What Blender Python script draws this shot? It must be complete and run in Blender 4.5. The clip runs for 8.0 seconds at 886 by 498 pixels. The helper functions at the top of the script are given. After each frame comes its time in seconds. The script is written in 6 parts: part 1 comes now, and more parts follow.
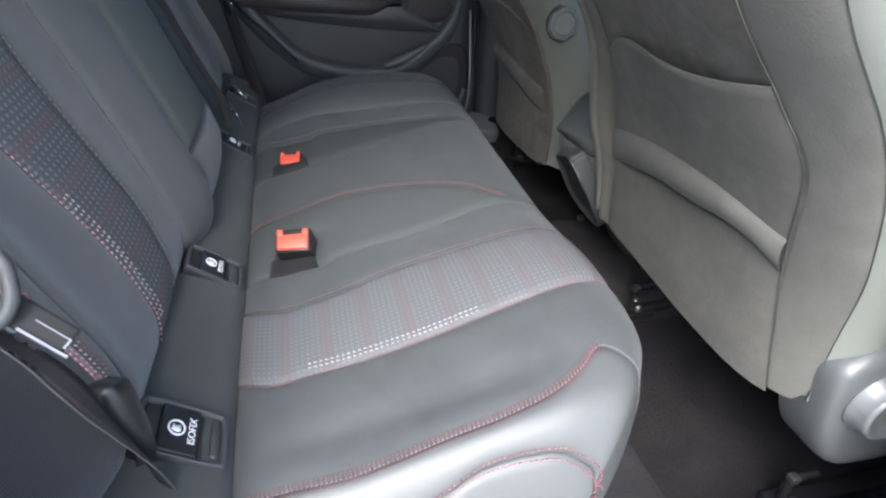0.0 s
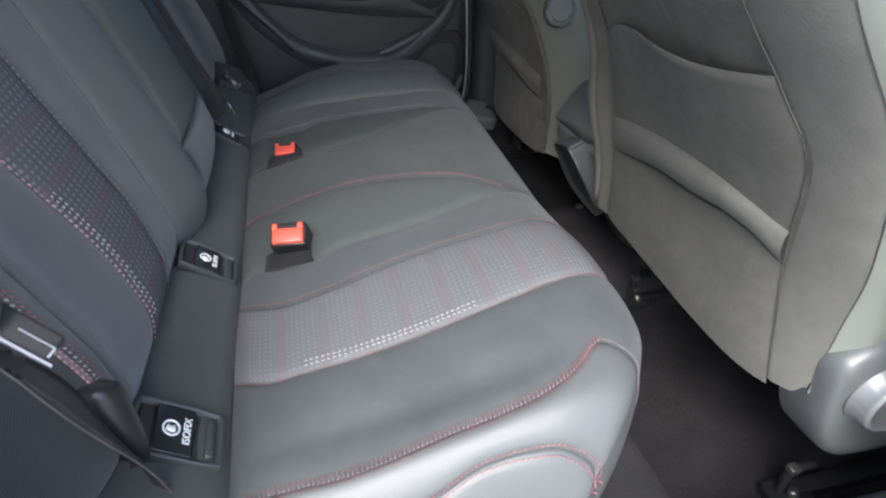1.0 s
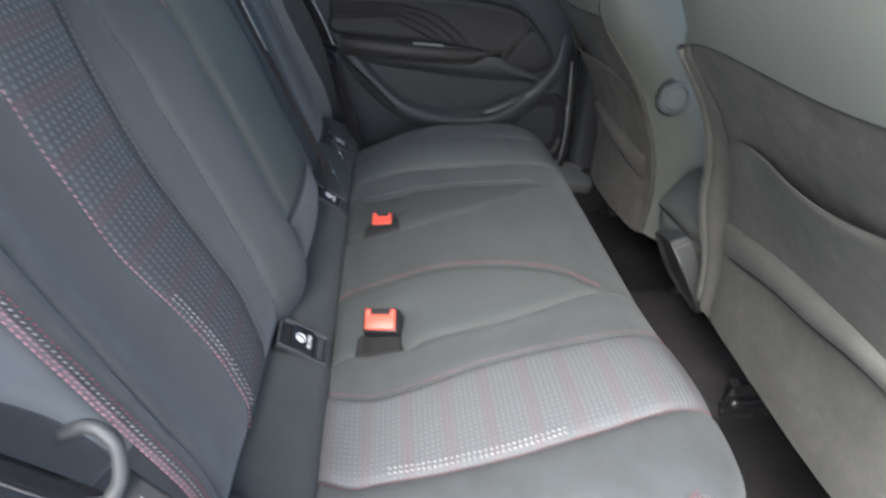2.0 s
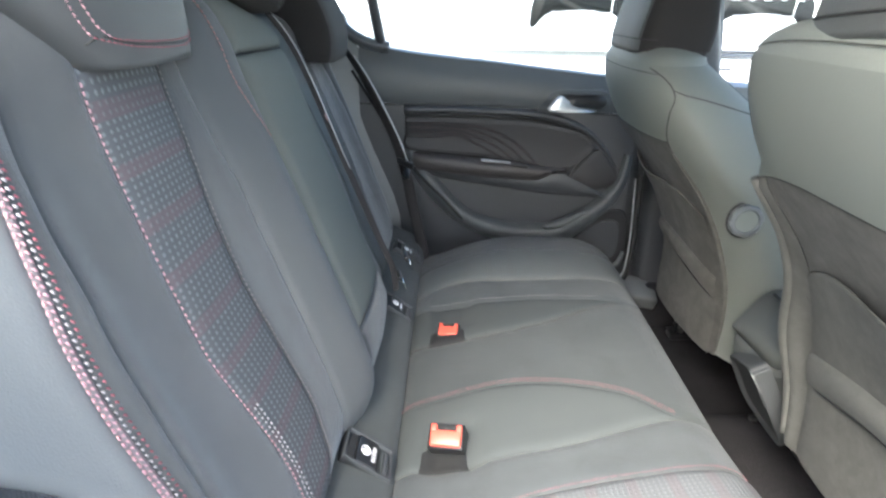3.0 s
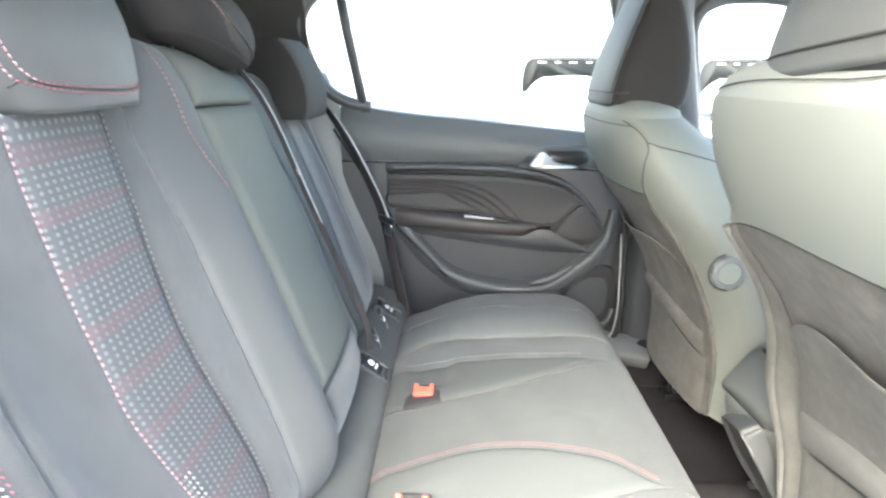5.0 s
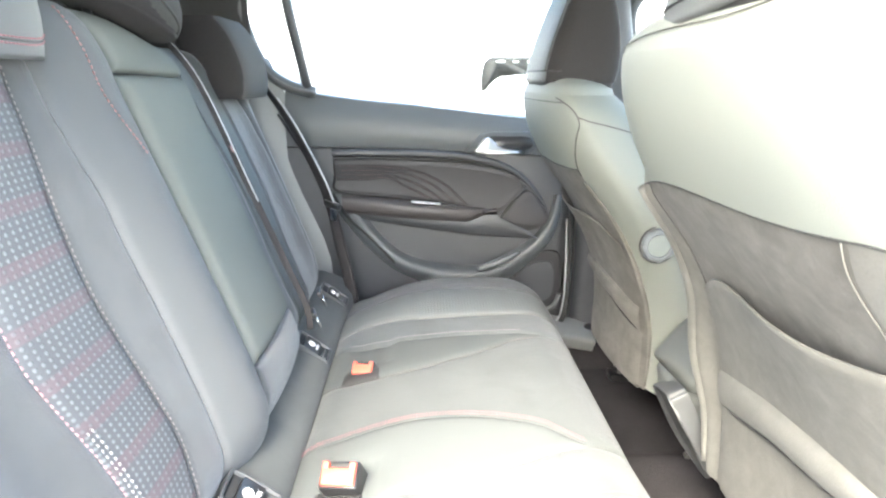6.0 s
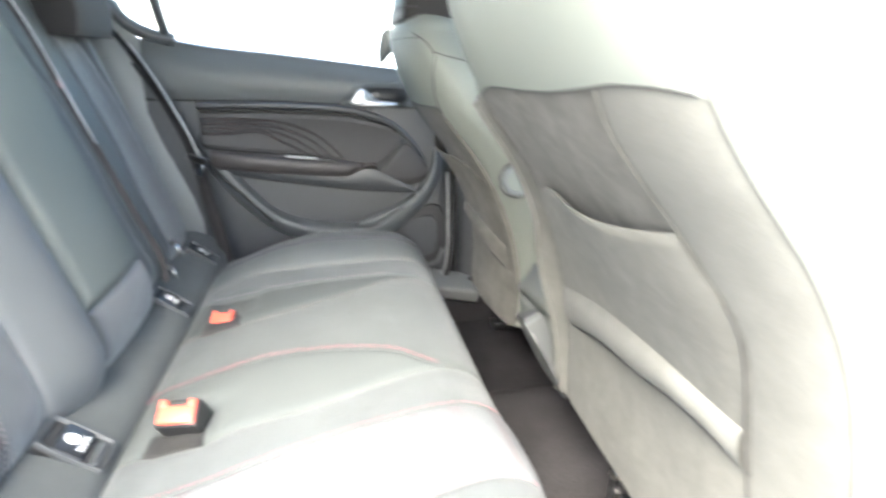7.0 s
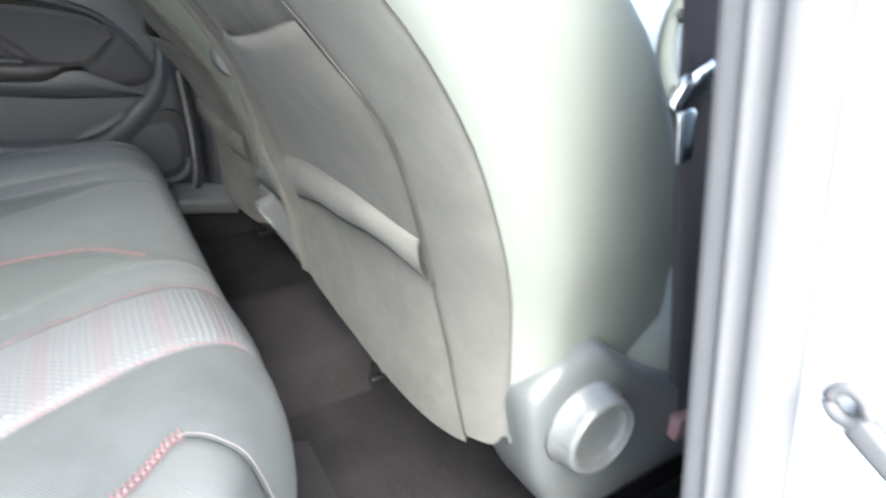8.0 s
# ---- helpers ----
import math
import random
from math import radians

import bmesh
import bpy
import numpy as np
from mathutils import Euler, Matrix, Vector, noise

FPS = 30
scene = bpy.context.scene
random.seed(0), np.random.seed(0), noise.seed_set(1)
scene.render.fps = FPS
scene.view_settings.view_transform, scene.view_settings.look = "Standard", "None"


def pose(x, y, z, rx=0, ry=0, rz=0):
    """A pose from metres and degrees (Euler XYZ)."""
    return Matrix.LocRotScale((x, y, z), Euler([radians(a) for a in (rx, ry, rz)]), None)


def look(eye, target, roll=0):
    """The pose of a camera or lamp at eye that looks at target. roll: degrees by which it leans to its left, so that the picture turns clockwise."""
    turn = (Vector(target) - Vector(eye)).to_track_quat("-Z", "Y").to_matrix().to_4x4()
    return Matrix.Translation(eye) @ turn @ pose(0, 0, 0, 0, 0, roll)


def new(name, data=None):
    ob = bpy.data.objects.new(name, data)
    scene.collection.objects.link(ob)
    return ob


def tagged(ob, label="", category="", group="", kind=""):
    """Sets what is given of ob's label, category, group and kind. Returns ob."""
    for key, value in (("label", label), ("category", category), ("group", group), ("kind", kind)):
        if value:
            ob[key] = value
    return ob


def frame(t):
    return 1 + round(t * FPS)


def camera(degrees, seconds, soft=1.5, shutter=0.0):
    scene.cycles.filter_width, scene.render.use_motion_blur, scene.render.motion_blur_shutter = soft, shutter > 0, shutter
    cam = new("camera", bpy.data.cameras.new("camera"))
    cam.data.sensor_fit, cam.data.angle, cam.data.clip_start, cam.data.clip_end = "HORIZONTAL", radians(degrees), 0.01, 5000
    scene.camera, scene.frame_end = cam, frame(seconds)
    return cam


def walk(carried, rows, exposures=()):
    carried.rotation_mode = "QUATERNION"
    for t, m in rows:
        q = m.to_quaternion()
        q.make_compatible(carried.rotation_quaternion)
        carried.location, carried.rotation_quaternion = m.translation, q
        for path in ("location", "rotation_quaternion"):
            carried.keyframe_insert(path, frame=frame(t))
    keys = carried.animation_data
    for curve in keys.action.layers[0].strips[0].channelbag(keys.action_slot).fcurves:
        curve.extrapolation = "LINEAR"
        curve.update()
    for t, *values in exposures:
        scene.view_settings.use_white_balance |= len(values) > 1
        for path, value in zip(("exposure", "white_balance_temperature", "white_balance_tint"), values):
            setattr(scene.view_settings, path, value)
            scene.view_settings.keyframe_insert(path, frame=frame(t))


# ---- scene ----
cam = camera(75.0, 8.0, soft=2.3, shutter=0.5)
PATH = [
    (0, (0.15, -0.939, 0.86), (0.563, 0.672, -0.25), 2.1),
    (0.5, (0.157, -0.943, 0.859), (0.574, 0.648, -0.279), 1.9),
    (1, (0.156, -0.926, 0.862), (0.567, 0.658, -0.288), 1.7),
    (1.5, (0.155, -0.88, 0.899), (0.525, 0.705, -0.263), 1.8),
    (2, (0.139, -0.855, 0.945), (0.297, 0.813, -0.148), 1.6),
    (2.2, (0.134, -0.856, 0.956), (0.237, 0.849, -0.084), 1.4),
    (3.3, (0.1, -0.858, 0.974), (0.051, 1.007, 0.252), 0.8),
    (3.5, (0.094, -0.853, 0.978), (0.034, 1.022, 0.284), 0.7),
    (4, (0.098, -0.836, 0.983), (0.021, 1.059, 0.348), 0.6),
    (4.2, (0.104, -0.829, 0.979), (0.021, 1.07, 0.358), 0.5),
    (5.3, (0.183, -0.832, 0.941), (0.197, 1.081, 0.356), 0.6),
    (5.5, (0.191, -0.835, 0.938), (0.242, 1.077, 0.355), 0.8),
    (6, (0.221, -0.849, 0.899), (0.294, 1.066, 0.327), 0.7),
    (6.5, (0.237, -0.849, 0.865), (0.364, 1.064, 0.297), 0.8),
    (7, (0.317, -0.871, 0.818), (0.674, 0.997, 0.199), 1.1),
    (7.5, (0.396, -0.883, 0.772), (1.083, 0.856, 0.063), 1.1),
    (8, (0.43, -0.901, 0.729), (1.365, 0.652, -0.115), 0.5),
]
walk(cam, [(t, look(eye, target, roll)) for t, eye, target, roll in PATH],
     exposures=[(0.0, 2.25, 5950, 8), (0.5, 2.08, 5950, 8), (1.0, 2.05, 5950, 8), (2.0, 2.44, 6050, 7), (3.5, 3.52, 6300, 4), (4.0, 3.77, 6350, 4), (5.5, 4.49, 6650, 5), (6.0, 4.60, 6650, 5), (6.5, 4.54, 6600, 5), (7.2, 3.92, 6350, 4), (8.0, 3.14, 6050, 4)])

# ---- world and sun: bright overcast daylight ----
world = bpy.data.worlds.new("world")
scene.world = world
world.use_nodes = True
wn = world.node_tree.nodes
sky = wn.new("ShaderNodeTexSky")
sky.sky_type, sky.sun_disc = "NISHITA", False
sky.sun_elevation, sky.sun_rotation = radians(47), radians(204)
sky.air_density, sky.dust_density, sky.ozone_density = 1.0, 4.0, 1.0
world.node_tree.links.new(sky.outputs["Color"], wn["Background"].inputs["Color"])
wn["Background"].inputs["Strength"].default_value = 0.15
sun_data = bpy.data.lights.new("sun", "SUN")
sun_data.energy, sun_data.angle, sun_data.color = 0.95, radians(30), (1.0, 0.985, 0.96)
sun = new("sun", sun_data)
sun.matrix_world = look((-1.35, -3.0, 3.55), (0, 0, 0))


# ---- materials ----
def material(name, color, rough=0.6, metal=0.0, grain=400.0, bump=0.15, vary=0.15, stain=6.0, spec=0.5, sheen=0.0, coat=0.0):
    """A plain surface with fine grain, slow colour variation and relief."""
    m = bpy.data.materials.new(name)
    m.use_nodes = True
    n, l = m.node_tree.nodes, m.node_tree.links
    b = n["Principled BSDF"]
    co = n.new("ShaderNodeTexCoord")
    fine, slow = n.new("ShaderNodeTexNoise"), n.new("ShaderNodeTexNoise")
    fine.inputs["Scale"].default_value, slow.inputs["Scale"].default_value = grain, stain
    fine.inputs["Detail"].default_value, slow.inputs["Detail"].default_value = 2.0, 4.0
    l.new(co.outputs["Object"], fine.inputs["Vector"])
    l.new(co.outputs["Object"], slow.inputs["Vector"])
    mix = n.new("ShaderNodeMath")
    mix.operation = "MULTIPLY_ADD"
    mix.inputs[1].default_value = 0.5
    l.new(fine.outputs["Fac"], mix.inputs[0])
    half = n.new("ShaderNodeMath")
    half.operation = "MULTIPLY"
    half.inputs[1].default_value = 0.5
    l.new(slow.outputs["Fac"], half.inputs[0])
    l.new(half.outputs[0], mix.inputs[2])
    ramp = n.new("ShaderNodeMix")
    ramp.data_type = "RGBA"
    ramp.inputs["A"].default_value = (*[c * (1 - vary) for c in color], 1)
    ramp.inputs["B"].default_value = (*[min(c * (1 + vary), 1) for c in color], 1)
    l.new(mix.outputs[0], ramp.inputs["Factor"])
    l.new(ramp.outputs["Result"], b.inputs["Base Color"])
    b.inputs["Roughness"].default_value, b.inputs["Metallic"].default_value = rough, metal
    b.inputs["Specular IOR Level"].default_value = spec
    b.inputs["Sheen Weight"].default_value = sheen
    b.inputs["Coat Weight"].default_value = coat
    if bump:
        bp = n.new("ShaderNodeBump")
        bp.inputs["Strength"].default_value, bp.inputs["Distance"].default_value = bump, 0.0015
        l.new(fine.outputs["Fac"], bp.inputs["Height"])
        l.new(bp.outputs["Normal"], b.inputs["Normal"])
    return m


def weave(name, color, pitch, amount=0.35, rough=0.85, sheen=0.3, vary=0.2):
    """Woven cloth: fine crossing threads along the cloth's own directions."""
    m = material(name, color, rough, grain=900, bump=0, vary=vary, sheen=sheen, spec=0.25)
    n, l = m.node_tree.nodes, m.node_tree.links
    uv = n.new("ShaderNodeUVMap")
    scale = n.new("ShaderNodeVectorMath")
    scale.operation = "SCALE"
    scale.inputs["Scale"].default_value = 6.2832 / pitch
    l.new(uv.outputs[0], scale.inputs[0])
    sep = n.new("ShaderNodeSeparateXYZ")
    l.new(scale.outputs[0], sep.inputs[0])
    waves = []
    for axis in "XY":
        s = n.new("ShaderNodeMath")
        s.operation = "SINE"
        l.new(sep.outputs[axis], s.inputs[0])
        waves.append(s)
    mul = n.new("ShaderNodeMath")
    mul.operation = "MULTIPLY"
    l.new(waves[0].outputs[0], mul.inputs[0])
    l.new(waves[1].outputs[0], mul.inputs[1])
    bp = n.new("ShaderNodeBump")
    bp.inputs["Strength"].default_value, bp.inputs["Distance"].default_value = amount, 0.0006
    l.new(mul.outputs[0], bp.inputs["Height"])
    l.new(bp.outputs["Normal"], n["Principled BSDF"].inputs["Normal"])
    return m


def dotted_cloth(name, base, dot, red, pitch_u, pitch_v, band, fade, ribs=9.0, size=3.2):
    """The seat's patterned insert: rows of pale woven dots, crossed by dull red bands. u runs along the stripe, v across it, in metres."""
    m = bpy.data.materials.new(name)
    m.use_nodes = True
    n, l = m.node_tree.nodes, m.node_tree.links
    b = n["Principled BSDF"]
    b.inputs["Roughness"].default_value, b.inputs["Specular IOR Level"].default_value = 0.75, 0.3
    uv = n.new("ShaderNodeUVMap")
    sep = n.new("ShaderNodeSeparateXYZ")
    l.new(uv.outputs[0], sep.inputs[0])

    def op(kind, a, c=None, d=None):
        q = n.new("ShaderNodeMath")
        q.operation = kind
        for slot, v in enumerate((a, c, d)):
            if v is None:
                continue
            if isinstance(v, (int, float)):
                q.inputs[slot].default_value = v
            else:
                l.new(v, q.inputs[slot])
        return q.outputs[0]

    u, v = sep.outputs["X"], sep.outputs["Y"]
    cu = op("SUBTRACT", op("FRACT", op("DIVIDE", u, pitch_u)), 0.5)
    cv = op("SUBTRACT", op("FRACT", op("DIVIDE", v, pitch_v)), 0.5)
    front = op("MINIMUM", op("MAXIMUM", op("MULTIPLY", op("SUBTRACT", u, ribs), 40.0), 0.0), 1.0)
    cv = op("MULTIPLY", cv, op("SUBTRACT", 1.0, front))
    far = op("SQRT", op("ADD", op("POWER", op("MULTIPLY", cu, 0.95), 2.0), op("POWER", op("MULTIPLY", cv, 1.25), 2.0)))
    spot = op("SUBTRACT", 1.0, op("SMOOTH_MIN", op("MULTIPLY", far, size), 1.0, 0.15))
    spot = op("MINIMUM", op("MAXIMUM", op("MULTIPLY", spot, 2.2), 0.0), 1.0)
    wob = n.new("ShaderNodeTexNoise")
    wob.inputs["Scale"].default_value = 60.0
    l.new(uv.outputs[0], wob.inputs["Vector"])
    stripe = op("FRACT", op("DIVIDE", u, band))
    inband = op("LESS_THAN", op("ABSOLUTE", op("SUBTRACT", stripe, 0.5)), 0.14)
    strength = op("MULTIPLY", spot, op("SUBTRACT", 1.0, op("MULTIPLY", inband, fade)))
    strength = op("MULTIPLY", strength, op("SUBTRACT", 1.0, op("MULTIPLY", front, 0.25)))
    strength = op("MULTIPLY", strength, op("ADD", 0.55, op("MULTIPLY", wob.outputs["Fac"], 0.7)))
    ground = n.new("ShaderNodeMix")
    ground.data_type = "RGBA"
    ground.inputs["A"].default_value, ground.inputs["B"].default_value = (*base, 1), (*red, 1)
    l.new(op("MULTIPLY", inband, 0.6), ground.inputs["Factor"])
    top = n.new("ShaderNodeMix")
    top.data_type = "RGBA"
    top.inputs["B"].default_value = (*dot, 1)
    l.new(ground.outputs["Result"], top.inputs["A"])
    l.new(strength, top.inputs["Factor"])
    l.new(top.outputs["Result"], b.inputs["Base Color"])
    bp = n.new("ShaderNodeBump")
    bp.inputs["Strength"].default_value, bp.inputs["Distance"].default_value = 0.5, 0.0012
    l.new(spot, bp.inputs["Height"])
    l.new(bp.outputs["Normal"], b.inputs["Normal"])
    return m


def glass(name, tint=(0.93, 0.96, 0.95)):
    m = bpy.data.materials.new(name)
    m.use_nodes = True
    n, l = m.node_tree.nodes, m.node_tree.links
    clear, gloss, mix = n.new("ShaderNodeBsdfTransparent"), n.new("ShaderNodeBsdfGlossy"), n.new("ShaderNodeMixShader")
    clear.inputs["Color"].default_value = (*tint, 1)
    gloss.inputs["Roughness"].default_value = 0.02
    mix.inputs["Fac"].default_value = 0.06
    l.new(clear.outputs[0], mix.inputs[1])
    l.new(gloss.outputs[0], mix.inputs[2])
    l.new(mix.outputs[0], n["Material Output"].inputs["Surface"])
    return m


CLOTH = weave("dark seat cloth", (0.0595, 0.063, 0.0655), 0.0022)
# Same seat cloth, the dimmer middle and rear gap put into its tone.
CLOTH_MID = weave("shaded middle seat cloth", (0.0475, 0.0522, 0.0517), 0.0022, sheen=0.08)
CLOTH_SEAT = weave("worn seat cloth", (0.0590, 0.0641, 0.0655), 0.0022, sheen=0.08)
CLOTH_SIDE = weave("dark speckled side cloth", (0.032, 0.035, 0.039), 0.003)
CLOTH_PALE = weave("smooth pale grey cloth", (0.078, 0.082, 0.084), 0.0022, amount=0.2, sheen=0.1)
BAND = dotted_cloth("dotted insert cloth", (0.103, 0.106, 0.110), (0.150, 0.159, 0.165), (0.114, 0.099, 0.103), 0.0066, 0.0070, 0.050, 0.8, 0.436, size=3.5)
# Same dotted cloth, contrast cut for distance, tone lifted for the far light.
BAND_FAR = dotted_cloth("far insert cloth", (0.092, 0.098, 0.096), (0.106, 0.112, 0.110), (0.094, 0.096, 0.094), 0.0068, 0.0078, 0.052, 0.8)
LEATHER = material("grey leather", (0.082, 0.086, 0.086), 0.42, grain=700, bump=0.25, vary=0.12, stain=5)
# SUEDE, SUEDE_POCKET, SUEDE_UPPER: one suede, each panel's light or shade in its tone.
SUEDE_UPPER = material("brushed shaded suede", (0.074, 0.071, 0.064), 0.95, grain=420, bump=0.3, vary=0.2, stain=9, spec=0.1, sheen=0.04)
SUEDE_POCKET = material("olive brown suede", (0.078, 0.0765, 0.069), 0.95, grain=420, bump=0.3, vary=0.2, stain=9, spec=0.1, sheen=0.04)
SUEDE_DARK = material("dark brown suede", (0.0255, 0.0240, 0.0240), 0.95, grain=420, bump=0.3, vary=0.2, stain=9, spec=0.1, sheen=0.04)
SUEDE = material("brown grey suede", (0.095, 0.0935, 0.085), 0.95, grain=420, bump=0.3, vary=0.2, stain=9, spec=0.1, sheen=0.04)


def brushed(m, low, high, scale):
    """Brush marks in a nap: slow streaks that lighten and darken the pile."""
    n, l = m.node_tree.nodes, m.node_tree.links
    b = n["Principled BSDF"]
    src = b.inputs["Base Color"].links[0].from_socket
    co, tex, ramp, mul = n.new("ShaderNodeTexCoord"), n.new("ShaderNodeTexNoise"), n.new("ShaderNodeMapRange"), n.new("ShaderNodeMix")
    tex.inputs["Scale"].default_value, tex.inputs["Detail"].default_value, tex.inputs["Distortion"].default_value = scale, 6.0, 0.5
    tex.inputs["Roughness"].default_value = 0.65
    l.new(co.outputs["Object"], tex.inputs["Vector"])
    ramp.inputs["From Min"].default_value, ramp.inputs["From Max"].default_value = 0.32, 0.68
    ramp.inputs["To Min"].default_value, ramp.inputs["To Max"].default_value = low, high
    l.new(tex.outputs["Fac"], ramp.inputs["Value"])
    mul.data_type, mul.blend_type = "RGBA", "MULTIPLY"
    mul.inputs["Factor"].default_value = 1.0
    l.new(src, mul.inputs["A"])
    l.new(ramp.outputs["Result"], mul.inputs["B"])
    l.new(mul.outputs["Result"], b.inputs["Base Color"])
    return m


brushed(SUEDE, 0.86, 1.14, 12.0)
brushed(SUEDE_POCKET, 0.86, 1.14, 13.0)
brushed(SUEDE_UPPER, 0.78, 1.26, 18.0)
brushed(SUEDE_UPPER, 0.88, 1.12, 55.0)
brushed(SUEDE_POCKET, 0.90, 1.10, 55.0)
brushed(CLOTH, 0.88, 1.12, 16.0)
brushed(CLOTH_SEAT, 0.86, 1.14, 16.0)
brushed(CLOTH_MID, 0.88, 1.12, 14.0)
PLASTIC = material("black grained plastic", (0.037, 0.0395, 0.044), 0.42, grain=900, bump=0.25, vary=0.15)
QUARTER = material("grey moulded trim", (0.175, 0.182, 0.180), 0.42, grain=1100, bump=0.3, vary=0.1)
SOFT = material("soft touch trim", (0.066, 0.073, 0.077), 0.46, grain=1100, bump=0.3, vary=0.1)
DARKPLASTIC = material("smooth black plastic", (0.015, 0.015, 0.016), 0.32, grain=500, bump=0.05, vary=0.2)
GREYPLASTIC = material("grey plastic cover", (0.085, 0.089, 0.089), 0.3, grain=900, bump=0.15, vary=0.1)
SILVER = material("satin silver", (0.55, 0.56, 0.56), 0.28, metal=0.9, grain=300, bump=0.03, vary=0.06)
CHROME = material("bright chrome", (0.8, 0.81, 0.82), 0.12, metal=1.0, grain=200, bump=0.0, vary=0.03)
STEEL = material("worn rail steel", (0.22, 0.21, 0.2), 0.4, metal=0.9, grain=250, bump=0.1, vary=0.3)
REDPLASTIC = material("orange red plastic", (0.60, 0.080, 0.050), 0.4, grain=500, bump=0.05, vary=0.08)
THREAD_RED = material("red thread", (0.235, 0.070, 0.088), 0.7, grain=900, bump=0.0, vary=0.2)
THREAD_PINK = material("pale pink thread", (0.50, 0.28, 0.31), 0.7, grain=900, bump=0.0, vary=0.2)
THREAD_CORAL = material("coral thread", (0.30, 0.145, 0.135), 0.7, grain=900, bump=0.0, vary=0.2)
THREAD_ROSE = material("rose thread", (0.36, 0.135, 0.155), 0.7, grain=900, bump=0.0, vary=0.2)
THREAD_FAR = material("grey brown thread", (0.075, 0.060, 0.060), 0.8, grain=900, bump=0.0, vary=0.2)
THREAD_DIM = material("dull red thread", (0.10, 0.042, 0.046), 0.7, grain=900, bump=0.0, vary=0.2)
THREAD_FADED = material("faded grey pink thread", (0.17, 0.15, 0.15), 0.8, grain=900, bump=0.0, vary=0.3)
THREAD_DULL = material("faded pink thread", (0.20, 0.12, 0.12), 0.7, grain=900, bump=0.0, vary=0.2)
# Pale tone carries the strong daylight on dashboard and front door panels.
DASHPAD = material("sunlit grey dashboard pad", (0.16, 0.165, 0.165), 0.6, grain=700, bump=0.2, vary=0.1)
THREAD_PALE = material("pale thread", (0.42, 0.39, 0.39), 0.7, grain=900, bump=0.0, vary=0.2)
WEBBING = weave("seat belt webbing", (0.024, 0.0225, 0.0235), 0.003, amount=0.5, rough=0.75, sheen=0.0)
WEBBING_BROWN = weave("brown black webbing", (0.040, 0.036, 0.036), 0.003, amount=0.3, rough=0.75, sheen=0.0)
SEAM_PALE = material("grey woven hem", (0.075, 0.068, 0.068), 0.8, grain=500, bump=0.0, vary=0.2)
CARPET = material("black loop carpet", (0.0198, 0.0185, 0.0196), 0.95, grain=260, bump=1.0, vary=0.95, stain=14, spec=0.1)
MAT = material("grey brown carpet hump", (0.024, 0.0222, 0.0229), 0.95, grain=280, bump=1.0, vary=0.95, stain=12, spec=0.1)
HEEL = material("lighter grey carpet edge", (0.032, 0.031, 0.033), 0.95, grain=280, bump=1.0, vary=0.6, stain=12, spec=0.1)
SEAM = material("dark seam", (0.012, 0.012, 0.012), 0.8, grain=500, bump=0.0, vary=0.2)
SEAM_SOFT = material("grey brown seam", (0.030, 0.029, 0.027), 0.8, grain=500, bump=0.0, vary=0.2)
WHITEPRINT = material("white print", (0.8, 0.8, 0.8), 0.5, grain=300, bump=0.0, vary=0.05)
PAINT = material("white car paint", (0.78, 0.79, 0.79), 0.25, grain=60, bump=0.0, vary=0.03, coat=0.6)
RUBBER = material("grey rubber seal", (0.115, 0.115, 0.12), 0.9, grain=700, bump=0.1, vary=0.15)
HEADLINER = material("black headliner cloth", (0.035, 0.034, 0.034), 0.95, grain=800, bump=0.2, vary=0.08)
DOORCLOTH = material("dark door insert", (0.031, 0.0305, 0.0325), 0.65, grain=800, bump=0.3, vary=0.2)
TARMAC = material("pale worn concrete", (0.40, 0.40, 0.395), 0.9, grain=40, bump=0.4, vary=0.3, stain=0.6)
ARMREST = material("smooth armrest cover", (0.122, 0.129, 0.117), 0.85, grain=900, bump=0.3, vary=0.14, spec=0.15)
# Bolster leather toned paler for the light on the upper backrest.
LEATHER_BACK = material("lit bolster leather", (0.150, 0.157, 0.157), 0.5, grain=700, bump=0.25, vary=0.12, stain=5)
# Belt webbing toned up for the daylight at the open door.
WEBBING_SUN = weave("sunlit belt webbing", (0.040, 0.037, 0.042), 0.003, amount=0.4, rough=0.7, sheen=0.0)
THREAD_BED = material("pink grey thread bed", (0.20, 0.165, 0.17), 0.8, grain=900, bump=0.3, vary=0.25)
PLATE = material("bright tongue metal", (0.27, 0.27, 0.28), 0.35, metal=0.5, grain=300, bump=0.0, vary=0.05)
LEATHER_HEAD = material("grey headrest leather", (0.060, 0.0625, 0.0635), 0.6, grain=700, bump=0.25, vary=0.12)
SUEDE_HEAD = material("grey brown headrest suede", (0.056, 0.054, 0.052), 0.95, grain=420, bump=0.3, vary=0.2, stain=9, spec=0.1)
CLOTH_SMOOTH = material("smooth grey cover", (0.0625, 0.0681, 0.0672), 0.9, grain=900, bump=0.2, vary=0.14, spec=0.15)
WELT = material("pale welt cord", (0.15, 0.135, 0.135), 0.6, grain=600, bump=0.0, vary=0.15)
LIP = material("grained grey black plastic", (0.040, 0.0425, 0.045), 0.5, grain=1100, bump=0.3, vary=0.1)
GLASS = glass("clear window glass")
GLASS_DARK = glass("dark tinted glass", (0.10, 0.11, 0.11))
SILVERGREY = material("pale grey edge", (0.35, 0.36, 0.37), 0.35, metal=0.3, grain=300, bump=0.0, vary=0.1)
CARBLACK = material("black car panel", (0.045, 0.045, 0.048), 0.35, grain=40, bump=0.0, vary=0.2)


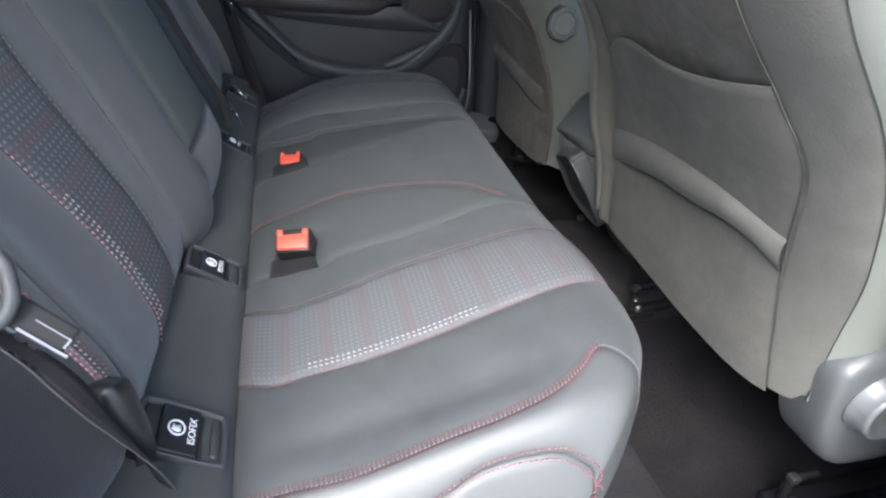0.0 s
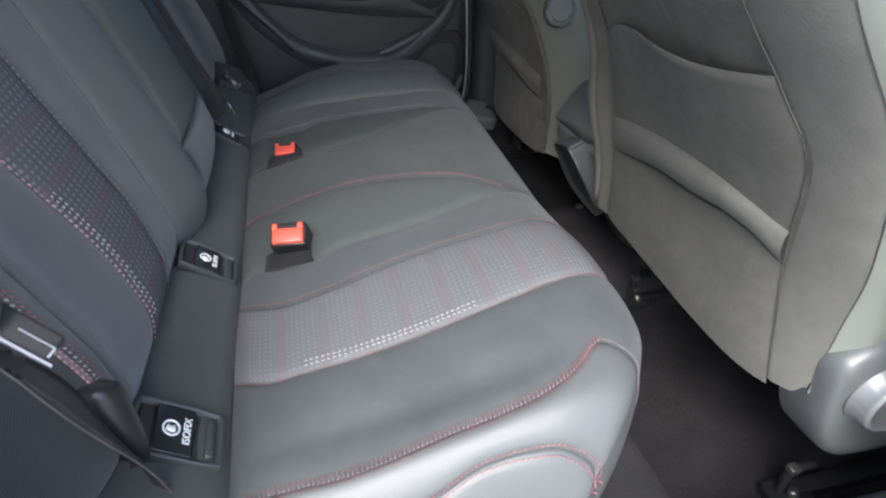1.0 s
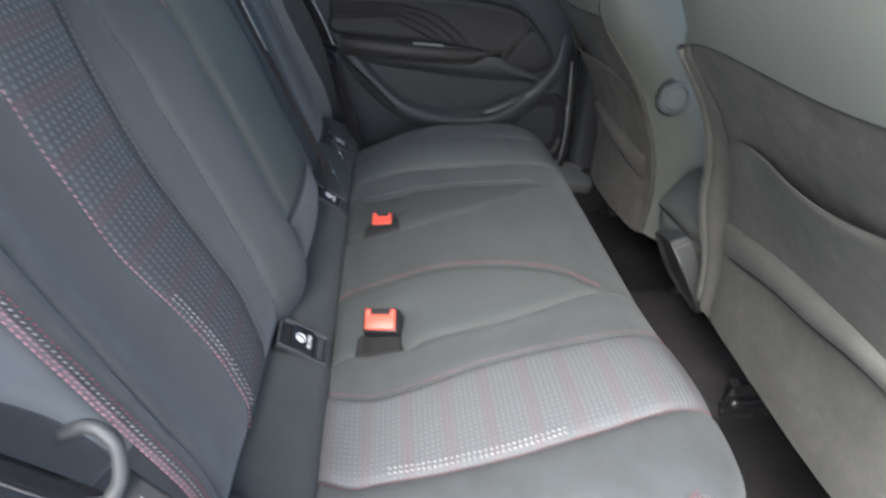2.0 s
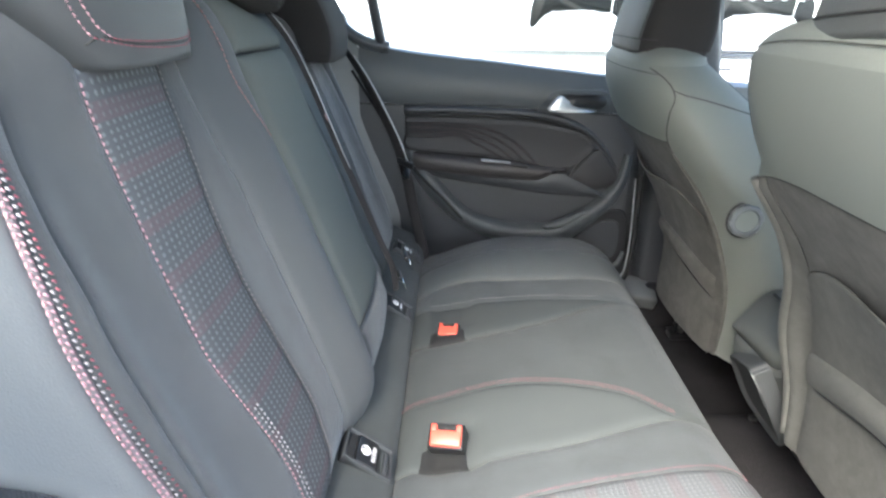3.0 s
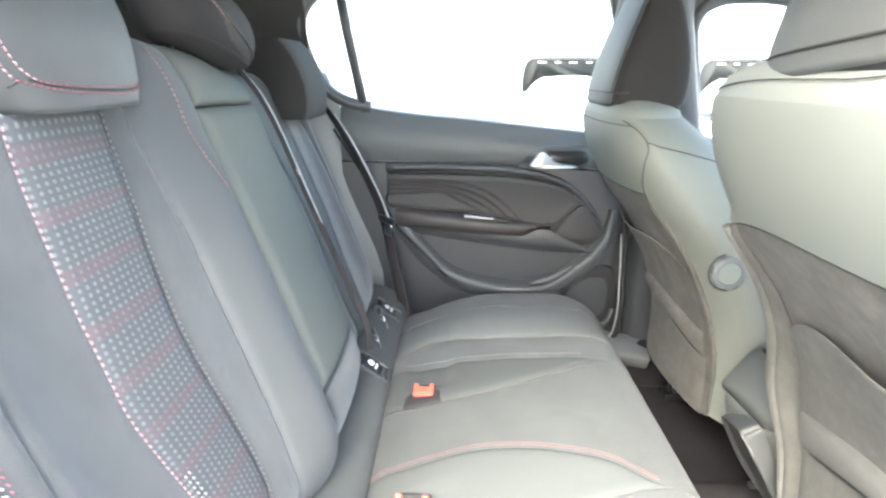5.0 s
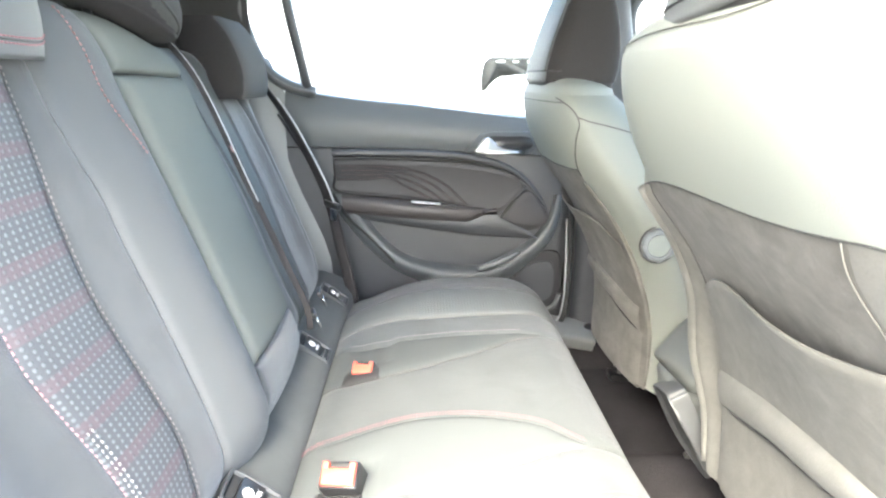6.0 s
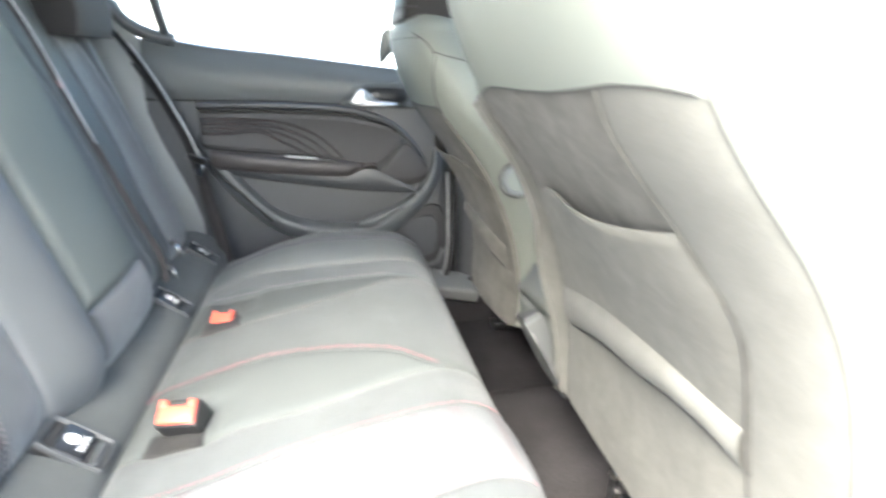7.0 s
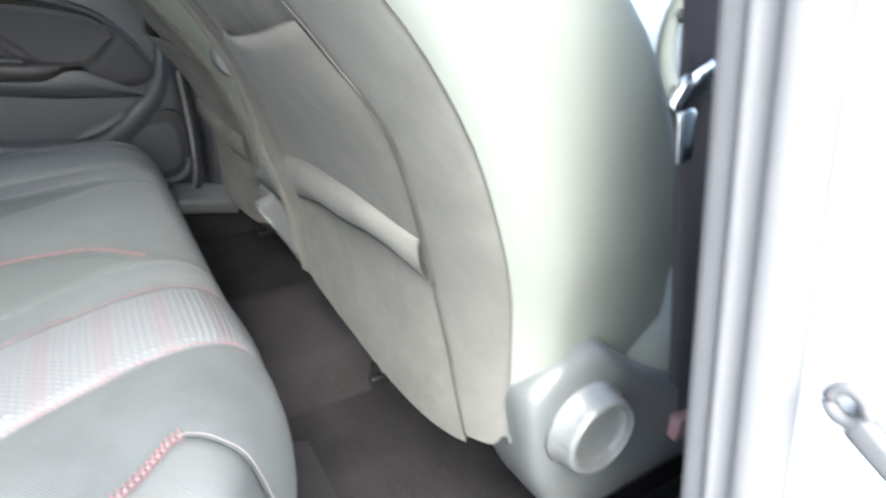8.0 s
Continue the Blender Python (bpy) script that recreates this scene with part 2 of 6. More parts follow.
# ---- building helpers ----
def thing(name, label, category, group="", kind="", at=(0, 0, 0)):
    e = new(name)
    e.empty_display_size = 0.05
    e.location = at
    return tagged(e, label, category, group, kind)


def part(name, bm, mat, parent=None, label="", smooth=True):
    """One mesh object from a bmesh, under a thing or a part. Coordinates are the parent's own."""
    bmesh.ops.recalc_face_normals(bm, faces=bm.faces)
    me = bpy.data.meshes.new(name)
    for f in bm.faces:
        f.smooth = smooth
    bm.to_mesh(me)
    bm.free()
    me.materials.append(mat)
    ob = new(name, me)
    ob.parent = parent
    if label:
        ob["label"] = label
    return ob


def structure(name, bm, mat, label, category, smooth=False):
    return tagged(part(name, bm, mat, None, "", smooth), label, category, "", "structure")


def curve(pts):
    """A smooth function through (x, y) points."""
    xs, ys = np.array([p[0] for p in pts], float), np.array([p[1] for p in pts], float)
    slopes = np.gradient(ys, xs) if len(xs) > 2 else np.full(len(xs), (ys[-1] - ys[0]) / (xs[-1] - xs[0]))

    def f(x):
        x = min(max(x, xs[0]), xs[-1])
        k = min(max(int(np.searchsorted(xs, x)) - 1, 0), len(xs) - 2)
        h = xs[k + 1] - xs[k]
        t = (x - xs[k]) / h
        return float((2 * t**3 - 3 * t**2 + 1) * ys[k] + (t**3 - 2 * t**2 + t) * h * slopes[k]
                     + (3 * t**2 - 2 * t**3) * ys[k + 1] + (t**3 - t**2) * h * slopes[k + 1])

    return f


def grid(rows, uvs=None, close_u=False, close_v=False):
    """A bmesh from rows of points."""
    bm = bmesh.new()
    vs = [[bm.verts.new(p) for p in r] for r in rows]
    layer = bm.loops.layers.uv.new("UVMap") if uvs else None
    nu, nv = len(rows), len(rows[0])
    for i in range(nu if close_u else nu - 1):
        for j in range(nv if close_v else nv - 1):
            q = [(i, j), ((i + 1) % nu, j), ((i + 1) % nu, (j + 1) % nv), (i, (j + 1) % nv)]
            f = bm.faces.new([vs[a][b] for a, b in q])
            if layer:
                for loop, (a, b) in zip(f.loops, q):
                    loop[layer].uv = uvs[a][b]
    return bm


def normal_of(surf, s, y):
    e = 0.002
    a = Vector(surf(s + e, y)) - Vector(surf(s - e, y))
    b = Vector(surf(s, y + e)) - Vector(surf(s, y - e))
    n = a.cross(b)
    return n.normalized() if n.length > 1e-12 else Vector((0, 0, 1))


def steps(a, b, near, most):
    """Places from a to b, close together at the ends, where the cloth dips into its seam."""
    span = b - a
    ends = [0.0, min(near * 0.25, span * 0.08), min(near * 0.6, span * 0.16), min(near, span * 0.26)]
    count = max(int((span - 2 * ends[-1]) / most), 2)
    mid = [ends[-1] + (span - 2 * ends[-1]) * k / count for k in range(1, count)]
    return [a + d for d in ends + mid + [span - d for d in ends[::-1]]]


def pad(name, surf, s0, s1, ya, yb, mat, parent, label="", flip=1, dip=0.006, edge=0.014, puff=0.0, most=0.012, skirt=0.012):
    """An upholstered panel on a surface surf(s, y), between the lines ya(s) and yb(s); its edges dip into the seams."""
    ss = steps(s0, s1, edge, most)
    width = max(abs(yb(s) - ya(s)) for s in (s0, (s0 + s1) / 2, s1))
    ts = [v / width for v in steps(0.0, width, edge, most)]
    rows, uvs = [], []
    ring = lambda seq: [seq[0]] + list(seq) + [seq[-1]]
    for i, s in enumerate(ring(ss)):
        row, uvrow = [], []
        for j, t in enumerate(ring(ts)):
            a, b = ya(s), yb(s)
            y = a + (b - a) * t
            d = min(s - s0, s1 - s, (y - a) if b > a else (a - y), (b - y) if b > a else (y - b))
            h = -dip * (1 - min(max(d, 0) / edge, 1)) ** 2 + puff * math.sin(math.pi * min(max(t, 0), 1)) ** 0.7
            if i in (0, len(ss) + 1) or j in (0, len(ts) + 1):
                h = -dip - skirt
            p = Vector(surf(s, y)) + normal_of(surf, s, y) * (h * flip)
            row.append(p)
            uvrow.append((s, y - (a + b) / 2 + 0.5))
        rows.append(row)
        uvs.append(uvrow)
    return part(name, grid(rows, uvs), mat, parent, label)


def box(bm, lo, hi, m=None):
    vs = [bm.verts.new(Vector((x, y, z)) if m is None else m @ Vector((x, y, z))) for x in (lo[0], hi[0]) for y in (lo[1], hi[1]) for z in (lo[2], hi[2])]
    for q in ((0, 1, 3, 2), (4, 6, 7, 5), (0, 4, 5, 1), (2, 3, 7, 6), (0, 2, 6, 4), (1, 5, 7, 3)):
        bm.faces.new([vs[k] for k in q])
    return vs


def rounded(lo, hi, r=0.004, seg=2, m=None):
    """A box with rounded edges."""
    bm = bmesh.new()
    box(bm, lo, hi)
    bmesh.ops.bevel(bm, geom=bm.edges[:], offset=r, segments=seg, affect="EDGES", profile=0.6)
    if m is not None:
        bmesh.ops.transform(bm, matrix=m, verts=bm.verts)
    return bm


def tube(pts, r, sides=8, closed=False, flat=1.0):
    """A round bar along points; r may change from point to point."""
    pts = [Vector(p) for p in pts]
    rs = r if isinstance(r, (list, tuple)) else [r] * len(pts)
    rows = []
    up = Vector((0.13, 0.21, 0.97)).normalized()
    for k, p in enumerate(pts):
        a = pts[(k - 1) % len(pts)] if closed or k else p
        b = pts[(k + 1) % len(pts)] if closed or k < len(pts) - 1 else p
        d = (b - a).normalized()
        e = d.cross(up).normalized()
        f = e.cross(d).normalized()
        rows.append([p + (e * math.cos(q) + f * math.sin(q) * flat) * rs[k] for q in (2 * math.pi * j / sides for j in range(sides))])
    bm = grid(rows, close_u=closed, close_v=True)
    if not closed:
        bm.verts.ensure_lookup_table()
        bm.faces.new([bm.verts[j] for j in range(sides)])
        bm.faces.new([bm.verts[len(bm.verts) - 1 - j] for j in range(sides)])
    return bm


def stitches(name, pts, mat, parent, pitch=0.0065, size=0.0042, r=0.0010, lift=(0, 0, 0), slant=0.0):
    """A row of single thread stitches along a line of points, joined in one mesh."""
    pts = [Vector(p) + Vector(lift) for p in pts]
    lens = [0.0]
    for a, b in zip(pts, pts[1:]):
        lens.append(lens[-1] + (b - a).length)
    bm = bmesh.new()
    d = pitch / 2
    k = 0
    while d < lens[-1] - pitch / 2:
        while lens[k + 1] < d:
            k += 1
        t = (d - lens[k]) / (lens[k + 1] - lens[k])
        way = (pts[k + 1] - pts[k]).normalized()
        m = Matrix.Translation(pts[k].lerp(pts[k + 1], t)) @ way.to_track_quat("X", "Z").to_matrix().to_4x4() @ pose(0, 0, 0, 0, 0, slant)
        vs = [bm.verts.new(m @ Vector(v)) for v in ((-size / 2, 0, -r), (-size * 0.3, r, r * 0.6), (size * 0.3, r, r * 0.6), (size / 2, 0, -r), (size * 0.3, -r, r * 0.6), (-size * 0.3, -r, r * 0.6))]
        bm.faces.new([vs[1], vs[2], vs[4], vs[5]])
        bm.faces.new([vs[0], vs[1], vs[5]])
        bm.faces.new([vs[3], vs[4], vs[2]])
        bm.faces.new([vs[0], vs[3], vs[2], vs[1]])
        bm.faces.new([vs[5], vs[4], vs[3], vs[0]])
        d += pitch
    ob = part(name, bm, mat, parent)
    ob["kind"] = "stuff"
    return ob


def on(surf, line, s0, s1, n=40, lift=0.0, shift=0.0):
    """Points of a line y = line(s) on a surface."""
    out = []
    for k in range(n + 1):
        s = s0 + (s1 - s0) * k / n
        y = line(s) + shift
        out.append(Vector(surf(s, y)) + normal_of(surf, s, y) * lift)
    return out


def profile(pts):
    """A smooth (x, z) profile by its own length: returns the function and the length."""
    lens = [0.0]
    for a, b in zip(pts, pts[1:]):
        lens.append(lens[-1] + math.hypot(b[0] - a[0], b[1] - a[1]))
    fx, fz = curve([(s, p[0]) for s, p in zip(lens, pts)]), curve([(s, p[1]) for s, p in zip(lens, pts)])
    return (lambda s: (fx(s), fz(s))), lens


def slab(outline, lo, hi, axis="y", r=0.0, seg=2):
    """A flat plate from an outline of two coordinates, from lo to hi along an axis, with rounded rims."""
    bm = bmesh.new()
    put = {"x": lambda a, b, d: (d, a, b), "y": lambda a, b, d: (a, d, b), "z": lambda a, b, d: (a, b, d)}[axis]
    one = [bm.verts.new(put(a, b, lo)) for a, b in outline]
    two = [bm.verts.new(put(a, b, hi)) for a, b in outline]
    n = len(outline)
    f1, f2 = bm.faces.new(one), bm.faces.new(two[::-1])
    for k in range(n):
        bm.faces.new([one[k], two[k], two[(k + 1) % n], one[(k + 1) % n]])
    if r:
        bmesh.ops.bevel(bm, geom=list({e for f in (f1, f2) for e in f.edges}), offset=r, segments=seg, affect="EDGES", profile=0.5)
    return bm


def smooth_outline(pts, n=8):
    """A closed outline rounded through its points."""
    out = []
    m = len(pts)
    for k in range(m):
        p0, p1, p2, p3 = (Vector(pts[(k + d) % m]) for d in (-1, 0, 1, 2))
        for j in range(n):
            t = j / n
            out.append(tuple(0.5 * (2 * p1 + (p2 - p0) * t + (2 * p0 - 5 * p1 + 4 * p2 - p3) * t * t + (3 * p1 - p0 - 3 * p2 + p3) * t**3)))
    return out


def through_points(pts, n=8):
    """An open smooth line through its points."""
    out = []
    for k in range(len(pts) - 1):
        p1, p2 = Vector(pts[k]), Vector(pts[k + 1])
        p0 = Vector(pts[k - 1]) if k else 2 * p1 - p2
        p3 = Vector(pts[k + 2]) if k + 2 < len(pts) else 2 * p2 - p1
        for j in range(n):
            t = j / n
            out.append(0.5 * (2 * p1 + (p2 - p0) * t + (2 * p0 - 5 * p1 + 4 * p2 - p3) * t * t + (3 * p1 - p0 - 3 * p2 + p3) * t**3))
    return out + [Vector(pts[-1])]


def letters(name, text, size, m, mat, parent, depth=0.0004):
    """Raised printing in the built-in font, as a mesh."""
    c = bpy.data.curves.new(name, "FONT")
    c.body, c.size, c.extrude, c.align_x, c.align_y = text, size, depth, "CENTER", "CENTER"
    c.resolution_u = 3
    t = bpy.data.objects.new(name, c)
    me = bpy.data.meshes.new_from_object(t)
    bpy.data.objects.remove(t)
    me.transform(m)
    me.materials.clear()
    me.materials.append(mat)
    ob = new(name, me)
    ob.parent = parent
    return ob


# ---- structure of the car: floor, sills, pillars, roof, ground ----
def floor_section(x):
    return [(-0.80, 0.20), (-0.66, 0.20), (-0.64, 0.10), (-0.30, 0.08), (-0.165, 0.085), (-0.112, 0.135), (-0.06, 0.155), (0.10, 0.155), (0.17, 0.14), (0.22, 0.085), (0.30, 0.08), (0.64, 0.10), (0.66, 0.20), (0.80, 0.20)]


def build_floor():
    rows = []
    for k in range(31):
        x = -0.70 + 2.5 * k / 30
        pts = [(y, z) for y, z in floor_section(x)]
        fine = through_points([(y, z, 0) for y, z in pts[2:-2]], 6)
        rows.append([(x, p[0], p[1] + 0.003 * noise.noise((x * 9, p[0] * 9, 0))) for p in fine])
    low = [[(p[0], p[1], 0.02) for p in r] for r in (rows[0], rows[-1])]
    structure("floor", grid([low[0]] + rows + [low[1]]), CARPET, "black carpeted car floor with a raised centre tunnel", "floor", True)
    # paler carpet over the tunnel behind the console
    hump = []
    for k in range(13):
        x = 0.36 + 0.62 * k / 12
        hump.append([(x, y, z + 0.006) for y, z in ((p[0], p[1]) for p in through_points([(-0.162, 0.090, 0), (-0.112, 0.138, 0), (-0.06, 0.157, 0), (0.10, 0.157, 0), (0.17, 0.142, 0), (0.215, 0.092, 0)], 5))])
    structure("floor_tunnel", grid(hump), MAT, "grey brown carpet over the raised floor tunnel", "carpet", True)
    strip = [[(0.36 + 0.245 * k / 10, y, 0.086 + 0.09 * max(-0.3 - y, 0) ** 1.3 + (0.006 if k < 10 else -0.004) + 0.002 * noise.noise((k * 0.5, y * 20, 0))) for y in (-0.61 + 0.40 * j / 14 for j in range(15))] for k in range(11)]
    structure("heel_carpet", grid(strip), HEEL, "lighter grey carpet strip under the bench's front edge", "carpet", True)
    for side, n in ((-1, 1), (1, 2)):
        rows = []
        prof = through_points([(0.625, 0.085, 0), (0.645, 0.19, 0), (0.67, 0.215, 0), (0.74, 0.21, 0), (0.79, 0.185, 0), (0.84, 0.17, 0), (0.86, 0.10, 0), (0.86, -0.10, 0), (0.80, -0.16, 0)], 4)
        for k in range(25):
            x = -0.20 + 2.0 * k / 24
            rows.append([(x, side * p[0], p[1]) for p in prof])
        structure(f"sill_{n}", grid(rows), GREYPLASTIC if side < 0 else CARPET, "black plastic door sill over a painted body edge" if side < 0 else "dark carpeted door sill", "sill", True)


def quad_wall(name, pts, thick, mat, label, category, smooth=False):
    """A plate through four corners, with thickness."""
    bm = bmesh.new()
    a = [Vector(p) for p in pts]
    n = (a[1] - a[0]).cross(a[3] - a[0]).normalized() * thick
    one, two = [bm.verts.new(p) for p in a], [bm.verts.new(p + n) for p in a]
    bm.faces.new(one), bm.faces.new(two[::-1])
    for k in range(4):
        bm.faces.new([one[k], two[k], two[(k + 1) % 4], one[(k + 1) % 4]])
    return structure(name, bm, mat, label, category, smooth)


def side_y(z):
    """How far the body side leans in with height."""
    return 0.73 - 0.17 * max(z - 0.80, 0.0) - 0.25 * max(z - 1.05, 0.0)


def build_shell():
    # roof lining
    rows = []
    for i in range(21):
        x = -0.95 + 2.05 * i / 20
        row = []
        for j in range(17):
            y = -0.60 + 1.2 * j / 16
            crown = 1.30 - 0.05 * (y / 0.6) ** 2 - 0.09 * max(0, -(x + 0.1)) ** 1.3 - 0.16 * max(0, x - 0.9) ** 1.4
            row.append((x, y, crown))
        rows.append(row)
    top = [[(p[0], p[1] * 1.1, p[2] + 0.04) for p in r] for r in rows]
    structure("ceiling", grid(rows), HEADLINER, "black cloth headliner", "ceiling", True)
    structure("roof", grid(top), PAINT, "white painted car roof", "roof", True)
    # rear end and nose, plain
    quad_wall("wall_rear", [(-0.62, -0.72, 0.0), (-0.62, 0.72, 0.0), (-0.86, 0.70, 0.93), (-0.86, -0.70, 0.93)], -0.02, SOFT, "dark trim closing the rear of the cabin", "wall")
    quad_wall("wall_front", [(1.80, -0.85, -0.1), (1.80, 0.85, -0.1), (1.72, 0.80, 0.64), (1.72, -0.80, 0.64)], 0.03, PLASTIC, "black bulkhead under the dashboard", "wall")
    bm = bmesh.new()
    bm.faces.new([bm.verts.new(p) for p in ((-0.86, -0.66, 0.93), (-0.86, 0.66, 0.93), (-0.93, 0.60, 1.27), (-0.93, -0.60, 1.27))])
    # Unseen pane; its dark tint is added to cut light from behind.
    tagged(part("rear_window", bm, GLASS_DARK, None, "", False), "unseen tailgate glass, tint added to dim the cabin", "window", "", "structure")
    # wheel arch and quarter trims beside the rear seat
    for side, n in ((-1, 1), (1, 2)):
        rows = []
        for i in range(15):
            z = 0.10 + 0.84 * i / 14
            row = []
            for j in range(13):
                x = -0.64 + (0.655 - 0.36 * max(z - 0.42, 0)) * j / 12
                y = side_y(z) - 0.06 + 0.08 * (j / 12) ** 3 - 0.05 * math.exp(-((x + 0.25) / 0.2) ** 2 - ((z - 0.35) / 0.2) ** 2)
                row.append((x, side * y, z))
            rows.append(row)
        structure(f"quarter_trim_{n}", grid(rows), QUARTER, "dark moulded trim beside the rear seat", "trim", True)
        # upper quarter pillar, around the small rear window
        rows = []
        for i in range(11):
            z = 0.90 + 0.38 * i / 10
            row = []
            for j in range(9):
                lean = -0.172 if side > 0 else -0.205 - 0.33 * (z - 0.95)
                x = -0.95 + (lean + 0.95 - 0.03) * j / 8
                row.append((x, side * (side_y(z) - 0.015 - 0.03 * (1 - j / 8)), z))
            rows.append(row)
        structure(f"rear_pillar_{n}", grid(rows), HEADLINER, "dark cloth covered rear roof pillar", "pillar", True)
        # middle pillar, inside trim
        rows = []
        for i in range(17):
            z = 0.20 + 1.06 * i / 16
            back = 0.66 if z < 0.75 else 0.66 - 0.10 * (z - 0.75)
            front = back + 0.17 - 0.05 * max(z - 0.6, 0)
            if side > 0:
                back = 0.66 - 0.42 * min(max(z - 0.80, 0), 0.26)
                front = 0.83 if z < 0.72 else 0.83 - 0.27 * (z - 0.72)
            y = side_y(z) - 0.01 if side > 0 else 0.738 + 0.140 * (0.73 - z)
            inset = 0.035 if side > 0 else 0.006
            back += 0 if side > 0 else 0.045
            ring = through_points([(back, y + 0.035, 0), (back, y - 0.002, 0), (back + 0.03, y - inset, 0), (front - 0.03, y - inset, 0), (front, y, 0), (front, y + 0.035, 0)], 4)
            rows.append([(p[0], side * p[1], z) for p in ring])
        structure(f"centre_pillar_{n}", grid(rows), PLASTIC, "black plastic trim on the centre door pillar", "pillar", True)
        # outer skin of the body behind and ahead of the doors
        skin = []
        for i in range(13):
            z = -0.12 + 0.96 * i / 12
            skin.append([(-1.0 + 0.72 * j / 6, side * (0.86 - 0.10 * max(z - 0.5, 0) - 0.05 * max(0.1 - z, 0)), z) for j in range(7)])
        structure(f"body_side_{n}", grid(skin), PAINT, "white painted rear wing of the car", "car body", True)
    # painted door jamb of the open door, with its ridges
    cross = [(0.703, 0.056), (0.700, 0.060), (0.7005, 0.068), (0.703, 0.095), (0.706, 0.16), (0.715, 0.19), (0.75, 0.20)]
    moulding = [(0.708, 0.004), (0.695, 0.002), (0.6885, 0.005), (0.6880, 0.017), (0.6865, 0.0200), (0.6865, 0.0230), (0.6882, 0.0258), (0.6890, 0.0300), (0.6885, 0.0335), (0.6872, 0.0365), (0.6872, 0.0400), (0.6890, 0.0445), (0.695, 0.052), (0.7035, 0.059)]

    def upright(profile):
        rows = []
        for i in range(25):
            z = -0.05 + 1.32 * i / 24
            y0 = 0.712 + 0.140 * (0.73 - z)
            rows.append([(x, -(y0 + d), z) for x, d in profile])
        return grid(rows)

    structure("door_jamb", upright(cross), PAINT, "white painted centre pillar jamb of the open door", "door jamb", True)
    structure("door_seal", upright([tuple(p)[:2] for p in through_points([(x, d, 0) for x, d in moulding], 3)]), RUBBER, "ridged grey rubber door seal along the jamb", "door seal", True)


def build_ground():
    rows = []
    for i in range(25):
        rows.append([((abs(i - 12) / 12) ** 3 * 400 * (1 if i > 12 else -1), (abs(j - 12) / 12) ** 3 * 400 * (1 if j > 12 else -1), -0.34) for j in range(25)])
    structure("ground", grid(rows), TARMAC, "pale worn concrete of a car park", "ground", True)


build_floor()
build_shell()
build_ground()


# ---- the rear bench ----
CUSHION, CL = profile([(0.030, 0.335), (0.052, 0.352), (0.10, 0.367), (0.18, 0.381), (0.27, 0.395), (0.36, 0.409), (0.42, 0.417), (0.465, 0.415), (0.500, 0.397), (0.520, 0.365), (0.524, 0.32), (0.512, 0.24), (0.49, 0.13)])
S_FRONT = CL[-1]


def smoothstep(a, b, x):
    t = min(max((x - a) / (b - a), 0), 1)
    return t * t * (3 - 2 * t)


def cushion(s, y):
    """The bench's seat surface: s runs from the back over the front edge, y across the car."""
    x, z = CUSHION(min(max(s, 0), S_FRONT))
    over = s - min(max(s, 0), S_FRONT)
    a = abs(y)
    out = max(a - 0.43, 0)
    x = x * (1 - 2.1 * out**2 - 12.0 * max(a - 0.56, 0) ** 2) + over * 0.3
    x -= 0.4 * max(a - 0.50, 0) * smoothstep(0.44, 0.53, s)
    drop = 0.9 * out**2 + 16 * max(a - 0.58, 0) ** 2 + 900 * max(a - 0.655, 0) ** 3
    if y > 0:
        drop += 0.026 * smoothstep(0.36, 0.66, y) * (1 - smoothstep(0.04, 0.30, s))
    z -= drop * (0.55 + 0.6 * min(x / 0.3, 1))
    # the outer seats rise towards their front edge
    rise = smoothstep(0.10, 0.40, s) * (1 - smoothstep(0.50, 0.62, s)) if y < 0 else 0.9 * smoothstep(0.04, 0.18, s) * (1 - smoothstep(0.22, 0.44, s))
    z += 0.023 * rise * smoothstep(0.16, 0.40, a)
    # valley beside the outer bolster, raised middle seat
    z -= (0.007 if y < 0 else 0.002) * math.exp(-((a - 0.535) / 0.016) ** 2) * smoothstep(0.02, 0.12, s) * (1 - smoothstep(0.30, 0.44, s))
    z += 0.010 * (1 - smoothstep(0.10, 0.26, a)) * smoothstep(0.05, 0.2, s) * (1 - smoothstep(0.36, 0.5, s))
    # pocket in front of the backrest for each buckle
    z -= 0.012 * smoothstep(0.045, 0.08, s) * (1 - smoothstep(0.125, 0.155, s)) * smoothstep(0.13, 0.16, a) * (1 - smoothstep(0.225, 0.255, a))
    return (x, y, z)


def line_at(pts):
    return curve(pts)


# lines across the bench by s (s is about x - 0.02): seams of the outer seat, then of the middle
THICK = line_at([(0.000, 0.580), (0.073, 0.583), (0.143, 0.586), (0.202, 0.583), (0.251, 0.579), (0.314, 0.576), (0.352, 0.571), (0.378, 0.563), (0.401, 0.549), (0.422, 0.530), (0.440, 0.534), (0.455, 0.541), (0.485, 0.549), (0.530, 0.551), (0.600, 0.553), (0.800, 0.560)])
BAND_OUT = line_at([(0.000, 0.420), (0.016, 0.428), (0.056, 0.449), (0.096, 0.450), (0.162, 0.451), (0.230, 0.450), (0.300, 0.445), (0.371, 0.437), (0.418, 0.428), (0.460, 0.420), (0.800, 0.416)])
BAND_IN = line_at([(0.000, 0.288), (0.030, 0.306), (0.071, 0.323), (0.132, 0.319), (0.211, 0.302), (0.293, 0.294), (0.368, 0.291), (0.448, 0.284), (0.800, 0.280)])
SHADE = line_at([(0.000, 0.232), (0.120, 0.231), (0.189, 0.222), (0.259, 0.216), (0.333, 0.201), (0.391, 0.187), (0.440, 0.176), (0.800, 0.168)])
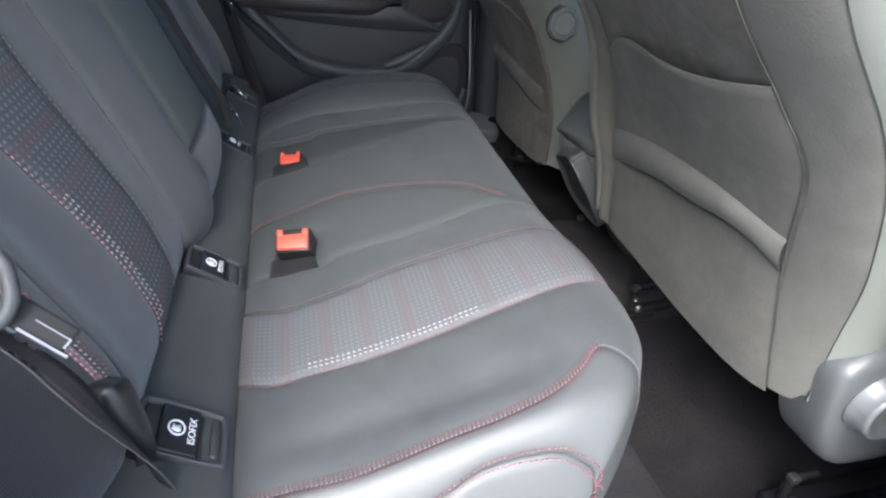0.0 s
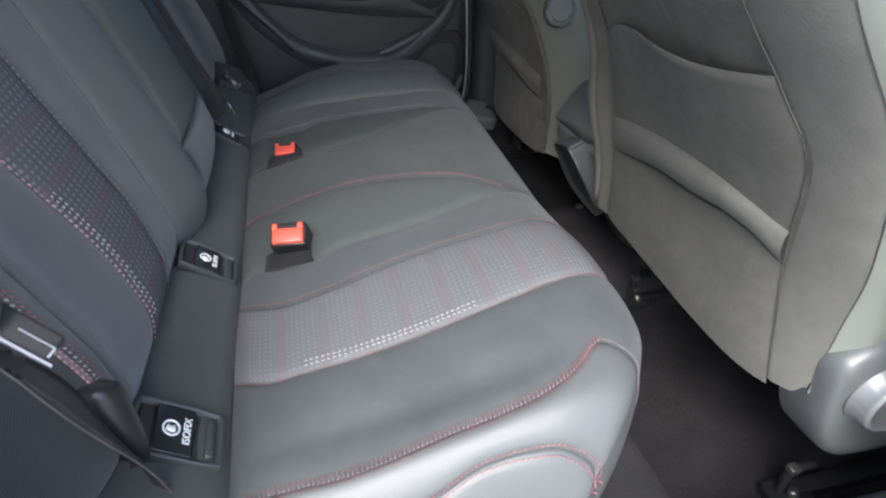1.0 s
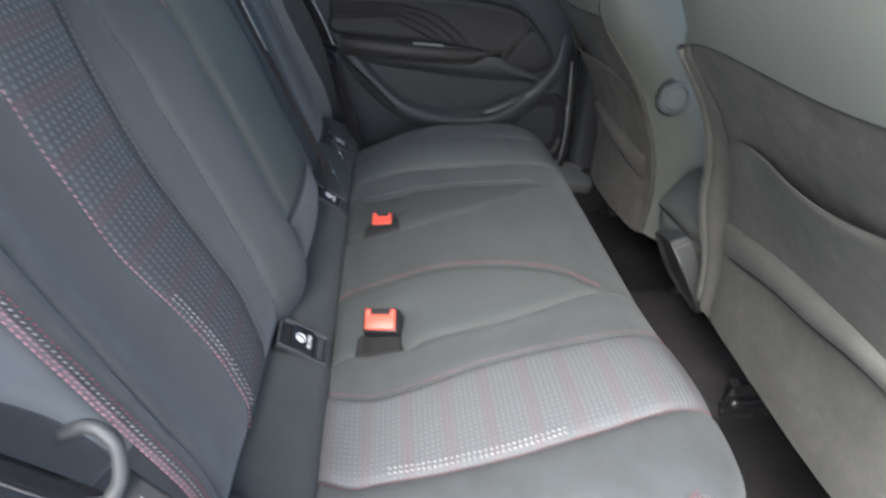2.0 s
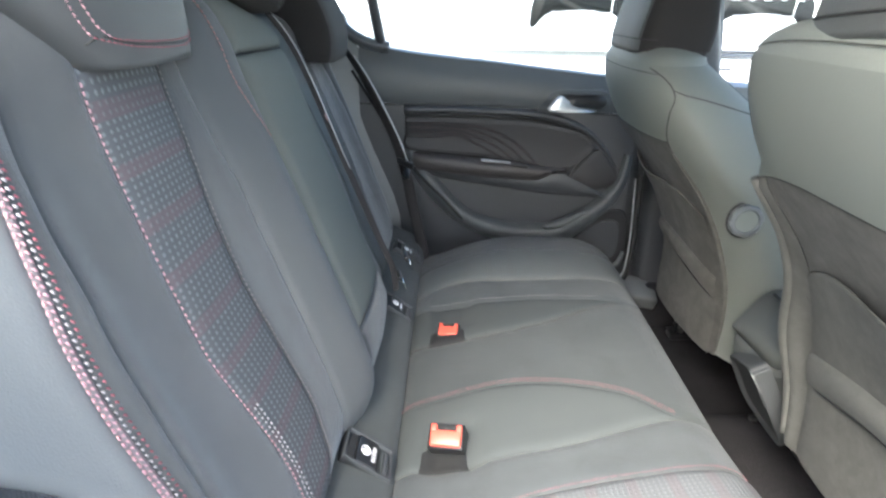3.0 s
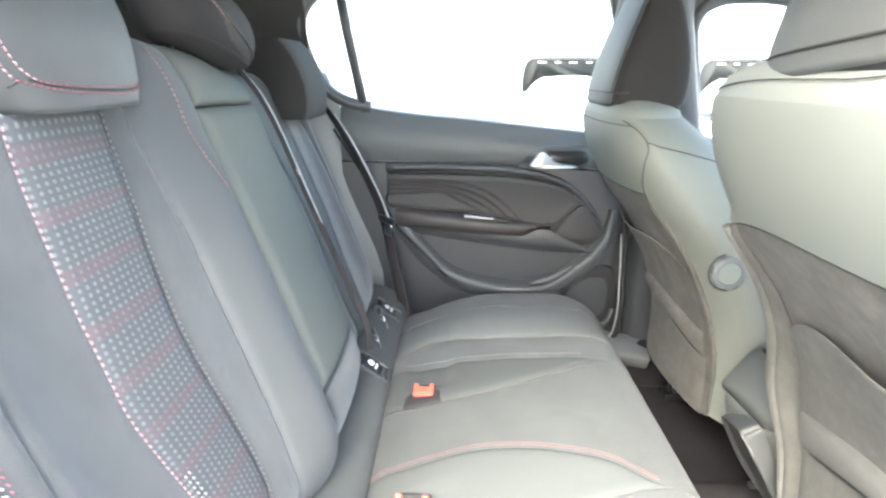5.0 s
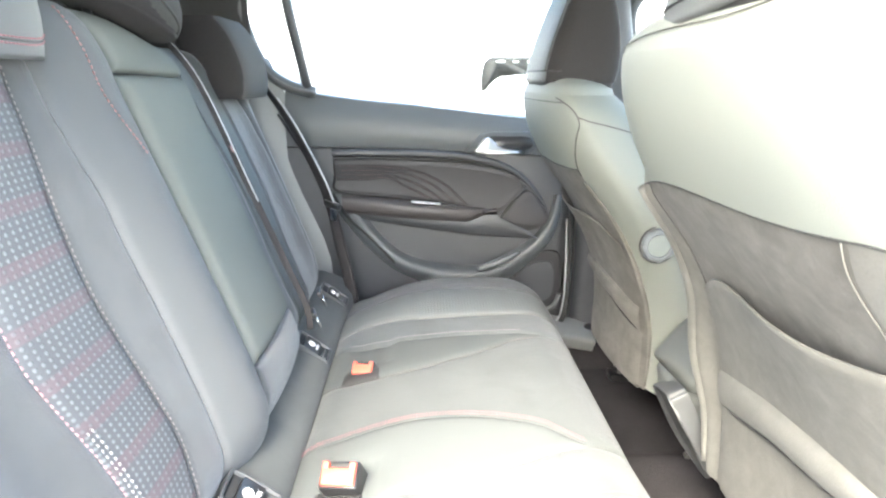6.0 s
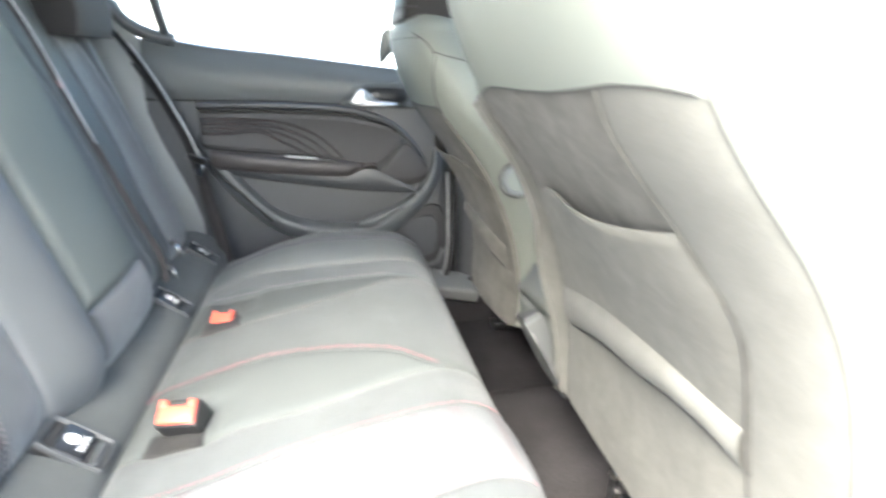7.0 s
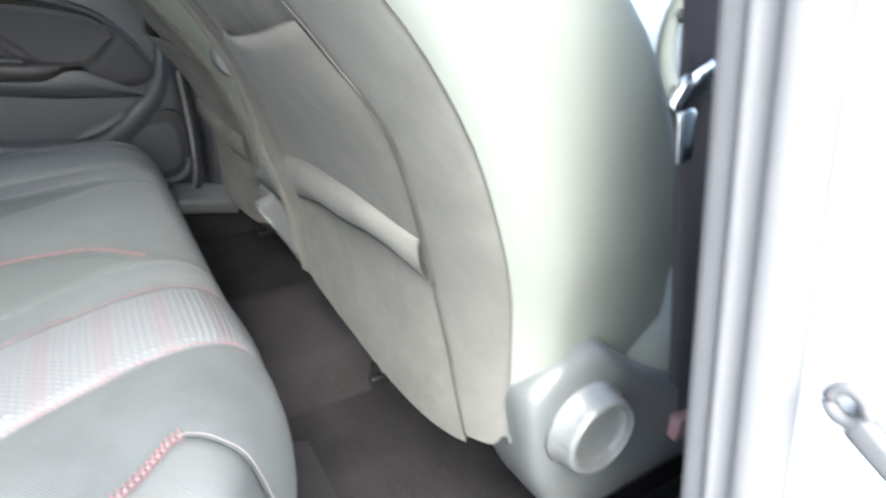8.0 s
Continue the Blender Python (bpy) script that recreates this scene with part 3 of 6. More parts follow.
CREST = line_at([(0.000, 0.095), (0.038, 0.088), (0.091, 0.081), (0.168, 0.072), (0.244, 0.077), (0.319, 0.100), (0.378, 0.132), (0.408, 0.158), (0.432, 0.174), (0.440, 0.174), (0.800, 0.163)])
CREST_FAR = line_at([(0.000, 0.090), (0.039, 0.087), (0.100, 0.083), (0.185, 0.088), (0.270, 0.108), (0.337, 0.131), (0.385, 0.153), (0.437, 0.172), (0.800, 0.163)])
SECOND = line_at([(0.000, 0.655), (0.200, 0.628), (0.258, 0.619), (0.291, 0.612), (0.320, 0.611), (0.360, 0.6135), (0.392, 0.617), (0.417, 0.6225), (0.437, 0.627), (0.457, 0.631), (0.500, 0.628), (0.557, 0.615), (0.800, 0.600)])
RIM = line_at([(0.0, 0.700), (0.8, 0.702)])


def flipped(f):
    return lambda s: -f(s)


def mirror(f):
    return lambda s: f(s)


BENCH = thing("rear_bench", "dark cloth and grey leather rear bench with dotted inserts", "car seat")


def build_bench():
    # solid foam under the covers
    rows = []
    for k in range(40):
        s = S_FRONT * k / 39
        rows.append([Vector(cushion(s, -0.69 + 1.38 * j / 60)) - normal_of(cushion, s, -0.69 + 1.38 * j / 60) * 0.014 for j in range(61)])
    back = [Vector((p.x, p.y, 0.10)) for p in rows[0]]
    front = [Vector((p.x - 0.01, p.y, 0.09)) for p in rows[-1]]
    bench = part("cushion", grid([back] + rows + [front]), SEAM, BENCH, "dark cloth cushion with grey leather bolsters")
    S0, S1 = 0.006, S_FRONT - 0.005
    for sign in (-1, 1):
        f = flipped if sign < 0 else mirror

        def strip(name, a, b, mat, label="", s0=S0, s1=S1, **kw):
            a, b = (f(b), f(a)) if sign < 0 else (f(a), f(b))
            return pad(name, cushion, s0, s1, a, b, mat, bench, label, **kw)

        if sign < 0:
            strip("side_bolster", SECOND, RIM, LEATHER, "smooth grey leather", most=0.014, dip=0.004, edge=0.009)
            strip("bolster", THICK, SECOND, LEATHER, "smooth grey leather", most=0.010, dip=0.004, edge=0.010)
            strip("outer_panel", BAND_OUT, THICK, CLOTH_SEAT, "plain dark cloth")
        else:
            strip("outer_panel", BAND_OUT, RIM, CLOTH_SEAT, "plain dark cloth", dip=0.003)
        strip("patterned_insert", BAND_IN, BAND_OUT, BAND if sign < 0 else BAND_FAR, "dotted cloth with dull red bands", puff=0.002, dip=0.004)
        strip("inner_panel", SHADE, BAND_IN, CLOTH_SEAT, "plain dark cloth")
        crest = CREST if sign < 0 else CREST_FAR
        strip("crescent_panel", crest, SHADE, CLOTH_SMOOTH, "smooth grey cloth", s1=0.438, dip=0.004)
        g = f
        for line, shift, mat, pitch in ((BAND_OUT, 0.004, THREAD_RED, 0.007), (BAND_IN, -0.004, THREAD_RED, 0.007), (BAND_OUT, -0.006, THREAD_PALE, 0.009)):
            if mat is THREAD_PALE:
                for row in (-0.006, -0.0125) if sign < 0 else ():
                    stitches("stitching", on(cushion, g(line), 0.10, 0.31, 40, 0.0012, row * sign), mat, bench, 0.0066, 0.0046, 0.0008)
                continue
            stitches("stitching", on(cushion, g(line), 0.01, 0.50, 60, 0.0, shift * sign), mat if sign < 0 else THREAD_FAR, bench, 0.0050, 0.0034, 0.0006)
        for shift, mat in ((0.0045, THREAD_RED), (0.0010, THREAD_PINK), (-0.0018, THREAD_DULL), (-0.0045, THREAD_RED)) if sign < 0 else ():
            stitches("stitching", on(cushion, g(THICK), 0.02, 0.43, 60, 0.0005, shift * sign), mat if sign < 0 else THREAD_FAR, bench, 0.0048, 0.0032, 0.0006, slant=25 if mat in (THREAD_PINK, THREAD_DULL) else 0)
        if sign < 0:
            part("welt", tube(on(cushion, g(THICK), 0.425, 0.66, 40, 0.0006, 0.0), 0.0006, 6), WELT, bench, "thin pale welt down the front corner")
        for shift, mat in ((0.0026, THREAD_ROSE), (-0.0026, THREAD_ROSE)) if sign < 0 else ():
            stitches("stitching", on(cushion, g(SECOND), 0.10, 0.56, 90, 0.0005, shift * sign), mat, bench, 0.0056, 0.0040, 0.0008)
        if sign > 0:
            stitches("stitching", on(cushion, g(SHADE), 0.05, 0.40, 60, 0.0008, 0.010), THREAD_FADED, bench, 0.0060, 0.0042, 0.0009)
        for shift in (0.003, 0.009):
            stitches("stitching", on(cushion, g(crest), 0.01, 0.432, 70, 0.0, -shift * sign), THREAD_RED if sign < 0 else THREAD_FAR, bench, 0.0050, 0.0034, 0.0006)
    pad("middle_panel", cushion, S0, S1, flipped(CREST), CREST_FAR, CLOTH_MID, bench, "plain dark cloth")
    # cloth strip between cushion and backrest
    rows = []
    for j in range(70):
        y = -0.64 + 1.28 * j / 69
        rows.append([(x, y, z + 0.002 * noise.noise((x * 20, y * 14, 3))) for x, z in ((-0.10, 0.350), (-0.066, 0.392), (-0.045, 0.393), (-0.020, 0.385), (0.004, 0.373), (0.025, 0.361), (0.038, 0.346), (0.044, 0.30))])
    # Shade of the gap is in this strip's darker cloth.
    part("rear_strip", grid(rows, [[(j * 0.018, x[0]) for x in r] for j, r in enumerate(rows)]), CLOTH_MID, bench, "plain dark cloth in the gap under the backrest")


build_bench()


# ---- backrests ----
BACK, BL = profile([(-0.066, 0.365), (-0.047, 0.385), (-0.040, 0.42), (-0.053, 0.47), (-0.085, 0.56), (-0.125, 0.67), (-0.165, 0.78), (-0.200, 0.875), (-0.214, 0.91), (-0.236, 0.935), (-0.275, 0.945), (-0.34, 0.945)])
BS = BL[-1]


def backrest(s, y):
    x, z = BACK(min(max(s, 0), BS))
    z += s - min(max(s, 0), BS)
    a = abs(y)
    x += 0.016 * math.exp(-((a - 0.505) / 0.035) ** 2) * smoothstep(0.02, 0.15, s)
    x += (0.032 if y < 0 else 0.010) * math.exp(-((a - 0.100) / (0.085 if y < 0 else 0.05)) ** 2)
    x -= 3.2 * max(a - 0.52, 0) ** 2 + 25 * max(a - 0.60, 0) ** 2
    x += 0.005 * math.exp(-((a - 0.325) / 0.09) ** 2)
    if y < 0 and s > 0.5:
        z += (0.036 + 0.012 * smoothstep(0.20, 0.32, a)) * smoothstep(0.53, 0.66, s) * smoothstep(0.60, 0.50, a)
    if s > 0.5:
        z -= 1.1 * max(a - 0.50, 0) ** 2 * smoothstep(0.5, 0.62, s)
    return (x, y, z)


B_THICK = line_at([(0.000, 0.528), (0.100, 0.527), (0.270, 0.530), (0.372, 0.531), (0.420, 0.527), (0.451, 0.522), (0.482, 0.517), (0.518, 0.509), (0.560, 0.498), (0.600, 0.485), (0.660, 0.462), (0.750, 0.450)])
B_CREASE = line_at([(0.000, 0.502), (0.220, 0.503), (0.343, 0.500), (0.395, 0.497), (0.436, 0.489), (0.486, 0.482), (0.524, 0.469), (0.580, 0.445), (0.750, 0.400)])
B_BAND_OUT = line_at([(0.000, 0.385), (0.090, 0.376), (0.140, 0.372), (0.200, 0.376), (0.267, 0.388), (0.308, 0.394), (0.370, 0.390), (0.410, 0.387), (0.452, 0.381), (0.493, 0.375), (0.530, 0.368), (0.557, 0.362), (0.590, 0.352), (0.750, 0.345)])
B_BAND_IN = line_at([(0.000, 0.300), (0.070, 0.280), (0.133, 0.262), (0.219, 0.262), (0.282, 0.268), (0.322, 0.270), (0.372, 0.265), (0.420, 0.256), (0.470, 0.243), (0.530, 0.230), (0.569, 0.224), (0.750, 0.210)])
B_PALE = line_at([(0.000, 0.215), (0.070, 0.202), (0.140, 0.195), (0.220, 0.190), (0.310, 0.187), (0.370, 0.186), (0.427, 0.182), (0.470, 0.186), (0.510, 0.188), (0.600, 0.190), (0.750, 0.190)])


def build_backrest(name, label, sign, inner, pale):
    """One outer seat's backrest; inner is the line where it meets the middle part."""
    f = flipped if sign < 0 else mirror
    S0, S1 = 0.004, BS - 0.01
    rows = []
    lo, hi = (-0.665, -0.055) if sign < 0 else (0.195, 0.665)
    for k in range(36):
        s = BS * k / 35
        rows.append([Vector(backrest(s, lo + (hi - lo) * j / 30)) - Vector((0.014, 0, 0.006)) for j in range(31)])
    rows.append([p + Vector((-0.03, 0, -0.16)) for p in rows[-1]])
    rows.insert(0, [p + Vector((-0.10, 0, 0.0)) for p in rows[0]])
    back = part(name, grid(rows), SEAM, BENCH, label)

    def strip(n, a, b, mat, lab="", s0=S0, s1=S1, **kw):
        a, b = (f(b), f(a)) if sign < 0 else (f(a), f(b))
        return pad(n, backrest, s0, s1, a, b, mat, back, lab, flip=-1, **kw)

    edge = line_at([(0.0, 0.668), (0.8, 0.668)])
    meet = line_at([(0.0, 0.536), (0.20, 0.545), (0.285, 0.562), (0.36, 0.605), (0.41, 0.664), (0.8, 0.668)])
    strip("side_bolster", B_THICK, meet, LEATHER_BACK, "smooth grey leather, toned paler for its light", s0=0.20)
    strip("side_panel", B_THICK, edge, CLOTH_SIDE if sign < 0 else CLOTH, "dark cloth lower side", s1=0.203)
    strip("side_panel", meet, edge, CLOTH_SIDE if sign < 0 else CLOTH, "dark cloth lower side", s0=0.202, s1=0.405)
    if sign < 0:
        part("seam_tape", tube(on(backrest, f(B_THICK), 0.02, 0.62, 60, 0.0042, 0.001 * sign), 0.0036, 8), THREAD_BED, back, "pinkish thread bed")
    strip("bolster", B_CREASE, B_THICK, CLOTH, "dark cloth bolster")
    strip("outer_panel", B_BAND_OUT, B_CREASE, CLOTH, "plain dark cloth", dip=0.004)
    strip("patterned_insert", B_BAND_IN, B_BAND_OUT, BAND_BACK if sign < 0 else BAND_FAR, "dotted cloth with dull red bands", dip=0.004)
    strip("inner_panel", pale, B_BAND_IN, CLOTH, "plain dark cloth", dip=0.003)
    strip("inner_bolster", inner, pale, CLOTH_PALE, "smooth pale grey cloth", puff=0.006)
    for line, shift, mat, pitch in ((B_BAND_OUT, 0.004, THREAD_PINK, 0.009), (B_BAND_IN, 0.003, THREAD_FADED, 0.009)):
        stitches("stitching", on(backrest, f(line), 0.02, 0.57, 60, -0.001, shift * sign), mat if sign < 0 else SEAM, back, pitch * 0.8, 0.0046, 0.0009)
    for shift, mat, size in () if sign > 0 else ((0.0055, THREAD_PINK, 0.0051), (0.002, THREAD_PINK, 0.0042), (-0.002, THREAD_PALE, 0.004), (-0.006, THREAD_RED, 0.004)):
        stitches("stitching", on(backrest, f(B_THICK), 0.03, 0.60, 70, -0.0015, shift * sign), mat, back, 0.0068 if size > 0.005 else 0.0060, size, 0.0012 if size > 0.005 else 0.0009, slant=0 if size > 0.005 else 35)
    for row in (-0.005, -0.0115) if sign < 0 else ():
        stitches("stitching", on(backrest, f(B_BAND_OUT), 0.06, 0.24, 40, -0.0012, row * sign), THREAD_PALE, back, 0.0076, 0.0036, 0.0009)
    red = line_at([(0.44, 0.078), (0.476, 0.093), (0.504, 0.106), (0.544, 0.117), (0.594, 0.118), (0.63, 0.116)])
    if sign < 0:
        stitches("stitching", on(backrest, f(red), 0.462, 0.625, 36, -0.0078, 0), THREAD_CORAL, back, 0.0068, 0.0050, 0.0010)
    return back


BAND_BACK = dotted_cloth("dotted backrest cloth", (0.080, 0.083, 0.088), (0.158, 0.168, 0.174), (0.112, 0.080, 0.087), 0.0072, 0.0098, 0.052, 0.55, size=3.0)
ARM_L = line_at([(0.000, 0.085), (0.120, 0.060), (0.300, 0.046), (0.500, 0.042), (0.750, 0.040)])
build_backrest("backrest", "dark cloth backrest with dotted insert and red stitching", -1, ARM_L, B_PALE)
build_backrest("backrest", "dark cloth backrest with dotted insert beside the far door", 1, line_at([(0.0, 0.196), (0.75, 0.196)]), line_at([(0.0, 0.240), (0.4, 0.243), (0.54, 0.225), (0.75, 0.21)]))


# ---- middle backrest with folding armrest ----
def middle(s, y):
    x, z = BACK(min(max(s, 0), BS))
    z += s - min(max(s, 0), BS)
    t = (y - 0.06) / 0.13
    z += 0.034 * smoothstep(0.54, 0.66, s) * smoothstep(0.20, 0.0, y)
    return (x + 0.033 - 0.008 * t * t, y, z)


def build_middle():
    rows = []
    for k in range(36):
        s = BS * k / 35
        rows.append([Vector(middle(s, -0.062 + 0.25 * j / 12)) - Vector((0.016, 0, 0.006)) for j in range(13)])
    rows.append([p + Vector((-0.03, 0, -0.16)) for p in rows[-1]])
    mid = part("middle_backrest", grid(rows), SEAM, BENCH, "grey middle backrest with a folding armrest")
    a0, b0 = line_at([(0.0, -0.070), (0.12, -0.052), (0.3, -0.036), (0.5, -0.034), (0.75, -0.034)]), line_at([(0.0, 0.178), (0.10, 0.183), (0.5, 0.192), (0.75, 0.192)])
    pad("lower_panel", middle, 0.004, 0.118, a0, b0, CLOTH, mid, "plain dark cloth", flip=-1, dip=0.005)
    pad("armrest", middle, 0.120, 0.566, a0, b0, ARMREST, mid, "folded smooth grey armrest panel", flip=-1, dip=0.010, edge=0.018, skirt=0.03)
    pad("head_panel", middle, 0.570, BS - 0.01, a0, b0, ARMREST, mid, "smooth grey upper panel", flip=-1, dip=0.008)


build_middle()


# ---- headrests ----
def split(bm, chosen):
    """Two bmeshes out of one: the faces that chosen(face) picks, and the rest."""
    other = bm.copy()
    bmesh.ops.delete(bm, geom=[f for f in bm.faces if not chosen(f)], context="FACES")
    bmesh.ops.delete(other, geom=[f for f in other.faces if chosen(f)], context="FACES")
    return bm, other


def apart(bm, y):
    """The halves of a bmesh on either side of a lengthwise plane."""
    return split(bm, lambda f: f.calc_center_median().y < y)


def superloft(sections, n=36, power=3.2):
    """A closed body from sections (centre, half depth along x, half width along y, height z)."""
    rows = []
    for x, y, hx, hy, z in sections:
        row = []
        for k in range(n):
            q = 2 * math.pi * k / n
            c, d = math.cos(q), math.sin(q)
            row.append((x + hx * abs(c) ** (2 / power) * (1 if c > 0 else -1), y + hy * abs(d) ** (2 / power) * (1 if d > 0 else -1), z))
        rows.append(row)
    bm = grid(rows, close_v=True)
    bm.verts.ensure_lookup_table()
    bm.faces.new([bm.verts[k] for k in range(n)])
    bm.faces.new([bm.verts[len(bm.verts) - 1 - k] for k in range(n)])
    return bm


def rear_headrest(label, x0, y0, z0, height, hw, style):
    """style: 'wide' has a stitched centre panel, 'middle' one faint seam, 'box' is plain and square."""
    head = thing("rear_headrest", label, "headrest", "rear headrests")

    def section(t):
        bulge = math.sin(math.pi * min(max(t, 0.02), 0.98)) ** (0.35 if style != "box" else 0.18)
        taper = 1 - 0.06 * t
        if style == "wide" and t < 0.5:
            bulge = 0.15 + 0.85 * math.sin(math.pi * (0.04 + 0.92 * t)) ** 0.8
            taper *= 1 - 0.20 * (1 - t / 0.5) ** 1.5
        x = x0 - 0.06 - (0.50 if style == 'wide' else 0.28) * height * t + 0.012 * math.sin(math.pi * t)
        return x, 0.062 * (0.55 + 0.45 * bulge), hw * (0.86 + 0.14 * bulge) * taper, z0 + height * t

    secs = [(section(k / 40)[0], y0, *section(k / 40)[1:]) for k in range(41)]
    cut = curve([(0.0, 0.62), (0.14, 0.50), (0.24, 0.12), (0.35, -0.20), (0.50, -0.38), (0.70, -0.48), (1.0, -0.55)])
    power = {"wide": 2.5, "middle": 2.7, "box": 7.0}[style]
    body = superloft(secs, 120, power)

    def narrowed(t, y):
        """The wide cushion's lower outer corner is strongly rounded."""
        if style != "wide" or y > y0:
            return y
        return y0 + (y - y0) * (1 - 0.50 * max(1 - t / 0.62, 0) ** 1.7)

    for v in body.verts:
        t = (v.co.z - z0) / height
        v.co.y = narrowed(t, v.co.y)
        if style == "wide" and v.co.y < y0:
            # the rear half draws in behind the face
            behind = min(max((section(t)[0] - v.co.x) / section(t)[1], 0), 1)
            v.co.y = y0 + (v.co.y - y0) * (1 - 0.42 * behind)
    if style == "middle":
        # the lower edge rises towards the near end
        for v in body.verts:
            v.co.z += 0.052 * max(1 - (v.co.z - z0) / height, 0) * min(max(0.5 - 0.5 * (v.co.y - y0) / hw, 0), 1)
    if style == "wide":
        part("cushion", body, LEATHER_HEAD, head, "dark grey leather cushion")
    else:
        bmesh.ops.recalc_face_normals(body, faces=body.faces)
        if style == "box":
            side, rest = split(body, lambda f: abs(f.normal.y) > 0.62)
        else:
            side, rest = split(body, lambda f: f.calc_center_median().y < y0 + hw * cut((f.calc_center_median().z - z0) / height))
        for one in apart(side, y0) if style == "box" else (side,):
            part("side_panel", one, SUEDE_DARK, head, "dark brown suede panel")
        part("cushion", rest, SUEDE_HEAD, head, "grey end panel" if style == "middle" else "grey brown suede cushion")

    def front(t, y):
        x, hx, hy, z = section(t)
        v = min(abs(y - y0) / hy, 0.999)
        if style == "middle":
            z += 0.052 * max(1 - t, 0) * min(max(0.5 - 0.5 * (y - y0) / hw, 0), 1)
        return (x + hx * (1 - v**power) ** (1 / power) + 0.0006, narrowed(t, y), z)

    if style == "wide":
        def placed(y, z):
            t = (z - z0) / height
            k = (narrowed(t, y0 - 1.0) - y0) / -1.0
            return front(t, y0 + (y - y0) / k if y < y0 else y)

        down = [(-0.376, 1.130), (-0.386, 1.080), (-0.391, 1.030), (-0.389, 0.995), (-0.385, 0.977), (-0.379, 0.960), (-0.371, 0.947), (-0.364, 0.939)]
        down_in = [(-0.366, 1.130), (-0.375, 1.080), (-0.380, 1.030), (-0.378, 0.998), (-0.375, 0.977), (-0.368, 0.960), (-0.360, 0.947), (-0.348, 0.938)]
        along = [(-0.364, 0.939), (-0.347, 0.934), (-0.318, 0.929), (-0.258, 0.925), (-0.200, 0.926), (-0.145, 0.936)]
        along_in = [(-0.348, 0.938), (-0.335, 0.9355), (-0.297, 0.9325), (-0.240, 0.931), (-0.190, 0.933), (-0.145, 0.943)]
        seam = [(-0.355, 0.939), (-0.335, 0.9335), (-0.300, 0.930), (-0.250, 0.928), (-0.195, 0.929), (-0.145, 0.939)]
        for line, mat in ((down, THREAD_PINK), (down_in, THREAD_PINK), (along, THREAD_RED), (along_in, THREAD_RED)):
            pts = [placed(q[0], q[1]) for q in through_points([(y, z, 0) for y, z in line], 5)]
            stitches("stitching", pts, mat, head, 0.0060, 0.0046, 0.0008)
        part("seam", tube([Vector(placed(q[0], q[1])) - Vector((0.0006, 0, 0)) for q in through_points([(y, z, 0) for y, z in seam], 5)], 0.0009, 6), SEAM, head)
        part("seam", tube([Vector(placed(y, z)) - Vector((0.0008, 0, 0)) for y, z in ((-0.360, 0.939), (-0.363, 0.936), (-0.366, 0.933))], 0.0011, 6), SEAM_SOFT, head)
        part("edge_piping", tube([front(0.16 + 0.8 * k / 14, y0 + hw * 0.93 * (1 - 0.05 * k / 14)) for k in range(15)], 0.0010, 6), THREAD_DULL, head, "thin pink edge piping")
    if style == "middle":
        part("seam", tube([front(0.97 - 0.93 * k / 40, y0 + hw * cut(0.97 - 0.93 * k / 40)) for k in range(41)], 0.0022, 6), SEAM_SOFT, head)
        for off, mat in ((-0.045, THREAD_CORAL), (0.045, THREAD_DULL)):
            stitches("stitching", [front(0.95 - 0.76 * k / 20, y0 + hw * min(cut(0.95 - 0.76 * k / 20) + off, 0.97)) for k in range(21)], mat, head, 0.0060, 0.0046, 0.0008)
    for side in (-1, 1):
        part("post", tube([(x0 - 0.085, y0 + side * 0.05, z0 - 0.03), (x0 - 0.085, y0 + side * 0.05, z0 + 0.05)], 0.006, 10), DARKPLASTIC, head, "dark post")


rear_headrest("dark leather rear headrest with double red stitching", -0.150, -0.291, 0.911, 0.236, 0.172, "wide")
rear_headrest("dark leather middle rear headrest with one faint seam", -0.150, 0.062, 0.944, 0.124, 0.130, "middle")
rear_headrest("dark leather rear headrest beside the far window", -0.128, 0.462, 0.850, 0.158, 0.102, "box")


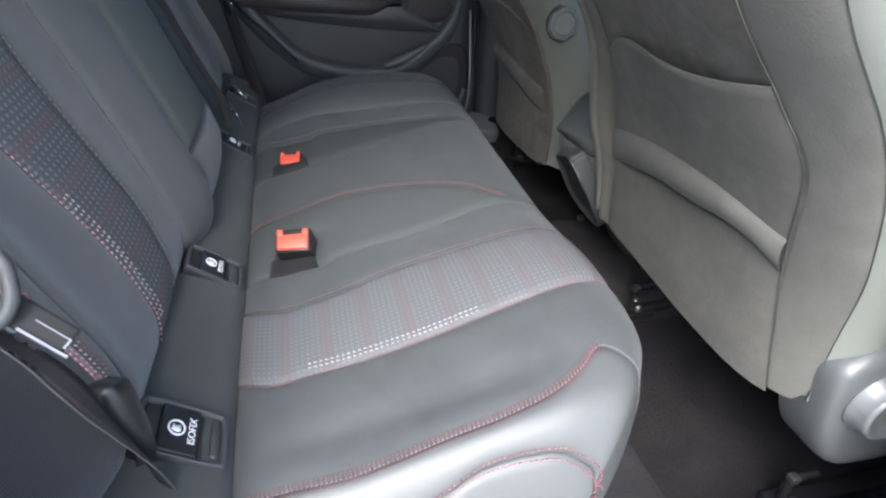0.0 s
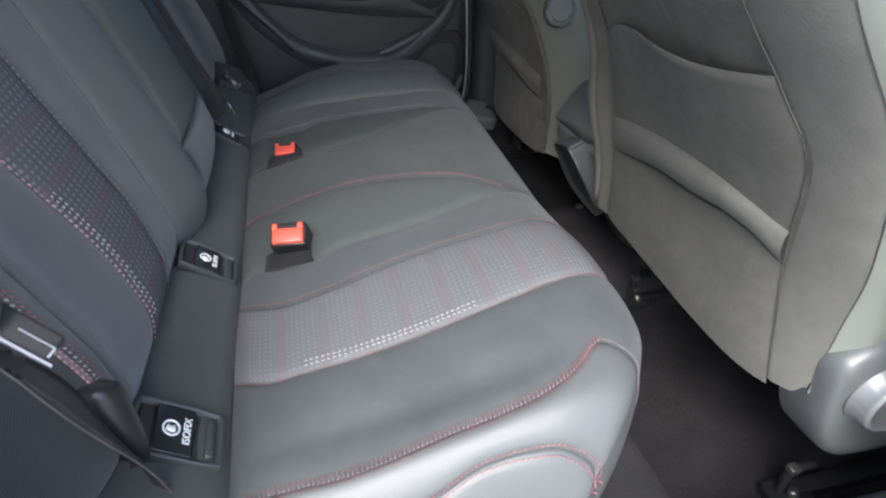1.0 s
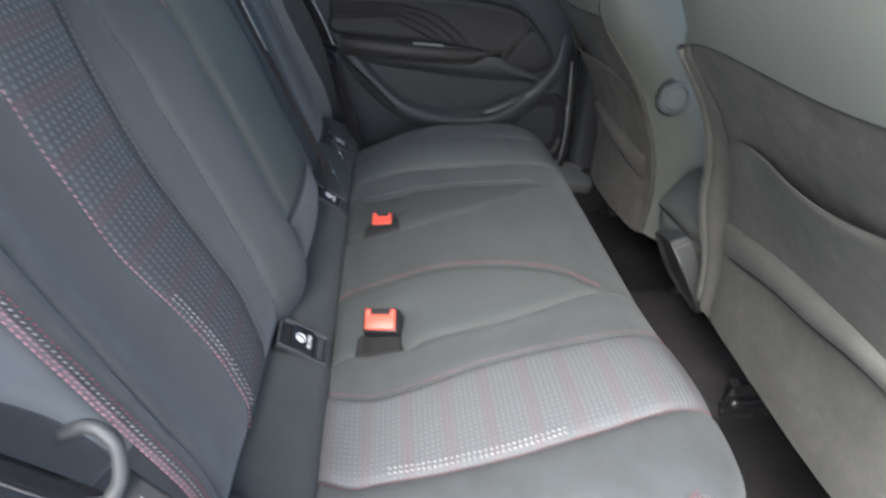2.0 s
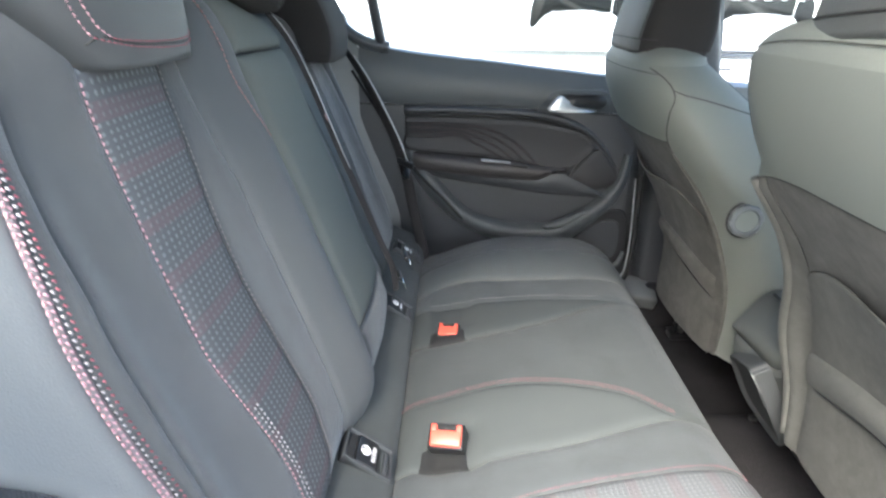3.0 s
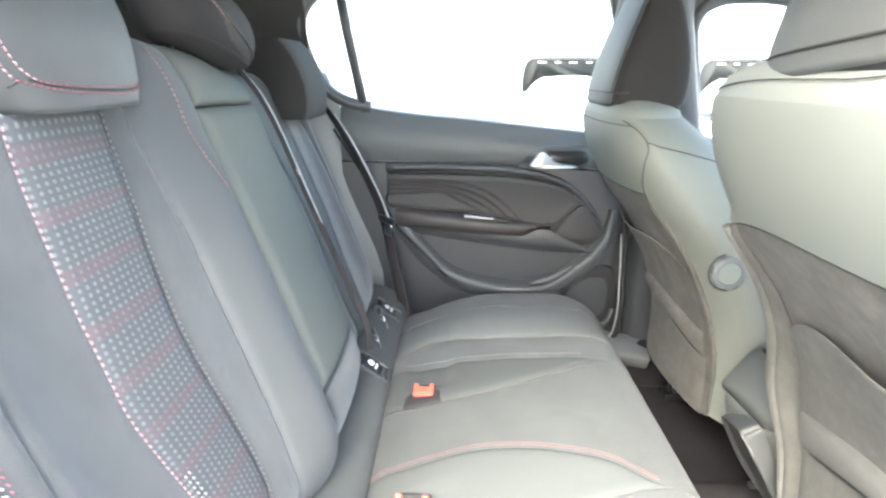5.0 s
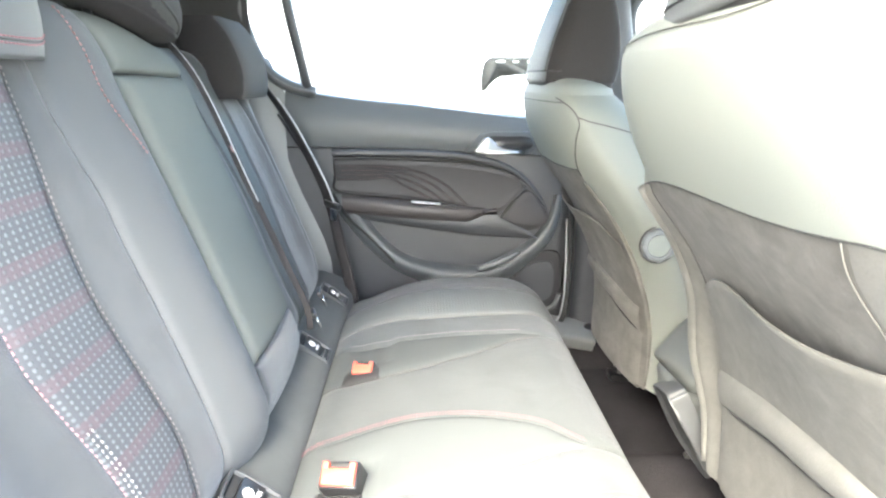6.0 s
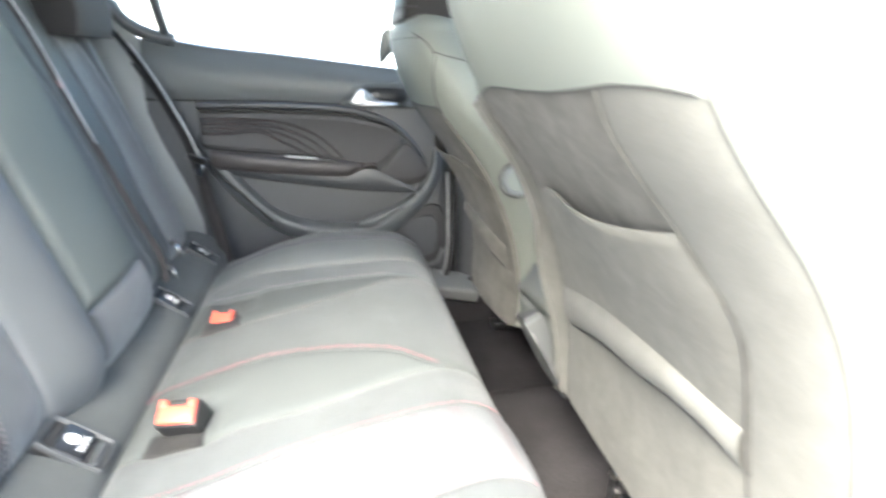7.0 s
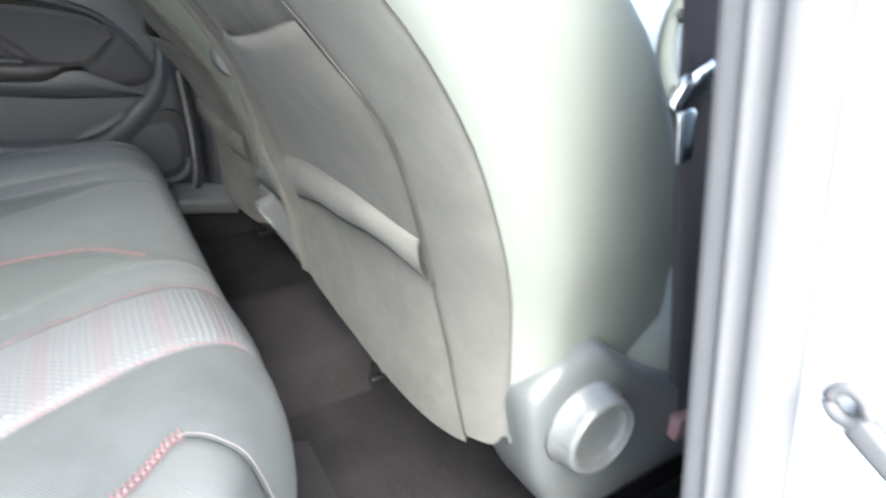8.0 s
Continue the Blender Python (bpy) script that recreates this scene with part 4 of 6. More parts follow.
# ---- small fittings of the bench ----
def isofix(y, size):
    c = thing("isofix_cover", "black plastic child seat anchor cover with white ISOFIX print", "anchor cover", "anchor covers")
    m = Matrix.Translation((-0.001 + 0.04 * (1 - size), y, 0.3825 - 0.03 * (1 - size))) @ pose(0, 0, 0, 0, 37, 0) @ Matrix.Scale(size, 4)
    outline = smooth_outline([(-0.045, -0.026), (-0.046, 0.024), (-0.038, 0.031), (0.0, 0.033), (0.036, 0.032), (0.045, 0.026), (0.046, -0.025), (0.038, -0.033), (0.0, -0.034), (-0.038, -0.033)], 4)
    part("surround", slab(outline, -0.016, -0.0040, "z", 0.002, 2), DARKPLASTIC, c, "black plastic tray").matrix_local = m
    rings = [[(x * k, y * k, h) for x, y in outline] for k, h in ((1.0, -0.014), (1.0, 0.0005), (0.985, 0.0022), (0.94, 0.0026), (0.89, 0.0016), (0.86, -0.0040))]
    lip = grid(rings, close_v=True)
    part("lip", lip, LIP, c, "raised grey black plastic lip").matrix_local = m
    part("flap", rounded((-0.023, -0.0285, -0.010), (0.015, 0.028, 0.0018), 0.002, 2, m), DARKPLASTIC, c, "smooth black flap")
    # Near-black slabs stand in for shade in the cover's two hollows.
    part("recess", rounded((-0.039, -0.026, -0.010), (-0.023, 0.026, -0.0030), 0.002, 2, m), SEAM, c, "dark slab for the recess shade")
    part("recess", rounded((0.015, -0.027, -0.010), (0.030, 0.026, -0.0030), 0.002, 2, m), SEAM, c, "dark slab for the recess shade")
    part("finger_bar", rounded((0.028, -0.024, -0.008), (0.037, 0.022, 0.0020), 0.003, 2, m), LIP, c, "grey finger bar")
    ring = [m @ Vector((-0.0080 + 0.0080 * math.cos(q), 0.0 + 0.0085 * math.sin(q), 0.0026)) for q in (2 * math.pi * k / 24 for k in range(24))]
    part("emblem_ring", tube(ring, 0.0011, 6, True), WHITEPRINT, c, "white printed ring")
    part("emblem", slab(smooth_outline([(-0.0125, -0.003), (-0.0115, 0.004), (-0.009, 0.002), (-0.0045, 0.0035), (-0.004, -0.004)], 4), 0.0016, 0.0027, "z"), WHITEPRINT, c, "white printed seat shape").matrix_local = m
    letters("print", "ISOFIX", 0.0108 if y < 0 else 0.0085, m @ Matrix.Translation((0.0080, 0.0, 0.0025)) @ pose(0, 0, 0, 0, 0, 90), WHITEPRINT, c)


for y, size in ((-0.516, 1.0), (-0.222, 0.88), (0.214, 0.85), (0.503, 0.85)):
    isofix(y, size)


def buckle(y, label, z, turn, size):
    b = thing("belt_buckle", label, "seat belt buckle", "belt buckles")
    m = Matrix.Translation((0.1115, y, z)) @ pose(0, 0, 0, turn, -4, -9) @ Matrix.Scale(size, 4)
    part("housing", rounded((-0.027, -0.0195, -0.085), (0.027, 0.0195, -0.006), 0.004, 2, m), DARKPLASTIC, b, "black plastic housing")
    part("button", rounded((-0.0235, -0.0165, -0.014), (0.0235, 0.0075, 0.000), 0.003, 2, m), REDPLASTIC, b, "orange red release button")
    for x in (-0.019, 0.019):
        part("button_horn", rounded((x - 0.0045, 0.005, -0.014), (x + 0.0045, 0.0155, 0.001), 0.002, 2, m), REDPLASTIC, b, "orange red edge beside the slot")
    part("slot", rounded((-0.016, 0.007, -0.016), (0.016, 0.017, -0.005), 0.0015, 1, m), SEAM, b, "dark slot for the tongue")
    # dark sheet on the cushion stands in for the shaded pocket hollow round the buckle
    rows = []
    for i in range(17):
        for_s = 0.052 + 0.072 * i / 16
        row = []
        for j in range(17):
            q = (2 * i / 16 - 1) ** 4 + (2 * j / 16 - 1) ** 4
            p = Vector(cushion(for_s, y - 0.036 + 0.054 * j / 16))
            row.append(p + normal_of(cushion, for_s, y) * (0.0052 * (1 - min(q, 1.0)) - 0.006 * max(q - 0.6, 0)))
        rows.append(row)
    part("pocket_shade", grid(rows), SEAM, b, "dark sheet for the shade of the pocket's hollow")


buckle(-0.205, "black seat belt buckle with an orange red button, in the bench", 0.401, 34, 0.96)
buckle(0.112, "black seat belt buckle with an orange red button, middle seat", 0.386, 26, 0.78)


def strap(pts, width, across, thick=0.0016):
    """A belt: a thin band along points; across gives its width's direction at each point."""
    line = through_points(pts, 6)
    acr = through_points(across, 6)
    rows = []
    uvs = []
    d = 0.0
    for k, p in enumerate(line):
        w = acr[k].normalized() * width / 2
        way = (line[min(k + 1, len(line) - 1)] - line[max(k - 1, 0)]).normalized()
        nrm = way.cross(w).normalized() * thick
        rows.append([p - w + nrm, p - w * 0.5 + nrm * 1.15, p + w * 0.5 + nrm * 1.15, p + w + nrm, p + w - nrm, p - w - nrm])
        d += (line[k] - line[k - 1]).length if k else 0
        uvs.append([(d, v * width) for v in (0, 0.25, 0.75, 1, 1, 0)])
    return grid(rows, uvs, close_v=True)


def build_belts():
    # belt beside the far door, hanging from the quarter pillar
    belt = thing("seat_belt", "black seat belt with a chrome tongue beside the far rear seat", "seat belt", "seat belts")
    pts = [(-0.215, 0.655, 0.93), (-0.12, 0.640, 0.80), (-0.045, 0.620, 0.66), (-0.012, 0.612, 0.575), (0.010, 0.600, 0.47), (0.035, 0.585, 0.36), (0.04, 0.58, 0.30)]
    part("belt_edge", tube([Vector(p) + Vector((0.014, -0.011, 0)) for p in through_points(pts[:4], 6)][4:], 0.0022, 6), SILVERGREY, belt, "bright edge of the belt")
    part("webbing", strap(pts, 0.032, [(0.5, -0.8, 0), (0.6, -0.7, 0), (0.7, -0.6, 0), (0.8, -0.5, 0), (0.9, -0.4, 0), (0.9, -0.4, 0), (0.9, -0.4, 0)]), WEBBING, belt)
    t = part("tongue", rounded((-0.024, -0.006, -0.008), (0.024, 0.006, 0.008), 0.003, 2, Matrix.Translation((-0.008, 0.606, 0.582)) @ pose(0, 0, 0, 10, 12, -28)), DARKPLASTIC, belt, "black plastic tongue grip")
    part("tongue_plate", rounded((-0.010, -0.0015, -0.045), (0.012, 0.0015, -0.008), 0.001, 1, Matrix.Translation((-0.004, 0.600, 0.580)) @ pose(0, 0, 0, 10, 12, -28)), CHROME, t, "chrome plate")
    # middle belt, down the side of the armrest
    belt = thing("seat_belt", "black middle seat belt beside the folded armrest", "seat belt", "seat belts")
    pts = [(-0.235, 0.217, 0.975), (-0.170, 0.217, 0.885), (-0.098, 0.217, 0.70), (-0.035, 0.214, 0.54), (-0.005, 0.208, 0.47), (0.002, 0.205, 0.42)]
    part("webbing", strap(pts, 0.012, [(1, 0.35, 0.35)] * 6), WEBBING, belt)
    # Pale tube draws the gleam along the middle belt's edge.
    part("belt_edge", tube([Vector(p) + Vector((0.005, -0.004, 0.002)) for p in through_points(pts[:4], 6)][:14], 0.0012, 6), SILVERGREY, belt, "pale line for the gleam on the belt's edge")
    part("label_tag", rounded((-0.001, -0.008, -0.006), (0.001, 0.010, 0.006), 0.0006, 1, Matrix.Translation((-0.121, 0.215, 0.77)) @ pose(0, 0, 0, 0, -21, 0)), THREAD_DULL, belt, "small faded orange tag")
    for k, z in enumerate((0.50, 0.455)):
        t = part("tongue", rounded((-0.004, -0.014, -0.006), (0.004, 0.014, 0.006), 0.0025, 2, Matrix.Translation((0.012 - 0.014 * k + 0.012, 0.196 + 0.004 * k, z)) @ pose(0, 0, 0, 8, -18, 10)), DARKPLASTIC, belt, "black tongue grip")
        part("tongue_plate", rounded((-0.0015, -0.011, -0.030), (0.0015, 0.011, -0.008), 0.001, 1, Matrix.Translation((0.016 - 0.014 * k + 0.012, 0.194 + 0.004 * k, z)) @ pose(0, 0, 0, 8, -18, 10)), CHROME, t, "chrome plate")
    # belt of the near seat, hanging before the backrest's side
    belt = thing("seat_belt", "black seat belt with a metal tongue beside the open door", "seat belt", "seat belts")
    low = [(-0.190, -0.730, 0.950), (-0.110, -0.700, 0.800), (-0.062, -0.668, 0.700), (-0.035, -0.643, 0.617), (-0.028, -0.628, 0.563), (-0.023, -0.620, 0.530), (-0.016, -0.610, 0.493), (-0.010, -0.595, 0.448), (-0.004, -0.582, 0.400), (0.002, -0.576, 0.350)]
    high = [(-0.230, -0.715, 0.940), (-0.140, -0.682, 0.795), (-0.078, -0.648, 0.700), (-0.039, -0.622, 0.612), (-0.027, -0.608, 0.570), (-0.026, -0.594, 0.536), (-0.027, -0.586, 0.508), (-0.026, -0.580, 0.480), (-0.020, -0.575, 0.430), (-0.012, -0.570, 0.350)]
    ends = [through_points(e, 6) for e in (low, high)]
    rows = []
    for a, b in zip(*ends):
        side = (b - a).normalized()
        thick = Vector((side.z, 0.0, -side.x)) * 0.0010
        rows.append([a, a * 0.7 + b * 0.3 + thick, a * 0.3 + b * 0.7 + thick, b, a * 0.3 + b * 0.7 - thick, a * 0.7 + b * 0.3 - thick])
    part("webbing", grid(rows, [[(k * 0.012, v * 0.04) for v in (0, 0.3, 0.7, 1, 0.7, 0.3)] for k in range(len(rows))], close_v=True), WEBBING_BROWN, belt, "dark brownish webbing")
    part("webbing_hem", tube(ends[0][12:], 0.0008, 6), SEAM_PALE, belt, "paler woven edge")
    grip = through_points([(-0.060, -0.616, 0.664), (-0.040, -0.618, 0.674), (-0.026, -0.624, 0.668), (-0.023, -0.630, 0.656), (-0.024, -0.637, 0.645), (-0.032, -0.643, 0.637), (-0.052, -0.640, 0.634)], 5)
    t = part("tongue", tube(grip, 0.0045, 12), LIP, belt, "black plastic tongue grip")
    ax = Vector((0.020, -0.006, -0.019)).normalized()
    ay = Vector((-0.003, -0.010, -0.006))
    ay = (ay - ax * ay.dot(ax)).normalized()
    tm = Matrix((ax, ay, ax.cross(ay))).transposed().to_4x4()
    tm.translation = (-0.0095, -0.643, 0.6225)
    plate = bmesh.new()
    for lo, hi in (((-0.012, -0.0052, -0.0006), (0.0105, -0.0044, 0.0006)), ((-0.0165, 0.0036, -0.0010), (0.0145, 0.0052, 0.0010)), ((0.0090, -0.0046, -0.0006), (0.0106, 0.0012, 0.0006))):
        box(plate, lo, hi, tm)
    part("tongue_plate", plate, PLATE, t, "bright metal plate", smooth=False)
    part("tongue_base", rounded((-0.030, -0.014, 0.0016), (0.011, 0.0048, 0.0075), 0.0028, 2, tm), SEAM, t, "black tongue base")
    # rounded black guide where the belt dips behind the cushion
    guide = []
    for k in range(13):
        q = k / 12
        top, foot = Vector((-0.031, -0.583, 0.506)).lerp(Vector((-0.012, -0.560, 0.503)), q), Vector((-0.022, -0.575, 0.430)).lerp(Vector((-0.008, -0.566, 0.425)), q)
        top += Vector((0.004, -0.004, 0.008)) * math.sin(math.pi * min(q * 1.15, 1))
        guide.append([top + Vector((-0.02, 0.012, -0.004)), top + Vector((-0.004, 0.002, 0.0012)), top, top.lerp(foot, 0.12) + Vector((0.002, -0.002, 0)), top.lerp(foot, 0.6) + Vector((0.002, -0.001, 0)), foot, foot + Vector((-0.01, 0.01, -0.03))])
    part("belt_guide", grid(guide), DARKPLASTIC, belt, "rounded black plastic guide")


build_belts()


# ---- front seats ----
REAR = curve([(0.30, 0.652), (0.36, 0.653), (0.43, 0.652), (0.485, 0.645), (0.54, 0.630), (0.60, 0.607), (0.66, 0.577), (0.70, 0.552), (0.74, 0.521), (0.77, 0.498), (0.80, 0.480), (0.85, 0.456), (0.91, 0.440), (0.96, 0.436)])
HALF = curve([(0.30, 0.215), (0.36, 0.222), (0.50, 0.226), (0.62, 0.230), (0.76, 0.230), (0.84, 0.222), (0.90, 0.195), (0.93, 0.160), (0.96, 0.11)])
HALF_IN = curve([(0.30, 0.256), (0.34, 0.268), (0.42, 0.286), (0.50, 0.296), (0.56, 0.292), (0.62, 0.274), (0.68, 0.257), (0.74, 0.244), (0.78, 0.236), (0.84, 0.229), (0.90, 0.220), (0.93, 0.206), (0.96, 0.18)])
HALF_FAR = curve([(0.30, 0.235), (0.50, 0.246), (0.66, 0.243), (0.78, 0.238), (0.84, 0.228), (0.90, 0.197), (0.93, 0.160), (0.96, 0.11)])
INNER = {"half": HALF_IN, "power": 7.0, "ridge": 0.016}
DEPTH = curve([(0.30, 0.31), (0.40, 0.34), (0.60, 0.355), (0.72, 0.335), (0.80, 0.285), (0.90, 0.185), (0.96, 0.12)])


def ridge_at(z):
    """How far the inner rim stands out behind the seat; most at half height."""
    return INNER["ridge"] * (1 + 0.8 * math.exp(-((z - 0.51) / 0.07) ** 2))


def seat_shell(z, u):
    """The front seat's back: u runs round the section, 0 in the middle of the rear face, +-1 in the middle of the front. y is measured from the seat's middle."""
    q = math.pi * u
    c, sn = math.cos(q), math.sin(q)
    w, d, n = HALF(z) if sn > 0 else INNER["half"](z), DEPTH(z), 3.6 if sn > 0 else INNER["power"]
    y = w * abs(sn) ** (2 / n if c > 0 else 2 / (7.0 if sn > 0 else 2.3)) * (1 if sn > 0 else -1)
    x = REAR(z) + 0.3 * d - (0.3 * d * c ** (2 / n) if c > 0 else -(0.50 if sn > 0 else 0.7) * d * abs(c) ** (2 / 2.2))
    x += 0.0108 * (abs(y) / w) ** 4 * (1 if c > 0 and sn > 0 else 0)
    if sn > 0:
        # the bolster's flank swells to a soft ridge and falls away in front of it
        ahead = x - REAR(z) - 0.066
        full = smoothstep(0.44, 0.54, z)
        y = min(y * (1 + 0.03 * full), w * (1 + 0.045 * full - 0.50 * full * max(-ahead, 0) - 0.62 * max(ahead, 0)))
    if c > 0 and sn < 0:
        x -= ridge_at(z) * math.exp(-((y + 0.94 * w) / 0.022) ** 2) * (1 if z < 0.765 else max(0, 1 - (z - 0.765) / 0.03))
    return x, y


def rear_at(z, y):
    """The rear face's x at a height and a distance from the seat's middle."""
    w, d, n = HALF(z) if y > 0 else INNER["half"](z), DEPTH(z), 3.6 if y > 0 else INNER["power"]
    t = min(abs(y) / w, 0.999)
    x = REAR(z) + 0.3 * d - 0.3 * d * (1 - t**n) ** (1 / n)
    if y > 0:
        return x + 0.0108 * t**4
    return x - ridge_at(z) * math.exp(-((y + 0.94 * w) / 0.022) ** 2)


def turn_of(z, y):
    """The place round the section for a distance from the seat's middle, on the rear face."""
    w, n = (HALF(z), 3.6) if y > 0 else (INNER["half"](z), INNER["power"])
    return math.asin(min((abs(y) / w) ** (n / 2), 1.0)) / math.pi * (1 if y > 0 else -1)


def shell_part(name, z0, z1, u0, u1, mat, parent, label, out, lift=0.0, nz=28, nu=18):
    """A panel of the seat's back between two heights and two places round the section; each may be a function of the other."""
    val = lambda f, t: f(t) if callable(f) else f
    rows = []
    for i in range(nz + 1):
        row = []
        for j in range(nu + 1):
            z = val(z0, 0.0) + (val(z1, 0.0) - val(z0, 0.0)) * i / nz
            for _ in range(3):
                u = val(u0, z) + (val(u1, z) - val(u0, z)) * j / nu
                z = val(z0, u) + (val(z1, u) - val(z0, u)) * i / nz
            x, y = seat_shell(z, u)
            edge = min(i, nz - i) == 0 or min(j, nu - j) == 0
            k = 1 + lift - (0.0025 if edge else 0)
            row.append((REAR(z) + DEPTH(z) / 2 + (x - REAR(z) - DEPTH(z) / 2) * k, out * y * k, z))
        rows.append(row)
    return part(name, grid(rows), mat, parent, label)


PIPE = curve([(0.30, 0.182), (0.354, 0.169), (0.401, 0.158), (0.478, 0.145), (0.537, 0.147), (0.596, 0.157), (0.630, 0.161), (0.657, 0.156), (0.682, 0.147), (0.712, 0.141), (0.730, 0.137), (0.756, 0.134), (0.778, 0.132), (0.81, 0.138)])
SIDE = curve([(0.30, 0.207), (0.35, 0.206), (0.42, 0.206), (0.474, 0.207), (0.55, 0.210), (0.63, 0.214), (0.69, 0.214), (0.75, 0.211), (0.80, 0.208), (0.96, 0.193)])
RIM_NEAR = curve([(0.30, 0.208), (0.36, 0.218), (0.50, 0.232), (0.64, 0.212), (0.80, 0.200)])
RIM_FAR = curve([(0.30, 0.152), (0.80, 0.148)])
# where the far seat's rear face turns into its inner side
TURN_FAR = curve([(0.30, 0.174), (0.70, 0.172), (0.79, 0.166), (0.96, 0.158)])
TURN_TOP = curve([(0.78, 0.229), (0.80, 0.240), (0.85, 0.33), (0.885, 0.42), (0.900, 0.415), (0.914, 0.36), (0.925, 0.27), (0.96, 0.2)])


def seam_near(u):
    """The seam between suede and leather rises towards the door side and drops again round the corner."""
    return 0.769 + 0.037 * min(max((u + 0.345) / 0.50, 0), 1) - 0.35 * max(u - 0.20, 0) ** 2


def seam_far(u):
    return 0.793 - 0.010 * min(max((u + 0.345) / 0.50, 0), 1)


def front_seat(label, xc, yc, out, low, sag):
    """out: the side of the seat that faces its door, -1 or 1. Built about the seat's own middle."""
    seat = thing("bucket_seat", label, "car seat", "front seats", at=(xc, yc, -low))
    far = out > 0
    INNER.update({"half": HALF_FAR, "power": 2.3, "ridge": 0.0} if far else {"half": HALF_IN, "power": 7.0, "ridge": 0.016})
    RIM, seam_height = (RIM_FAR, seam_far) if far else (RIM_NEAR, seam_near)
    turn_in = (lambda z: turn_of(z, -TURN_FAR(z)) if z < 0.79 else -TURN_TOP(z)) if far else (lambda z: -0.36 + 0.06 * smoothstep(0.76, 0.80, z))
    edge_u = lambda z: turn_of(z, SIDE(z))
    pipe_u = lambda z: turn_of(z, PIPE(z))
    rim_u = lambda z: turn_of(z, -RIM(z))
    # Shade under the overhanging leather is in this panel's darker suede.
    shell_part("back_panel", 0.335, seam_height, rim_u, pipe_u, SUEDE_UPPER, seat, "suede back panel, toned dark for its shade", out, 0.0, 36, 24)
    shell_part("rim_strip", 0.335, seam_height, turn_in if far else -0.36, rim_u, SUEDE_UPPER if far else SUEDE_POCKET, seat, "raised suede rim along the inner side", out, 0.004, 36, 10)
    foot = lambda u: 0.334 + 0.050 * min(max((u - pipe_u(0.33)) / (edge_u(0.33) - pipe_u(0.33)) * 2 - 1, 0.0), 1.0) ** 2
    shell_part("strip_backing", 0.345, 0.42, lambda z: (pipe_u(z) + edge_u(z)) / 2, edge_u, GREYPLASTIC, seat, "grey plastic behind the strip's foot", out, -0.004, 10, 10)
    # Lighter suede carries the door light on this strip.
    shell_part("side_strip", foot, seam_height, pipe_u, edge_u, SUEDE, seat, "brown grey suede strip along the side", out, 0.0045, 36, 12)
    shell_part("upper_back", seam_height, 0.925, turn_in if far else -0.30, edge_u, LEATHER_GREY, seat, "smooth grey leather upper back", out, 0.006, 24, 26)
    shell_part("outer_side", 0.34, 0.925, edge_u, 0.80, LEATHER_GREY, seat, "smooth grey leather side bolster", out, 0.006, 36, 24)
    shell_part("inner_side", 0.34, 0.925, -0.80, turn_in, LEATHER_GREY, seat, "smooth grey leather side bolster", out, 0.006, 36, 24)
    shell_part("front_face", 0.30, 0.925, 0.78, 1.22, CLOTH_SMOOTH, seat, "dark cloth seat front", out)
    # cap on top
    rows = []
    for i in range(7):
        t = i / 6
        z = 0.922 + 0.046 * math.sin(t * math.pi / 2)
        k = (math.cos(t * math.pi / 2) ** (1.0 if far else 0.75) if t < 1 else 0.0) * 0.98 + 0.02
        rows.append([(0.486 + (seat_shell(0.925, -1 + 2 * j / 40)[0] - 0.486) * k, out * seat_shell(0.925, -1 + 2 * j / 40)[1] * k, z) for j in range(41)])
    part("top_cap", grid(rows), LEATHER_GREY, seat, "smooth grey leather top")

    def lap(name, zlo, zhi, off, lab, tuck=(), nr=14, ns=30):
        """A suede panel over the back, from the inner rim to the piping, between two lines; off(r, s) is how far it stands out."""
        rows = []
        for i in range(ns + 1):
            q = i / ns
            row = []
            for j in range(nr + 1):
                r = j / nr
                z = zlo(q) + (zhi(q) - zlo(q)) * r
                y = -RIM(z) - 0.006 + (PIPE(z) + RIM(z) + 0.006) * q
                row.append((rear_at(z, y) - off(r, q) * sag - 0.0012 * noise.noise((y * 16, z * 16, yc)), out * y, z))
            for dx, dz in tuck:
                row.append((row[nr][0] + dx, out * y, row[nr][2] + dz))
            rows.append(row)
        # Far seat takes the darkest suede throughout, standing in for the shade there.
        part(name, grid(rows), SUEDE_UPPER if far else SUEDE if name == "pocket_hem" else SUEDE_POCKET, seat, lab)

    round_off = lambda q: min(math.sin(math.pi * min(max(q, 0.0), 1.0)) ** 0.35, 1.0)
    hem_low = curve([(0.0, 0.456), (0.15, 0.470), (0.345, 0.487), (0.61, 0.499), (0.80, 0.509), (0.92, 0.505), (1.0, 0.490)])
    hem_top = curve([(0.0, 0.511), (0.15, 0.526), (0.347, 0.541), (0.61, 0.549), (0.80, 0.549), (1.0, 0.537)])
    mouth = curve([(0.0, 0.640), (0.08, 0.660), (0.2, 0.677), (0.28, 0.681), (0.55, 0.683), (0.83, 0.692), (1.0, 0.704)])
    lap("lower_flap", lambda q: 0.338 - 0.010 * q, lambda q: hem_low(q) + 0.004, lambda r, q: 0.003 + 0.008 * round_off(q) * math.sin(math.pi * (0.15 + 0.75 * r)), "smooth suede lower panel")
    lap("pocket_hem", hem_low, hem_top, lambda r, q: 0.002 + (0.004 + 0.014 * math.sin(math.pi * r) ** 0.6) * round_off(0.02 + 0.95 * q), "padded suede roll over the lower panel")
